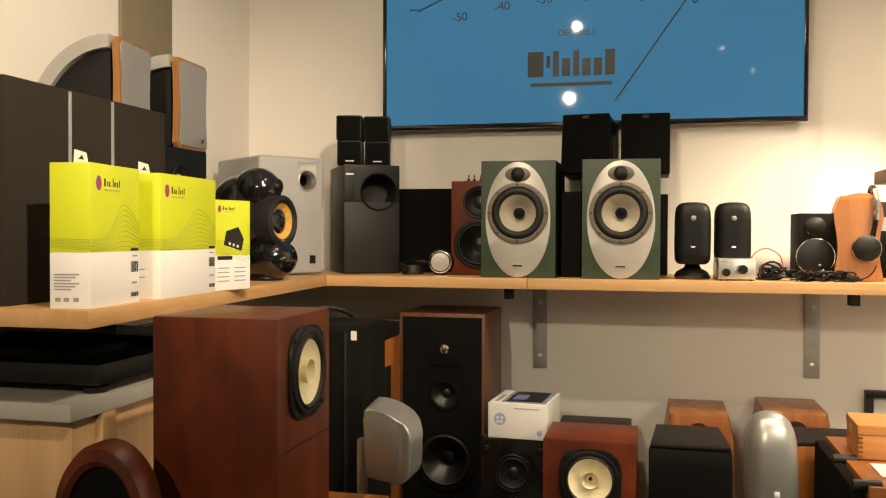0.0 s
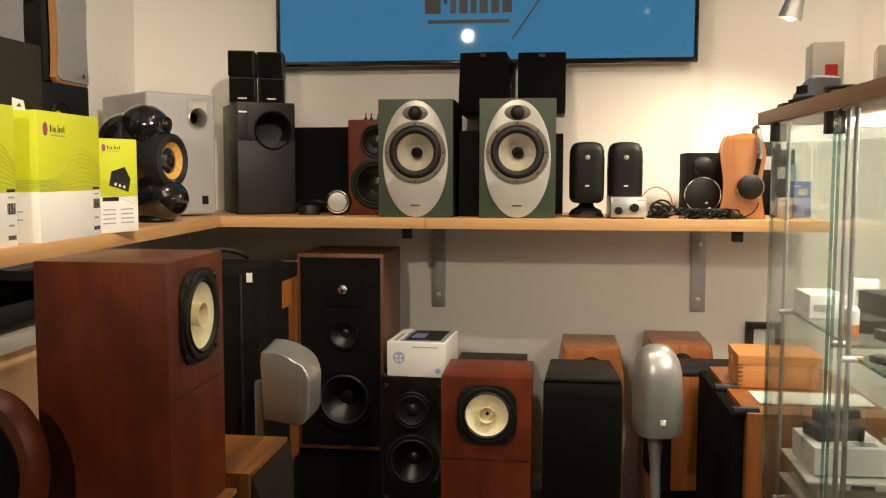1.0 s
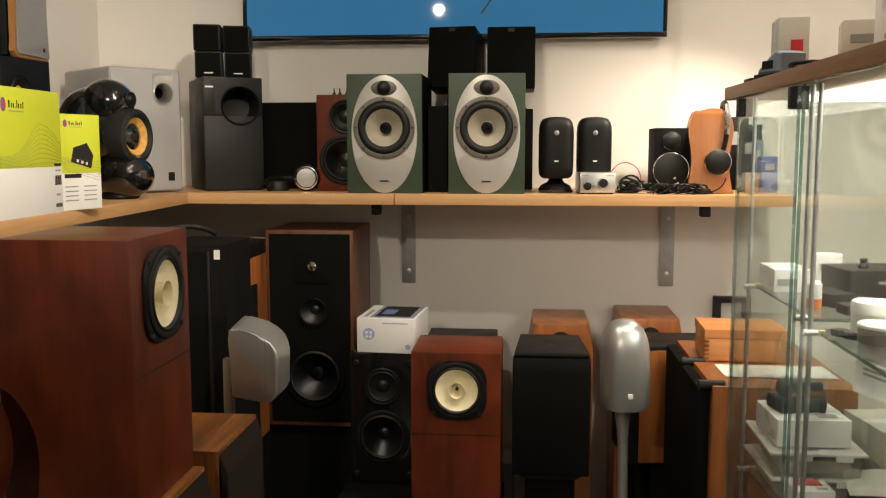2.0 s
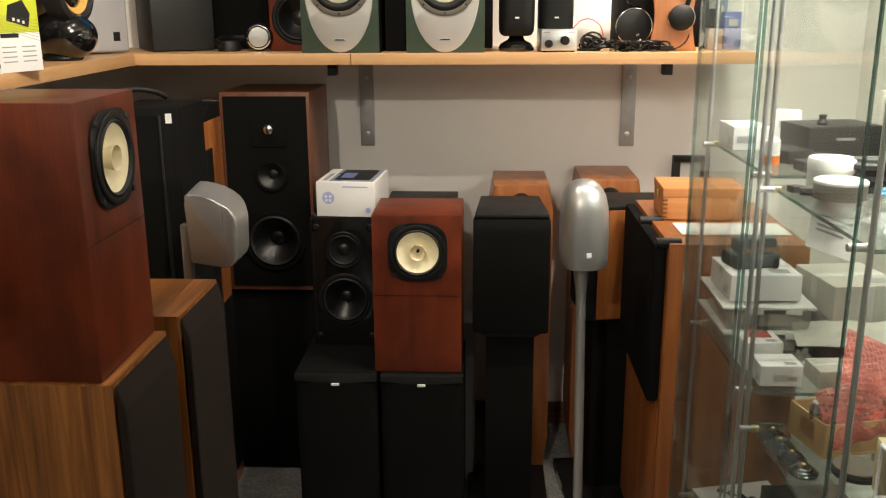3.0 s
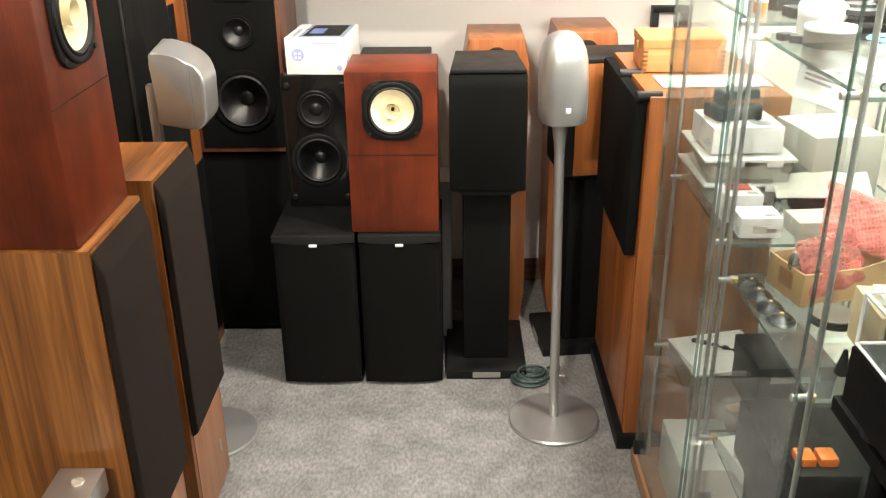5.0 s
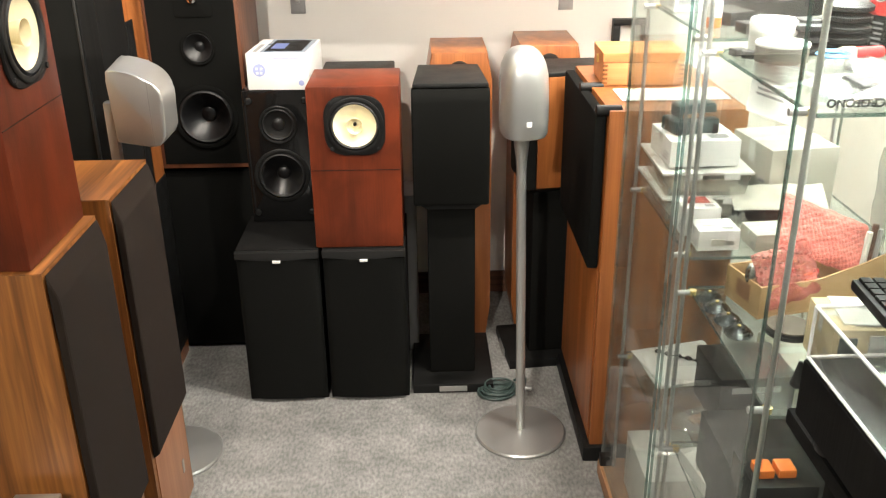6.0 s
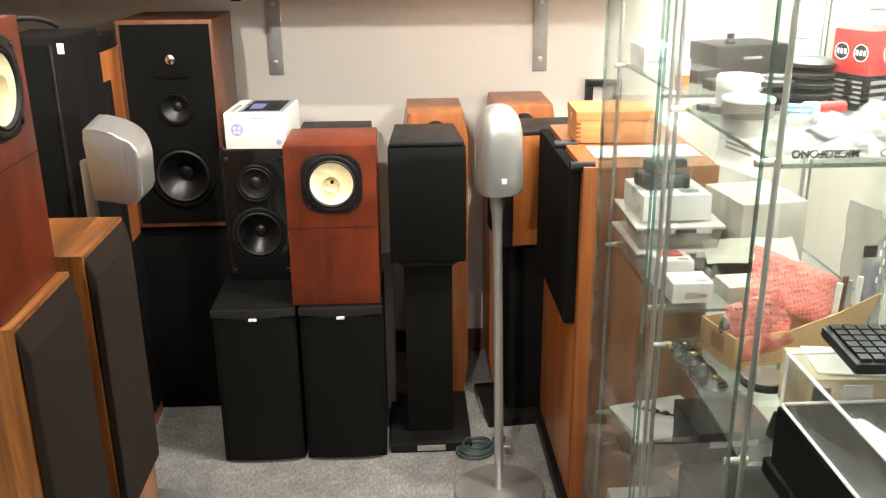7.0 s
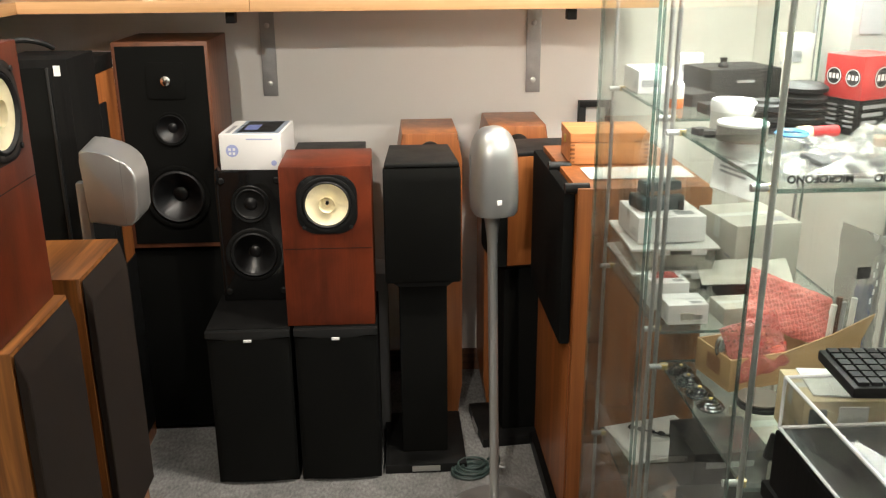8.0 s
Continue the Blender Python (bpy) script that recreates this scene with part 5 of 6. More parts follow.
s = thing("headphone_amplifier", (0.293, 2.635, SH), 6, "small silver headphone amplifier with two black knobs", "amplifier")
part("case", box(-0.052, 0.052, -0.045, 0.045, 0.004, 0.064, 0.002), ALU, s)
part("knob", lathe([(0.0115, 0), (0.011, 0.010), (0, 0.011)], (-0.031, -0.045, 0.024), "y", 24), BLACK, s)
part("knob", lathe([(0.0125, 0), (0.0125, 0.014), (0.011, 0.016), (0, 0.016)], (0.015, -0.045, 0.033), "y", 24), BLACK, s)
for u in (-0.042, 0.042):
    for v in (-0.035, 0.035):
        part("foot", lathe([(0.006, 0), (0.006, 0.0042)], (u, v, 0), "z", 10), RUBBER, s)
part("printed_bar", box(-0.046, -0.028, -0.0456, -0.0449, 0.054, 0.057, 0), GREYINK, s)
part("printed_bar", box(0.026, 0.046, -0.0456, -0.0449, 0.053, 0.056, 0), GREYINK, s)

solo("red_cable", tube([(0.345, 2.72, SH + 0.06), (0.37, 2.73, SH + 0.085), (0.40, 2.735, SH + 0.090), (0.43, 2.73, SH + 0.07), (0.44, 2.72, SH + 0.03), (0.435, 2.70, SH + 0.004)], 0.0018, 6), REDCABLE, "thin red cable looping onto the shelf", "cable")
rng = random.Random(31)
s = thing("cable_bundle", (0, 0, 0), 0, "tangle of black audio cable lying on the shelf", "cable")
part("coil", tube(coil(0.395, 2.66, SH, 0.026, 6, 0.004, 0.9, 5), 0.0030), BLACK, s)
part("coil", tube(coil(0.420, 2.655, SH + 0.008, 0.022, 5, 0.004, 1.2, 9), 0.0030), BLACK, s)
part("coil", tube([(0.40 + 0.028 * math.cos(a * 0.5), 2.655 + 0.006 * math.sin(a * 1.3), SH + 0.030 + 0.024 * math.sin(a * 0.5)) for a in range(38)], 0.0028), BLACK, s)
for k in range(10):
    a, b, c = rng.uniform(0, 6), rng.uniform(0, 6), rng.uniform(0, 6)
    x0, x1 = rng.uniform(0.35, 0.40), rng.uniform(0.42, 0.49)
    part("coil", tube([(x0 + (x1 - x0) * i / 30 + 0.012 * math.sin(i * 0.6 + a), 2.65 + 0.022 * math.sin(i * 0.45 + b), SH + 0.022 + 0.019 * math.sin(i * 0.4 + c) * (1 - i / 45)) for i in range(31)], 0.0026, 6), BLACK, s)
part("lead", tube([(0.41, 2.66, SH + 0.012), (0.45, 2.64, SH + 0.018), (0.475, 2.62, SH + 0.007), (0.50, 2.61, SH + 0.005)], 0.006, 8), BLACK, s)
part("lead", tube([(0.375, 2.65, SH + 0.006), (0.37, 2.69, SH + 0.03), (0.39, 2.70, SH + 0.045), (0.43, 2.68, SH + 0.03)], 0.0035, 8), BLACK, s)
s = thing("cable_bundle", (0.535, 2.605, SH), 0, "bundled black mains cable with plug tied in its middle", "cable")
for k in range(11):
    part("loop", tube([(-0.055 + 0.01 * math.sin(k), 0.012 * (k - 3) / 3, 0.005 + 0.006 * (k % 3)), (-0.03, 0.010 * math.cos(k * 2), 0.018 + 0.003 * (k % 3)), (0.0, 0.004 * (k - 3) / 3, 0.020), (0.03, 0.012 * math.sin(k * 2), 0.016 + 0.004 * (k % 2)), (0.06, 0.014 * (k - 3) / 3, 0.006 + 0.005 * (k % 3))], 0.0032, 7), BLACK, s)
rng = random.Random(12)
for k in range(9):
    a, b, c = rng.uniform(0, 6), rng.uniform(0, 6), rng.uniform(0, 6)
    x0, x1 = rng.uniform(-0.085, -0.03), rng.uniform(0.03, 0.10)
    part("loop", tube([(x0 + (x1 - x0) * i / 30 + 0.012 * math.sin(i * 0.55 + a), 0.022 * math.sin(i * 0.42 + b), 0.017 + 0.013 * math.sin(i * 0.37 + c)) for i in range(31)], 0.0026, 6), BLACK, s)
part("plug", box(0.055, 0.085, -0.035, -0.018, 0.004, 0.018, 0.004), BLACK, s)
part("tie", lathe([(0.017, -0.002), (0.018, 0.0), (0.017, 0.002)], (0, 0, 0), "z", 16), STRIP, s, "", pose(-0.005, 0, 0.018, 0, 90))

s = thing("loudspeaker", (0.543, 2.80, SH), 0, "small black two-way loudspeaker with grey round mesh covers", "loudspeaker")
part("cabinet", box(-0.064, 0.064, -0.075, 0.075, 0, 0.196, 0.003), BLACKASH, s)
for z, r, nm in ((0.156, 0.028, "tweeter_mesh"), (0.068, 0.053, "woofer_mesh")):
    part(nm, lathe([(r, 0), (r * 0.97, 0.004), (r * 0.6, 0.010), (0, 0.0125)], (-0.014, -0.075, z), "y", 40), GRAPH, s, "dark grey domed metal mesh")
    part("ring", lathe([(r * 1.03, -0.001), (r * 1.03, 0.003), (r * 0.985, 0.0045), (r * 0.98, 0)], (-0.014, -0.075, z), "y", 40, caps=False), CHROME, s)
part("badge", lathe([(0.0055, 0.006), (0.005, 0.0105), (0, 0.011)], (-0.004, -0.075, 0.044), "y", 16), CHROME, s)

# headphone stand: bent plywood arch with wavy edges
s = thing("headphone_stand", (0.628, 2.655, SH), -4, "bent wooden headphone stand with wavy edges", "headphone stand")


def waist(z):
    """Half width of the board: full at the foot, drawn in above it, swelling, then narrow under the top."""
    return 0.060 - 0.008 * math.sin(z / 0.245 * 5.6 - 0.6) - 0.022 * max(0.0, (z - 0.17) / 0.075) ** 1.6


zs = [0.0049 * i for i in range(51)]
outline = [(-waist(z), z) for z in zs] + [(waist(z) + 0.004, z) for z in reversed(zs)]
part("arch", prism(outline, "y", -0.012, 0.006, 0.004), STANDWOOD, s, "orange wooden board with wavy outline")
part("arch", prism([(u + 0.002, v) for u, v in outline], "y", 0.070, 0.088, 0.004), STANDWOOD, s)
part("saddle", prism([(-0.034, 0.232), (-0.028, 0.246), (0.0, 0.252), (0.030, 0.250), (0.040, 0.240), (0.036, 0.232)], "y", -0.0115, 0.0875, 0.003), STANDWOOD, s)
part("foot", prism([(-0.055, 0.0), (0.075, 0.0), (0.07, 0.012), (-0.05, 0.012)], "y", 0.007, 0.069, 0.002), STANDWOOD, s)
s2 = thing("headphones", (0.628, 2.655, SH), -4, "black headphones hanging over the wooden stand", "headphones")
part("headband", tube([(0.034, -0.020, 0.115), (0.044, -0.022, 0.17), (0.046, -0.018, 0.225), (0.044, 0.0, 0.262), (0.042, 0.04, 0.270), (0.044, 0.085, 0.258), (0.048, 0.10, 0.21), (0.046, 0.10, 0.12)], 0.007, 10), BLACK, s2)
part("padding", tube([(0.044, -0.026, 0.175), (0.046, -0.024, 0.215), (0.042, -0.006, 0.262)], 0.0085, 10), CHROME, s2, "bright metal headband slide")
part("ear_cup", lathe([(0.034, -0.012), (0.038, -0.004), (0.036, 0.012), (0.026, 0.019), (0, 0.021)], (0.022, -0.026, 0.094), "y", 32), GRAPH, s2)
part("cup_ring", lathe([(0.0385, -0.005), (0.039, 0.002), (0.0365, 0.006), (0.036, 0.0)], (0.022, -0.026, 0.094), "y", 32, caps=False), CHROME, s2)
part("ear_cup", lathe([(0.034, -0.012), (0.038, -0.004), (0.036, 0.012), (0.0, 0.021)], (0.046, 0.120, 0.085), "y", 32), BLACK, s2)
part("lead", tube([(0.046, -0.03, 0.047), (0.035, -0.035, 0.025), (0.01, -0.03, 0.008), (-0.03, -0.02, 0.004), (-0.06, -0.025, 0.004)], 0.002, 6), BLACK, s2)

# small goods at the far end of the shelf, behind the glass
for i, (x, y, w, h, mt, lab) in enumerate(((0.765, 2.70, 0.040, 0.060, OAKCAP, "fan of brown flat sleeves standing on the shelf"), (0.800, 2.86, 0.060, 0.16, BLUEGREY, "blue hanging pack standing on the shelf"), (0.820, 2.74, 0.050, 0.11, BLUEINK, "blue hanging pack with pale print on the shelf"), (0.770, 2.79, 0.045, 0.19, BLACK, "black carton standing on the shelf"), (0.765, 2.93, 0.070, 0.235, BLACK, "black blister pack with red mark on the shelf"), (0.825, 2.94, 0.045, 0.21, TEAL, "dark green carton standing on the shelf"))):
    g = thing("small_box", (x, y, SH), (i * 37) % 20 - 10, lab, "box", "boxes at the shelf end")
    part("carton", box(-w / 2, w / 2, -0.02, 0.02, 0, h, 0.0015), mt, g)
    part("printed_bar", box(-w / 2 + 0.01, w / 2 - 0.012, -0.0208, -0.0199, h * 0.62, h * 0.80, 0), GREYINK if mt is BLACK else (PALECARD if mt is not CARD else BLUEGREY), g)

# ---- glass display cabinet ----
GX0, GX1, GY0, GYM, GY1 = 0.535, 1.02, 1.000, 1.462, 1.955
cabn = thing("display_cabinet", (0, 0, 0), 0, "tall glass display cabinet with oak cap, filled with audio parts", "display cabinet")
part("base", box(GX0 - 0.008, GX1, GY0, GY1 - 0.06, 0.002, 0.045, 0.003), OAKCAP, cabn, "brown wooden base board")
part("cap", box(GX0 - 0.01, GX1 + 0.01, GY0 - 0.02, GY1 + 0.035, 1.602, 1.630, 0.003), OAKCAP, cabn, "brown wooden cap board")


def pane(x0, x1, y0, y1, z0, z1, name="glass_pane", parent=None):
    """A sheet of glass: clear on its two large faces, green on its cut edges."""
    bm = box(x0, x1, y0, y1, z0, z1, 0)
    size = (x1 - x0, y1 - y0, z1 - z0)
    thin = size.index(min(size))
    for f in bm.faces:
        f.material_index = 0 if abs(f.normal[thin]) > 0.5 else 1
    ob = part(name, bm, [GLASS, GLASSEDGE], parent or cabn)
    ob.visible_shadow = False
    return ob


Z0, Z1, G = 0.046, 1.6015, 0.006
pane(GX0, GX0 + G, GYM + 0.012, GY1 - 0.07, Z0, Z1, "glass_door")
pane(GX0, GX0 + G, GY0 + 0.008, GYM - 0.012, Z0, Z1, "glass_door")
pane(GX0 + 0.001, GX1, GY1 - 0.062, GY1 - 0.062 + G, Z0, Z1)
pane(GX0, GX1, GY0, GY0 + G, Z0, Z1)
pane(GX1 - G, GX1, GY0 + 0.008, GY1 - 0.07, Z0, Z1)
POLES = ((0.562, 1.860), (0.562, 1.482), (0.562, 1.440), (0.568, 1.030), (0.99, 1.860), (0.99, 1.482), (0.99, 1.440), (0.99, 1.030))
for x, y in POLES:
    part("pole", tube([(x, y, Z0), (x, y, Z1)], 0.0042, 14), ALU if y < 1.2 else STEEL, cabn, "thin steel pole")
for y in (GY1 - 0.085, GYM + 0.03):
    part("hinge", box(GX0 - 0.008, GX0 + 0.022, y - 0.012, y + 0.012, 1.562, 1.600, 0.002), BLACK, cabn)
    part("hinge", box(GX0 - 0.008, GX0 + 0.022, y - 0.012, y + 0.012, 0.047, 0.075, 0.002), BLACK, cabn)
# added glowing surface that brightens the shelves' contents, no known lamp
part("light_panel", box(GX0 + 0.10, GX1 - 0.08, GY0 + 0.08, GY1 - 0.12, 1.592, 1.601, 0.002), glowing("cabinet_lamp", (1.0, 0.90, 0.72), 19.0), cabn, "added glowing fill panel under the cap")
A1, A2, A3, B1, B2, B3 = 1.209, 0.808, 0.379, 1.194, 0.756, 0.41
for z, y0, y1 in ((A1, 1.470, 1.872), (A2, 1.470, 1.872), (A3, 1.470, 1.872), (B1, 1.038, 1.455), (B2, 1.030, 1.455), (B3, 1.030, 1.455)):
    sh = pane(0.575, 0.98, y0, y1, z - 0.006, z, "glass_shelf")
    for x, y in ((0.562, y0 + 0.02), (0.562, y1 - 0.02), (0.99, y0 + 0.02), (0.99, y1 - 0.02)):
        part("clamp", tube([(x - 0.012, y, z - 0.003), (x + 0.022 * (1 if x < 0.7 else -1), y, z - 0.003)], 0.0055, 12), STEEL, sh)
        part("clamp_tip", lathe([(0.0075, -0.005), (0.0075, 0.005)], (x + (0.016 if x < 0.7 else -0.016), y, z - 0.003), "z", 10), BRASS, sh)


def packed(name, x0, x1, y0, y1, z, h, mat, label, category="box", rz=0, marks=(), lid=None, group=""):
    cx, cy = (x0 + x1) / 2, (y0 + y1) / 2
    w, d = (x1 - x0) / 2, (y1 - y0) / 2
    s = thing(name, (cx, cy, z + 0.0008), rz, label, category, group)
    part("body", box(-w, w, -d, d, 0, h if not lid else h * 0.72, 0.002), mat, s)
    if lid:
        part("lid", box(-w - 0.002, w + 0.002, -d - 0.002, d + 0.002, h * 0.722, h, 0.002), lid, s)
    if mat in (CARD, PALECARD, KRAFT, CREAMCARD) and h > 0.03:
        hw, hd, t = (w, d, h) if not lid else (w + 0.002, d + 0.002, h)
        part("tape", box(-hw, hw, -hd * 0.16, hd * 0.12, t + 0.0002, t + 0.0007, 0), MILKY, s)
        part("tape", box(-hw - 0.0007, -hw - 0.0002, -hd * 0.16, hd * 0.12, t * 0.66, t, 0), MILKY, s)
        for i in range(3):
            part("printed_bar", box(-hw - 0.0009, -hw - 0.0002, -hd * 0.8, -hd * (0.30 + 0.1 * i), t * (0.20 + 0.12 * i), t * (0.25 + 0.12 * i), 0), GREYINK, s)
        part("printed_bar", box(hw * 0.2, hw * 0.75, -hd * 0.75, -hd * 0.4, t + 0.0002, t + 0.0007, 0), GREYINK, s)
    for u0, u1, v0, v1, m in marks:
        part("printed_bar", box(-w + u0 * 2 * w, -w + u1 * 2 * w, -d - 0.0026, -d - 0.0004, v0 * h, v1 * h, 0), m, s)
    return s


# far bay, upper shelf
packed("carton", 0.583, 0.655, 1.745, 1.862, A1, 0.046, CARD, "white carton with printed end on a glass shelf", marks=((0.1, 0.6, 0.3, 0.6, GREYINK),))
s = thing("amplifier", (0.755, 1.700, A1 + 0.0008), 9, "small black amplifier case with faint lettering on a glass shelf", "amplifier")
part("case", box(-0.075, 0.075, -0.055, 0.055, 0.003, 0.060, 0.003), BLACK, s)
part("front_plate", box(-0.073, 0.073, -0.0575, -0.0552, 0.005, 0.058, 0.001), GRAPH, s)
part("printed_bar", box(-0.020, 0.018, -0.0582, -0.0574, 0.034, 0.039, 0), STEEL, s)
part("knob", lathe([(0.009, 0.060), (0.010, 0.064), (0.006, 0.070), (0.008, 0.078), (0, 0.080)], (-0.030, -0.02, 0), "z", 18), GRAPH, s)
packed("adapter_plug", 0.622, 0.680, 1.58, 1.640, A1, 0.024, BLACK, "small black adapter lying on a glass shelf", "adapter", 25)
packed("adapter_plug", 0.640, 0.700, 1.66, 1.700, A1, 0.020, GRAPH, "dark grey connector block lying on a glass shelf", "adapter", -15)
packed("manual", 0.700, 0.830, 1.50, 1.58, A1, 0.008, PALECARD, "thin grey booklet lying on a glass shelf", "booklet", -6)
s = thing("bottle", (0.606, 1.570, A1 + 0.0008), 0, "small clear bottle with orange liquid", "bottle")
part("body", lathe([(0.0, 0), (0.013, 0.0), (0.014, 0.002), (0.014, 0.018), (0, 0.018)], n=24), ORANGE, s, "orange liquid")
part("neck", lathe([(0.014, 0.0185), (0.014, 0.044), (0.009, 0.050), (0, 0.050)], n=24), CARD, s)
# far bay, middle shelf
for i in range(2):
    z = A2 + 0.001 + i * 0.052
    s = thing("plastic_tray", (0.658, 1.752, z), 1 - 2 * i, "milky clear plastic storage tray with lid, stacked", "tray", "stacked plastic trays")
    tray = prism([(-0.082, 0.0), (0.078, 0.0), (0.086, 0.044), (-0.090, 0.044)], "y", -0.100, 0.100, 0.004)
    part("tub", tray, TUB, s)
    part("contents", box(-0.070, 0.066, -0.085, 0.080, 0.003, 0.030, 0.004), PALECARD, s)
    part("lid", box(-0.094, 0.090, -0.106, 0.106, 0.0445, 0.0505, 0.0025), MILKY, s)
    for u in (-0.03, 0.045):
        part("latch", box(u - 0.016, u + 0.016, -0.1085, -0.1062, 0.036, 0.050, 0.001), MILKY, s)
packed("carton", 0.578, 0.720, 1.672, 1.815, A2 + 0.107, 0.054, CARD, "plain white carton stacked on plastic trays", rz=2)
s = thing("tape_gun", (0.640, 1.745, A2 + 0.1625), 14, "dark teal plastic device in a clear bag", "device")
part("body", box(-0.052, 0.048, -0.030, 0.035, 0, 0.030, 0.008, 3), TEAL, s)
part("handle", box(-0.040, 0.044, -0.022, 0.024, 0.0305, 0.060, 0.010, 3), TEAL, s)
part("band", box(-0.036, 0.046, -0.0235, -0.0222, 0.034, 0.042, 0), OAKCAP, s)
part("trigger", box(0.030, 0.042, -0.034, -0.0302, -0.0005, 0.020, 0.002), BLACK, s)
packed("carton", 0.778, 0.925, 1.690, 1.860, A2, 0.135, PALECARD, "large pale carton with closed flaps", rz=8, marks=((0.44, 0.56, 0.0, 1.0, MILKY),))
packed("carton", 0.598, 0.676, 1.496, 1.560, A2, 0.040, CARD, "small white carton with green print", rz=1, marks=((0.30, 0.62, 0.25, 0.6, PALECARD), (0.62, 0.85, 0.3, 0.5, STEEL)))
packed("carton", 0.588, 0.662, 1.572, 1.640, A2, 0.056, CARD, "small white carton with pink paper on top", rz=2)
solo("paper_slip", box(0.602, 0.648, 1.600, 1.634, A2 + 0.0578, A2 + 0.0588, 0), PINKBAG, "pink paper slip lying on a white carton", "paper")
packed("carton", 0.700, 0.840, 1.490, 1.560, A2, 0.034, PALECARD, "low pale grey carton on a glass shelf", rz=4)
# upright envelope leaning between the cartons
s = thing("envelope", (0.715, 1.625, A2 + 0.0008), 0, "pale padded envelope lying over dark parts", "envelope")
sheet = bmesh.new()
bmesh.ops.create_grid(sheet, x_segments=18, y_segments=8, size=1)
for v in sheet.verts:
    u, w = v.co.x, v.co.y
    v.co = (0.085 + u * 0.095, 0.020 + w * 0.024, 0.050 + 0.018 * w + 0.006 * noise.noise((u * 2.3, w * 2, 3)))
part("paper", sheet, PALECARD, s, "", None, 60)
part("contents", box(0.0, 0.165, 0.0, 0.040, 0.0005, 0.028, 0.004), GRAPH, s)
# far bay, low shelf and bottom
s = thing("paper_stack", (0.690, 1.790, A3 + 0.0008), 10, "stack of white papers and sleeves on a glass shelf", "papers")
for i in range(4):
    part("sheet", box(-0.092, 0.10, -0.085, 0.085, 0.0032 * i, 0.0032 * i + 0.003, 0.0005), CARD if i % 2 else PALECARD, s, "", pose(0, 0, 0, 0, 0, 2.5 * i - 4))
s = thing("bead_strip", (0, 0, 0), 0, "dark string of round contacts lying on papers", "cable")
part("string", tube([(0.640 + 0.004 * i, 1.835 - 0.0022 * i, A3 + 0.0175) for i in range(30)], 0.0018, 6), BLACK, s)
for i in range(6):
    part("contact", lathe([(0, 0), (0.008, 0), (0.009, 0.002), (0.007, 0.005), (0, 0.006)], (0.642 + 0.021 * i, 1.834 - 0.0115 * i, A3 + 0.0170), "z", 16), GRAPH, s)
packed("carton", 0.690, 0.850, 1.545, 1.690, A3, 0.118, GRAPH, "dark grey carton with faint grey lettering", rz=3, marks=((0.15, 0.80, 0.70, 0.82, GREYINK),), lid=GRAPH)
packed("storage_box", 0.575, 0.72, 1.60, 1.80, 0.046, 0.15, MILKY, "milky plastic storage box at the cabinet bottom", "box", 0, ((0.3, 0.5, 0.4, 0.6, GREYINK),))
packed("storage_box", 0.74, 0.93, 1.56, 1.80, 0.046, 0.12, GRAPH, "dark plastic box at the cabinet bottom", "box", 6)
for i, (x, y, w, d, h, mt, lab) in enumerate(((0.715, 1.835, 0.05, 0.04, 0.07, CARD, "small white carton at the back of a glass shelf"), (0.93, 1.82, 0.06, 0.06, 0.11, PALECARD, "upright pale carton on a glass shelf"), (0.930, 1.56, 0.085, 0.10, 0.27, GREYTOP, "tall grey-green carton near the back pane"), (0.66, 1.515, 0.05, 0.04, 0.018, BLACK, "small black plug on a glass shelf"))):
    packed("carton", x - w / 2, x + w / 2, y - d / 2, y + d / 2, A1, h, mt, lab, rz=(i * 31) % 24 - 12, marks=((0.15, 0.6, 0.5, 0.7, GREYINK),))
packed("carton", 0.86, 0.96, 1.60, 1.78, A3, 0.10, PALECARD, "pale carton beside a dark one on a low shelf", rz=5)
# near bay, upper shelf
for cx, cy, r, h, mt, lab in ((0.662, 1.428, 0.038, 0.034, MILKY, "white round plastic tub on a glass shelf"), (0.648, 1.350, 0.040, 0.024, RINGGREY, "flat grey-brown round box under a pale lid"),):
    s = thing("round_tub", (cx, cy, B1 + 0.0008), 0, lab, "tub")
    part("body", lathe([(0, 0), (r, 0), (r, h), (0, h)], n=40), mt, s)
    part("lid", lathe([(r * 1.03, h + 0.0003), (r * 1.03, h + (0.004 if mt is RINGGREY else 0.014)), (r * 0.97, h + (0.006 if mt is RINGGREY else 0.018)), (0, h + (0.0065 if mt is RINGGREY else 0.0185))], n=40), MILKY if mt is RINGGREY else CARD, s)
s = thing("stacked_feet", (0.770, 1.408, B1 + 0.0008), 0, "stack of ribbed black rubber equipment feet", "feet")
for i in range(5):
    part("foot", lathe([(0.030, 0.0165 * i), (0.037, 0.0165 * i + 0.003), (0.0375, 0.0165 * i + 0.009), (0.033, 0.0165 * i + 0.012), (0.026, 0.0165 * i + 0.0162)], n=32), GRAPH, s)
s = thing("stacked_feet", (0.712, 1.412, B1 + 0.0008), 0, "lower stack of ribbed black rubber feet", "feet")
for i in range(3):
    part("foot", lathe([(0.028, 0.018 * i), (0.034, 0.018 * i + 0.003), (0.033, 0.018 * i + 0.010), (0.024, 0.018 * i + 0.013), (0.022, 0.018 * i + 0.0175)], n=32), RUBBER, s)


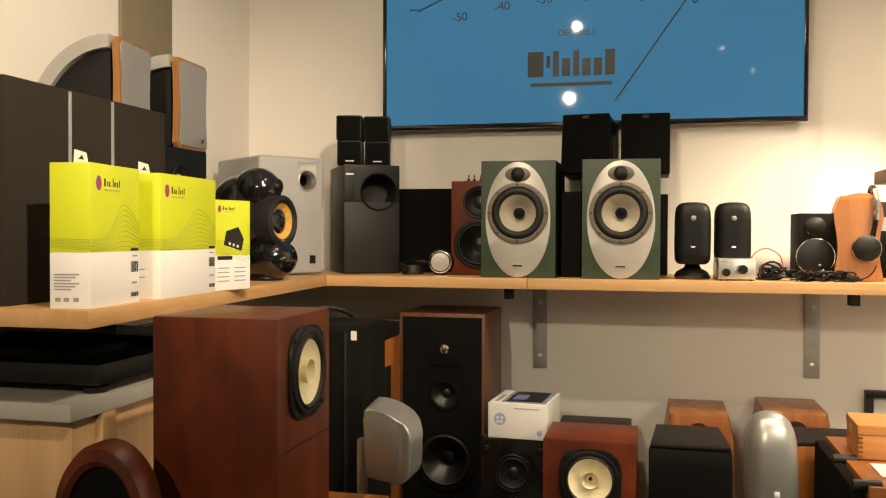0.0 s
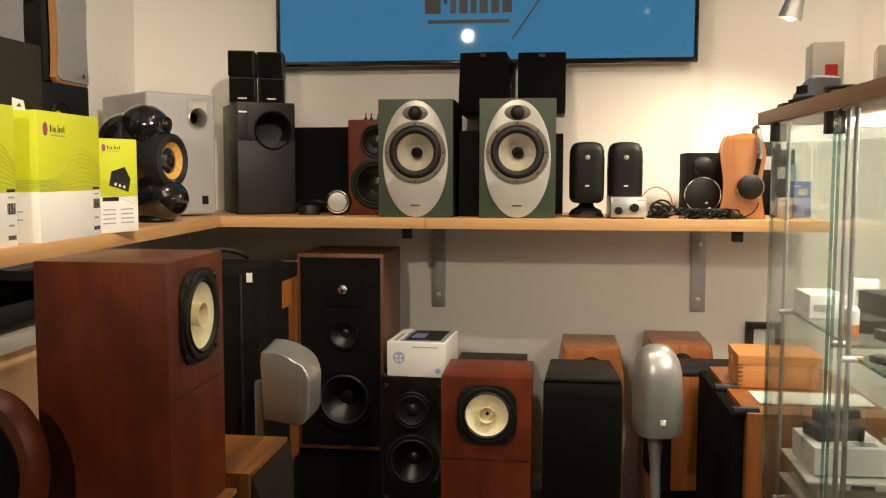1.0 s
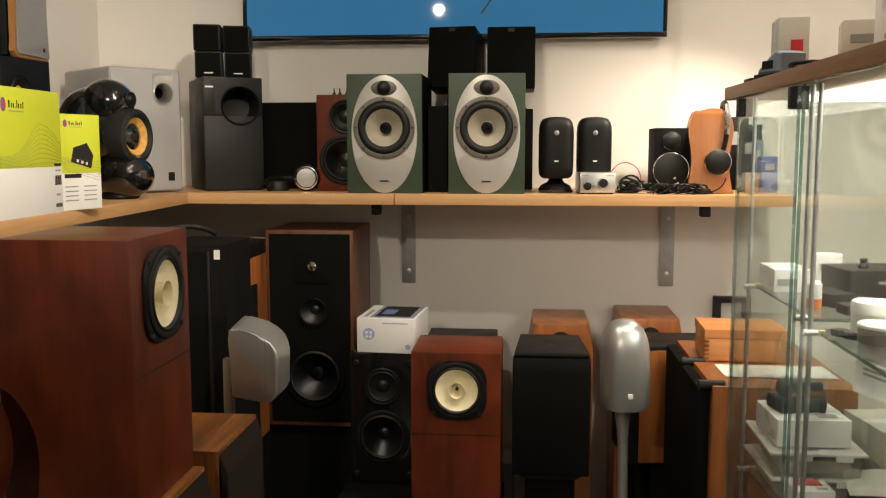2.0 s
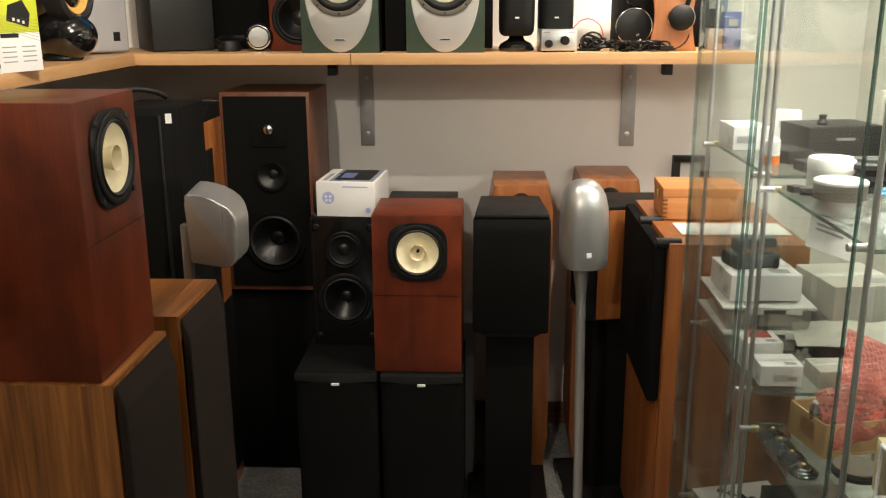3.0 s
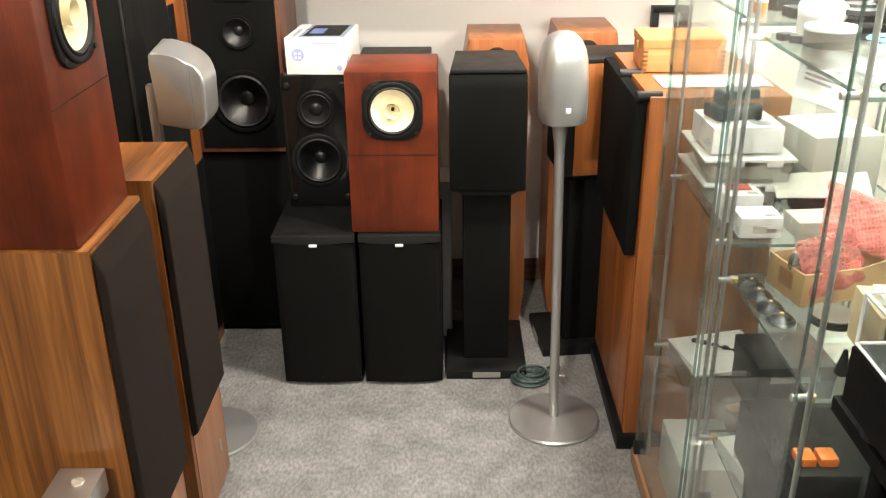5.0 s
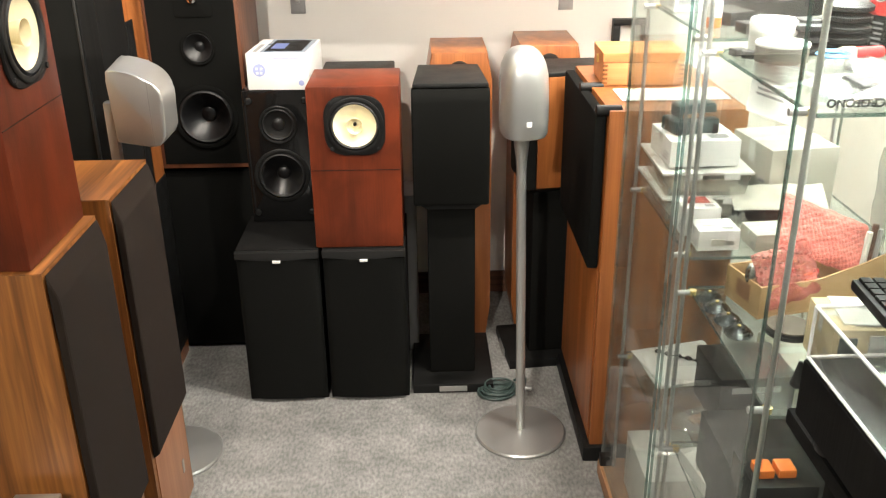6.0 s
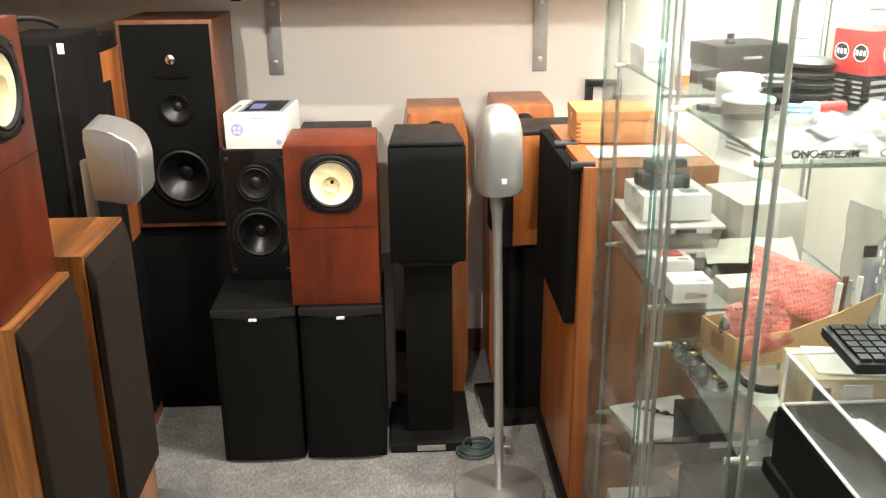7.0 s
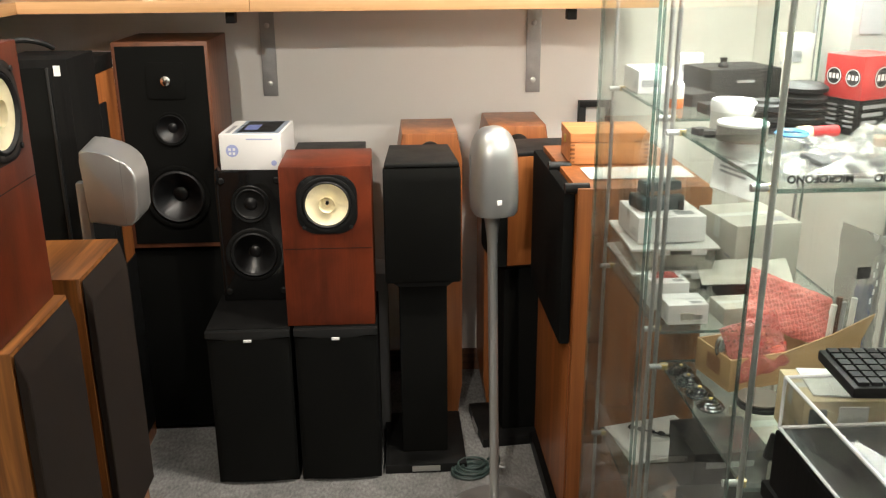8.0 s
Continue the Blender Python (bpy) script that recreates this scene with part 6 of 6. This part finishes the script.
def tube_carton(cx, cy, z, rz, w, d, h, low, label):
    s = thing("carton", (cx, cy, z + 0.0008), rz, label, "box", "red valve cartons")
    part("lower_half", box(-w / 2, w / 2, -d / 2, d / 2, 0, low, 0.001), BLACK, s, "black lower half")
    part("upper_half", box(-w / 2, w / 2, -d / 2, d / 2, low, h, 0.001), REDCARD, s, "red upper half")
    zc = (low + h) / 2
    for m, r in ((pose(0, -d / 2, zc), 0.018), (pose(-w / 2, d * 0.25, zc, 0, 0, -90), 0.0145), (pose(-w / 2, -d * 0.25, zc, 0, 0, -90), 0.0145)):
        part("emblem", lathe([(0, 0), (r, 0.0005), (r, 0.0008), (0, 0.0008)], (0, 0, 0), "y", 28), INK, s, "", m)
        part("emblem_ring", lathe([(r * 0.95, 0.0009), (r * 0.95, 0.0012), (r * 0.86, 0.0012), (r * 0.86, 0.0009)], (0, 0, 0), "y", 28, caps=False), CARD, s, "", m)
        for i in (-1, 0, 1):
            part("printed_bar", box(i * r * 0.5 - r * 0.16, i * r * 0.5 + r * 0.16, -0.0014, -0.0006, -r * 0.28, r * 0.28, 0), CARD, s, "", m)
    for i in range(5):
        for u in (-0.38, 0.08):
            part("printed_bar", box(-w / 2 - 0.001, -w / 2, u * d, u * d + d * (0.26 - 0.03 * (i % 3)), low * (0.78 - 0.14 * i), low * (0.83 - 0.14 * i), 0), GREYINK, s)
    for i in range(3):
        part("printed_bar", box(-w * 0.4, -w * 0.4 + w * (0.7 - 0.15 * i), -d / 2 - 0.001, 0, low * (0.75 - 0.22 * i), low * (0.85 - 0.22 * i), 0), GREYINK, s)


tube_carton(0.864, 1.405, B1, 24, 0.090, 0.074, 0.128, 0.058, "red and black valve carton with round emblems")
tube_carton(0.930, 1.26, B1, -20, 0.085, 0.07, 0.135, 0.05, "red and black valve carton, partly hidden by bags")
s = thing("plastic_bag", (0.775, 1.120, B1 + 0.0008), 0, "clear plastic bag of parts with a handwritten note", "bag")
rng = random.Random(4)
bm = bmesh.new()
bmesh.ops.create_grid(bm, x_segments=26, y_segments=16, size=1)
for v in bm.verts:
    u, w = v.co.x, v.co.y
    edge = max(0, 1 - max(abs(u), abs(w)) ** 4)
    v.co = (u * 0.16, w * 0.075, 0.004 + edge * (0.018 + 0.016 * noise.noise((u * 5, w * 4, 2)) + 0.008 * noise.noise((u * 13, w * 11, 5))))
part("film", bm, TUB, s, "crinkled clear film", None, 60)
for txt, u in (("MICROFONO", -0.144), ("NO", -0.062)):
    words(txt, 0.0145, INK, s, pose(u, -0.0834, 0.0125, 90, 0, 0) @ pose(0, 0, 0, 0, 0, 180), "handwriting", 0.0004, 0.0005)
part("contents", box(-0.12, -0.02, -0.03, 0.04, 0.001, 0.020, 0.008, 3), GRAPH, s)
part("contents", box(0.0, 0.11, -0.045, 0.03, 0.001, 0.024, 0.008, 3), PALECARD, s)
part("contents", tube([(-0.14, -0.05, 0.006), (-0.08, -0.055, 0.008), (-0.03, -0.05, 0.006), (0.02, -0.06, 0.007)], 0.004), SKIRT, s)
s = thing("plastic_bag", (0.865, 1.155, B1 + 0.0008), 20, "crumpled clear plastic bag on a glass shelf", "bag")
bm = ball((0, 0, 0.042), 0.05, (1.2, 0.8, 0.8))
for v in bm.verts:
    v.co *= 1 + 0.25 * noise.noise(v.co * 45)
for v in bm.verts:
    v.co.z = max(0, v.co.z)
part("film", bm, MILKY, s, "", None, 15)
s = thing("tape_ring", (0.690, 1.262, B1 + 0.024), 0, "light blue ring lying on a bag of parts", "ring")
part("ring", lathe([(0.022, 0), (0.026, 0.003), (0.022, 0.007), (0.018, 0.003), (0.022, 0)], (0, 0, 0.0), "z", 32, caps=False), material("light_blue_plastic", (0.10, 0.32, 0.62), 0.3, var=0.05, bump=0), s)
s = thing("screwdriver_bit", (0.752, 1.296, B1 + 0.022), 12, "red and cream striped cylindrical coil on the shelf", "coil")
part("grip", tube([(-0.02, 0, 0), (0.028, 0, 0)], 0.009, 16), REDINK, s)
part("band", tube([(-0.042, 0, 0), (-0.021, 0, 0)], 0.0105, 16), CREAM, s)
packed("adapter_plug", 0.584, 0.606, 1.385, 1.405, B1, 0.012, BLACK, "tiny black connector lying on a glass shelf", "adapter", 20)
packed("adapter_plug", 0.594, 0.618, 1.364, 1.382, B1, 0.012, BLACK, "tiny black connector beside another", "adapter", -20)
# paper tag in a clear sleeve, hanging under the upper shelf
s = thing("paper_tag", (0.668, 1.400, B1 - 0.008), 0, "white printed paper tag hanging below a glass shelf", "paper")
tm = pose(0, 0, 0, -35, 20, 0)
part("sheet", box(-0.042, 0.042, -0.0006, 0.0006, -0.105, 0, 0), CARD, s, "", tm)
for i in range(4):
    part("printed_bar", box(-0.030, 0.030 - 0.012 * (i % 2), -0.0012, -0.0005, -0.045 - i * 0.009, -0.041 - i * 0.009, 0), GREYINK, s, "", tm)
# near bay, middle shelf: ribbed feet, open carton with bubble wrap
for i, (x, y) in enumerate(((0.597, 1.398), (0.598, 1.358), (0.603, 1.312), (0.607, 1.268))):
    s = thing("ribbed_puck", (x, y, B2 + 0.0008), 0, "ribbed glossy black puck with a brass centre", "puck", "ribbed feet in a row")
    part("rings", lathe([(0.0, 0), (0.023, 0), (0.024, 0.003), (0.021, 0.005), (0.020, 0.008), (0.0165, 0.009), (0.0155, 0.012), (0.012, 0.013), (0.010, 0.016), (0, 0.016)], n=32), GLOSS, s)
    part("stud", lathe([(0.003, 0.0162), (0.003, 0.0175), (0, 0.018)], n=14), BRASS, s)
s = thing("open_carton", (0.656, 1.318, B2 + 0.0008), 14, "open cardboard carton holding circuit boards in pink bubble wrap", "box")
cw, cd, ch, ct = 0.27, 0.105, 0.060, 0.004
part("bottom", box(0, cw, 0, cd, 0, ct, 0), KRAFT, s)
for d in ((0, ct, 0, cd), (cw - ct, cw, 0, cd), (ct, cw - ct, 0, ct), (ct, cw - ct, cd - ct, cd)):
    part("wall", box(*d, ct + 0.0002, ch, 0.0008), KRAFT, s)
part("flap", prism([(0.10, ch), (cw - ct, ch), (cw + 0.02, ch + 0.05), (cw * 0.75, ch + 0.022)], "y", -0.003, -0.0004), KRAFT, s)
part("label", box(-0.0008, 0.0002, 0.03, 0.07, 0.018, 0.05, 0), OAKCAP, s)


def wrap(sx, sy, sz, m, seed):
    """A bag of bubble wrap: a lumpy sheet folded over what it holds."""
    b = bmesh.new()
    bmesh.ops.create_grid(b, x_segments=44, y_segments=34, size=1)
    for v in b.verts:
        u, w = v.co.x, v.co.y
        e = max(0.0, 1 - max(abs(u), abs(w)) ** 4)
        z = sz * (0.9 * e + 0.4 * noise.noise((u * 1.8 + seed, w * 1.8, seed)) + 0.08 * noise.noise((u * 5, w * 5, seed))) + 0.0008 * math.sin(u * 42) * math.sin(w * 34)
        v.co = (u * sx * (1 + 0.06 * noise.noise((w * 3, seed, 0))), w * sy * (1 + 0.06 * noise.noise((u * 3, seed, 4))), z)
    b.transform(m)
    return b


s = thing("bubble_wrap", (0.718, 1.368, B2 + 0.0055), 14, "pink antistatic bubble wrap round circuit boards in a carton", "bubble wrap")
part("sheet", wrap(0.095, 0.050, 0.010, pose(0.085, 0.030, 0.108, 58, 24, -6), 4.1), PINKWRAP, s, "", None, 180)
part("sheet", wrap(0.060, 0.050, 0.016, pose(-0.008, -0.012, 0.064, 64, -8, 6), 1.3), PINKBAG, s, "clearer bag showing the boards", None, 180)
rng = random.Random(77)
for k, bm_pose in enumerate((pose(-0.006, 0.000, 0.058, -24, -10, 8), pose(0.022, 0.012, 0.052, -30, 6, 2))):
    part("board", box(-0.048, 0.048, -0.001, 0.001, -0.040, 0.036, 0), OAKCAP, s, "brown circuit board", bm_pose)
    for i in range(26):
        u, w, e = rng.uniform(-0.043, 0.040), rng.uniform(-0.036, 0.030), rng.uniform(0.003, 0.008)
        part("component", box(u, u + e, -0.004 - e, -0.0012, w, w + e * 1.2, 0.0008), (CARD, STEEL, BLACK, REDINK, GREYINK, CREAM)[i % 6], s, "", bm_pose)
part("transformer", box(-0.012, 0.010, -0.014, -0.002, -0.026, -0.012, 0.002), ORANGE, s, "orange part", pose(0.030, 0.0, 0.066, -24, -10, 8))
part("valve_base", lathe([(0.014, 0.0), (0.016, 0.008), (0.016, 0.022), (0.011, 0.032), (0, 0.034)], (-0.058, 0.010, 0.045), "z", 24), CHROME, s, "bright metal can")
for i in range(4):
    s = solo("screwdriver", tube([(0.860 + 0.012 * i, 1.395 + 0.006 * (i % 3), B2 + 0.006), (0.868 + 0.012 * i, 1.40 + 0.006 * (i % 3), B2 + 0.125 + 0.012 * (i % 2))], 0.0055, 8), (MILKY, SKIRT, GREYINK)[i % 3], "slim pen-like tool standing in the carton", "tool")
packed("carton", 0.694, 0.870, 1.110, 1.220, B2, 0.088, CREAMCARD, "cream cardboard carton with green and barcode labels", rz=-4, marks=((0.05, 0.20, 0.45, 0.85, TEAL), (0.3, 0.55, 0.3, 0.9, CARD)))
packed("carton", 0.715, 0.868, 1.118, 1.212, B2 + 0.0890, 0.003, CARD, "flat white carton with grey print on top", rz=-8, marks=((0.1, 0.7, 0.3, 0.6, GREYINK),))
s = thing("metal_disc", (0.690, 1.266, B2 + 0.0008), 0, "white round disc on a black rubber stack", "disc")
part("stack", lathe([(0.030, 0), (0.038, 0.003), (0.038, 0.010), (0.030, 0.014)], n=36), RUBBER, s)
part("disc", lathe([(0, 0.0145), (0.036, 0.0145), (0.036, 0.0170), (0, 0.0175)], n=44), RINGGREY, s)
for x, y in ((0.640, 1.100), (0.664, 1.115)):
    solo("cone_spike", lathe([(0.004, 0), (0.011, 0.006), (0.010, 0.012), (0.003, 0.045), (0, 0.046)], (x, y, B2 + 0.0008), "z", 20), BLACK, "black pointed cone foot on a glass shelf", "cone")
# grey antistatic bag with white print, standing behind the tools
s = thing("plastic_bag", (0.925, 1.432, B2 + 0.0008), 4, "grey antistatic bag with white print standing in the cabinet", "bag")
bm = bmesh.new()
bmesh.ops.create_grid(bm, x_segments=20, y_segments=24, size=1)
for v in bm.verts:
    u, w = v.co.x, v.co.y
    v.co = (u * 0.046, 0.010 * noise.noise((u * 2, w * 2, 7)) + 0.004 * noise.noise((u * 6, w * 7, 3)), 0.135 * (1 + w) - 0.035 * (1 + w) * (u + 1) * 0.25)
part("film", bm, ANTISTATIC, s, "crinkled grey film", None, 60)
part("label", box(-0.014, 0.012, -0.0125, -0.0115, 0.165, 0.187, 0), INK, s)
for i in range(5):
    part("printed_mark", box(0.018 + 0.004 * (i % 3), 0.021 + 0.004 * (i % 3), -0.0125, -0.0115, 0.115 + 0.017 * i, 0.126 + 0.017 * i, 0), CARD, s)
part("contents", box(0.006, 0.040, 0.013, 0.016, 0.001, 0.14, 0.001), BLUEINK, s, "blue card inside")


def crumple(loc, size, seed, label, mat):
    """A crumpled clear bag lying on a shelf."""
    s = thing("plastic_bag", loc, seed * 41, label, "bag", "crumpled clear bags")
    b = bmesh.new()
    bmesh.ops.create_grid(b, x_segments=22, y_segments=18, size=1)
    for v in b.verts:
        u, w = v.co.x, v.co.y
        e = max(0.0, 1 - max(abs(u), abs(w)) ** 3)
        f = abs(noise.noise((u * 2.4 + seed, w * 2.4, seed))) + 0.22 * abs(noise.noise((u * 4.5, w * 4.5 + seed, 1)))
        v.co = (u * size[0] * (1 + 0.15 * noise.noise((w * 2, seed, 0))), w * size[1] * (1 + 0.15 * noise.noise((u * 2, seed, 4))), 0.001 + size[2] * e * (0.35 + f))
    part("film", b, mat, s, "", None, 30)
    part("contents", box(-size[0] * 0.45, size[0] * 0.3, -size[1] * 0.4, size[1] * 0.25, 0.0008, size[2] * 0.3, 0.002), (GRAPH, PALECARD, OAKCAP)[seed % 3], s)


crumple((0.690, 1.655, A1 + 0.0008), (0.050, 0.040, 0.030), 1, "crumpled clear bag with a dark part inside", TUB)
crumple((0.880, 1.545, A1 + 0.0008), (0.055, 0.035, 0.035), 2, "crumpled clear bag beside a flat carton", TUB)
crumple((0.740, 1.255, B1 + 0.0008), (0.095, 0.050, 0.026), 3, "crumpled clear bag in front of valve cartons", TUB)
crumple((0.860, 1.270, B1 + 0.0008), (0.070, 0.050, 0.050), 8, "crumpled clear bag against a valve carton", TUB)
crumple((0.700, 1.580, A2 + 0.0008), (0.028, 0.028, 0.045), 4, "crumpled clear bag between cartons", TUB)
crumple((0.660, 1.565, A3 + 0.0008), (0.050, 0.040, 0.025), 5, "clear bag lying by a dark carton", TUB)
crumple((0.640, 1.340, B3 + 0.031), (0.040, 0.045, 0.025), 6, "clear bag lying on a blister pack", TUB)
# near bay, low part
packed("component_box", 0.582, 0.682, 1.06, 1.16, 0.5545, 0.05, GRAPH, "dark open box holding two orange capacitors", "box")
s = thing("support_box", (0.70, 1.19, B3 + 0.0008), 0, "dark carton under the component box", "box")
part("body", box(-0.11, 0.16, -0.16, 0.16, 0, 0.142, 0.002), GRAPH, s)
for x in (0.606, 0.640):
    solo("capacitor", box(x - 0.014, x + 0.014, 1.080, 1.112, 0.6058, 0.621, 0.003), ORANGE, "orange block capacitor in a dark box", "capacitor", "orange capacitors")
packed("plastic_pack", 0.58, 0.70, 1.28, 1.40, B3, 0.03, MILKY, "clear plastic blister pack on a low shelf", "box", 10)

# ---- keyboard, turntable with clear lid, black shelf in front of the cabinet ----
s = thing("turntable_table", (0.0, 0.0, 0.0), 0, "black wooden rack with two boards carrying a turntable", "rack")
part("board", box(0.562, 1.16, 0.36, 0.955, 0.798, 0.820, 0.002), BLACKASH, s)
part("board", box(0.62, 1.16, 0.36, 0.955, 0.3, 0.322, 0.002), BLACKASH, s)
for x in (0.64, 1.13):
    for y in (0.39, 0.92):
        part("leg", box(x - 0.018, x + 0.018, y - 0.018, y + 0.018, 0.0, 0.797, 0.002), BLACKASH, s)
s = thing("turntable", (0.784, 0.695, 0.8205), 0, "black turntable under a clear acrylic dust cover", "turntable")
part("plinth", box(-0.238, 0.22, -0.19, 0.205, 0.028, 0.106, 0.003), BLACKASH, s)
part("top_plate", box(-0.232, 0.214, -0.184, 0.199, 0.1062, 0.109, 0.0005), BLACK, s)
for u in (-0.2, 0.18):
    for v in (-0.15, 0.165):
        part("foot", lathe([(0.024, 0), (0.026, 0.02), (0.02, 0.0275)], (u, v, 0), "z", 20), RUBBER, s)
part("platter", lathe([(0, 0.1092), (0.148, 0.1092), (0.15, 0.124), (0, 0.126)], (0.0, -0.01, 0), "z", 56), CARD, s, "white platter mat")
L = [(-0.236, 0.218, 0.199, 0.203), (-0.236, 0.218, -0.188, -0.184), (-0.236, -0.232, -0.1835, 0.1985), (0.214, 0.218, -0.1835, 0.1985)]
lid = part("dust_cover", box(-0.236, 0.218, -0.188, 0.203, 0.176, 0.180, 0.0005), ACRYLIC, s, "clear acrylic dust cover")
lid.visible_shadow = False
for x0, x1, y0, y1 in L:
    w = part("cover_wall", box(x0, x1, y0, y1, 0.1095, 0.1755, 0.0005), ACRYLIC, lid)
    w.visible_shadow = False
rim = None
for a, b in (((-0.2345, 0.2015), (0.2165, 0.2015)), ((-0.2345, -0.1865), (0.2165, -0.1865)), ((-0.2345, -0.1865), (-0.2345, 0.2015)), ((0.2165, -0.1865), (0.2165, 0.2015))):
    for z in (0.1785, 0.1105):
        rim = tube([(*a, z), (*b, z)], 0.0022, 6, rim)
for a in ((-0.2345, 0.2015), (-0.2345, -0.1865), (0.2165, 0.2015)):
    rim = tube([(*a, 0.1105), (*a, 0.1785)], 0.0022, 6, rim)
part("cover_edges", rim, ACRYLEDGE, lid, "bright cut acrylic edges")
s = thing("keyboard", (0.772, 0.880, 1.0015), -4, "black computer keyboard lying on the dust cover", "keyboard")
part("case", box(-0.17, 0.17, -0.06, 0.045, 0, 0.014, 0.004), BLACK, s)
key = bmesh.new()
for r in range(6):
    for c in range(21):
        key = box(-0.163 + c * 0.0155, -0.1505 + c * 0.0155, -0.055 + r * 0.0162, -0.0422 + r * 0.0162, 0.0142, 0.0185, 0.0, 1, key)
tagged(part("keys", key, GRAPH, s), kind="stuff")

# ---- things on the cabinet's cap ----
CAP = 1.6305
s = thing("computer_mouse", (0.578, 1.735, CAP), 20, "grey-blue plastic holder with dark base on the oak cap", "device")
part("base", box(-0.034, 0.034, -0.042, 0.042, 0, 0.010, 0.003), BLACK, s)
part("shell", prism([(-0.040, 0.0102), (0.036, 0.0102), (0.036, 0.046), (0.022, 0.052), (0.0, 0.043), (-0.030, 0.018)], "x", -0.03, 0.03, 0.008, 3), BLUEGREY, s, "", pose(0, 0, 0, 0, 0, 180))
part("slot", box(-0.0305, -0.0300, -0.015, 0.02, 0.018, 0.034, 0.0), BLACK, s)
packed("carton", 0.70, 0.84, 1.72, 1.82, CAP, 0.11, PALECARD, "pale grey printed carton standing on the cabinet cap", rz=-14, marks=((0.1, 0.5, 0.6, 0.75, GREYINK), (0.6, 0.9, 0.25, 0.45, INK)))
packed("carton", 0.69, 0.89, 1.46, 1.60, CAP, 0.155, CARD, "white shipping carton with barcodes on the cabinet cap", rz=-10, marks=((0.1, 0.3, 0.62, 0.85, GREYINK), (0.1, 0.45, 0.2, 0.4, GREYINK), (0.6, 0.8, 0.25, 0.35, INK)))
packed("carton", 0.705, 0.875, 1.475, 1.59, CAP + 0.1565, 0.16, CARD, "second white carton stacked on the first", rz=-9, marks=((0.2, 0.35, 0.4, 0.8, GREYINK),))
packed("carton", 0.60, 0.66, 1.83, 1.92, CAP, 0.13, PALECARD, "narrow pale carton with a red mark on the cap", rz=-6, marks=((0.4, 0.8, 0.45, 0.65, REDINK),))
s = thing("cable_bundle", (0.592, 1.600, CAP), 0, "black cable coil lying on the cabinet cap", "cable")
part("loops", tube(coil(0, 0, 0, 0.028, 4, 0.004, 0.9, 2), 0.004), BLACK, s)
solo("small_pad", box(0.548, 0.575, 1.86, 1.915, CAP, CAP + 0.012, 0.003), BLACK, "small black pad on the corner of the cap", "pad")
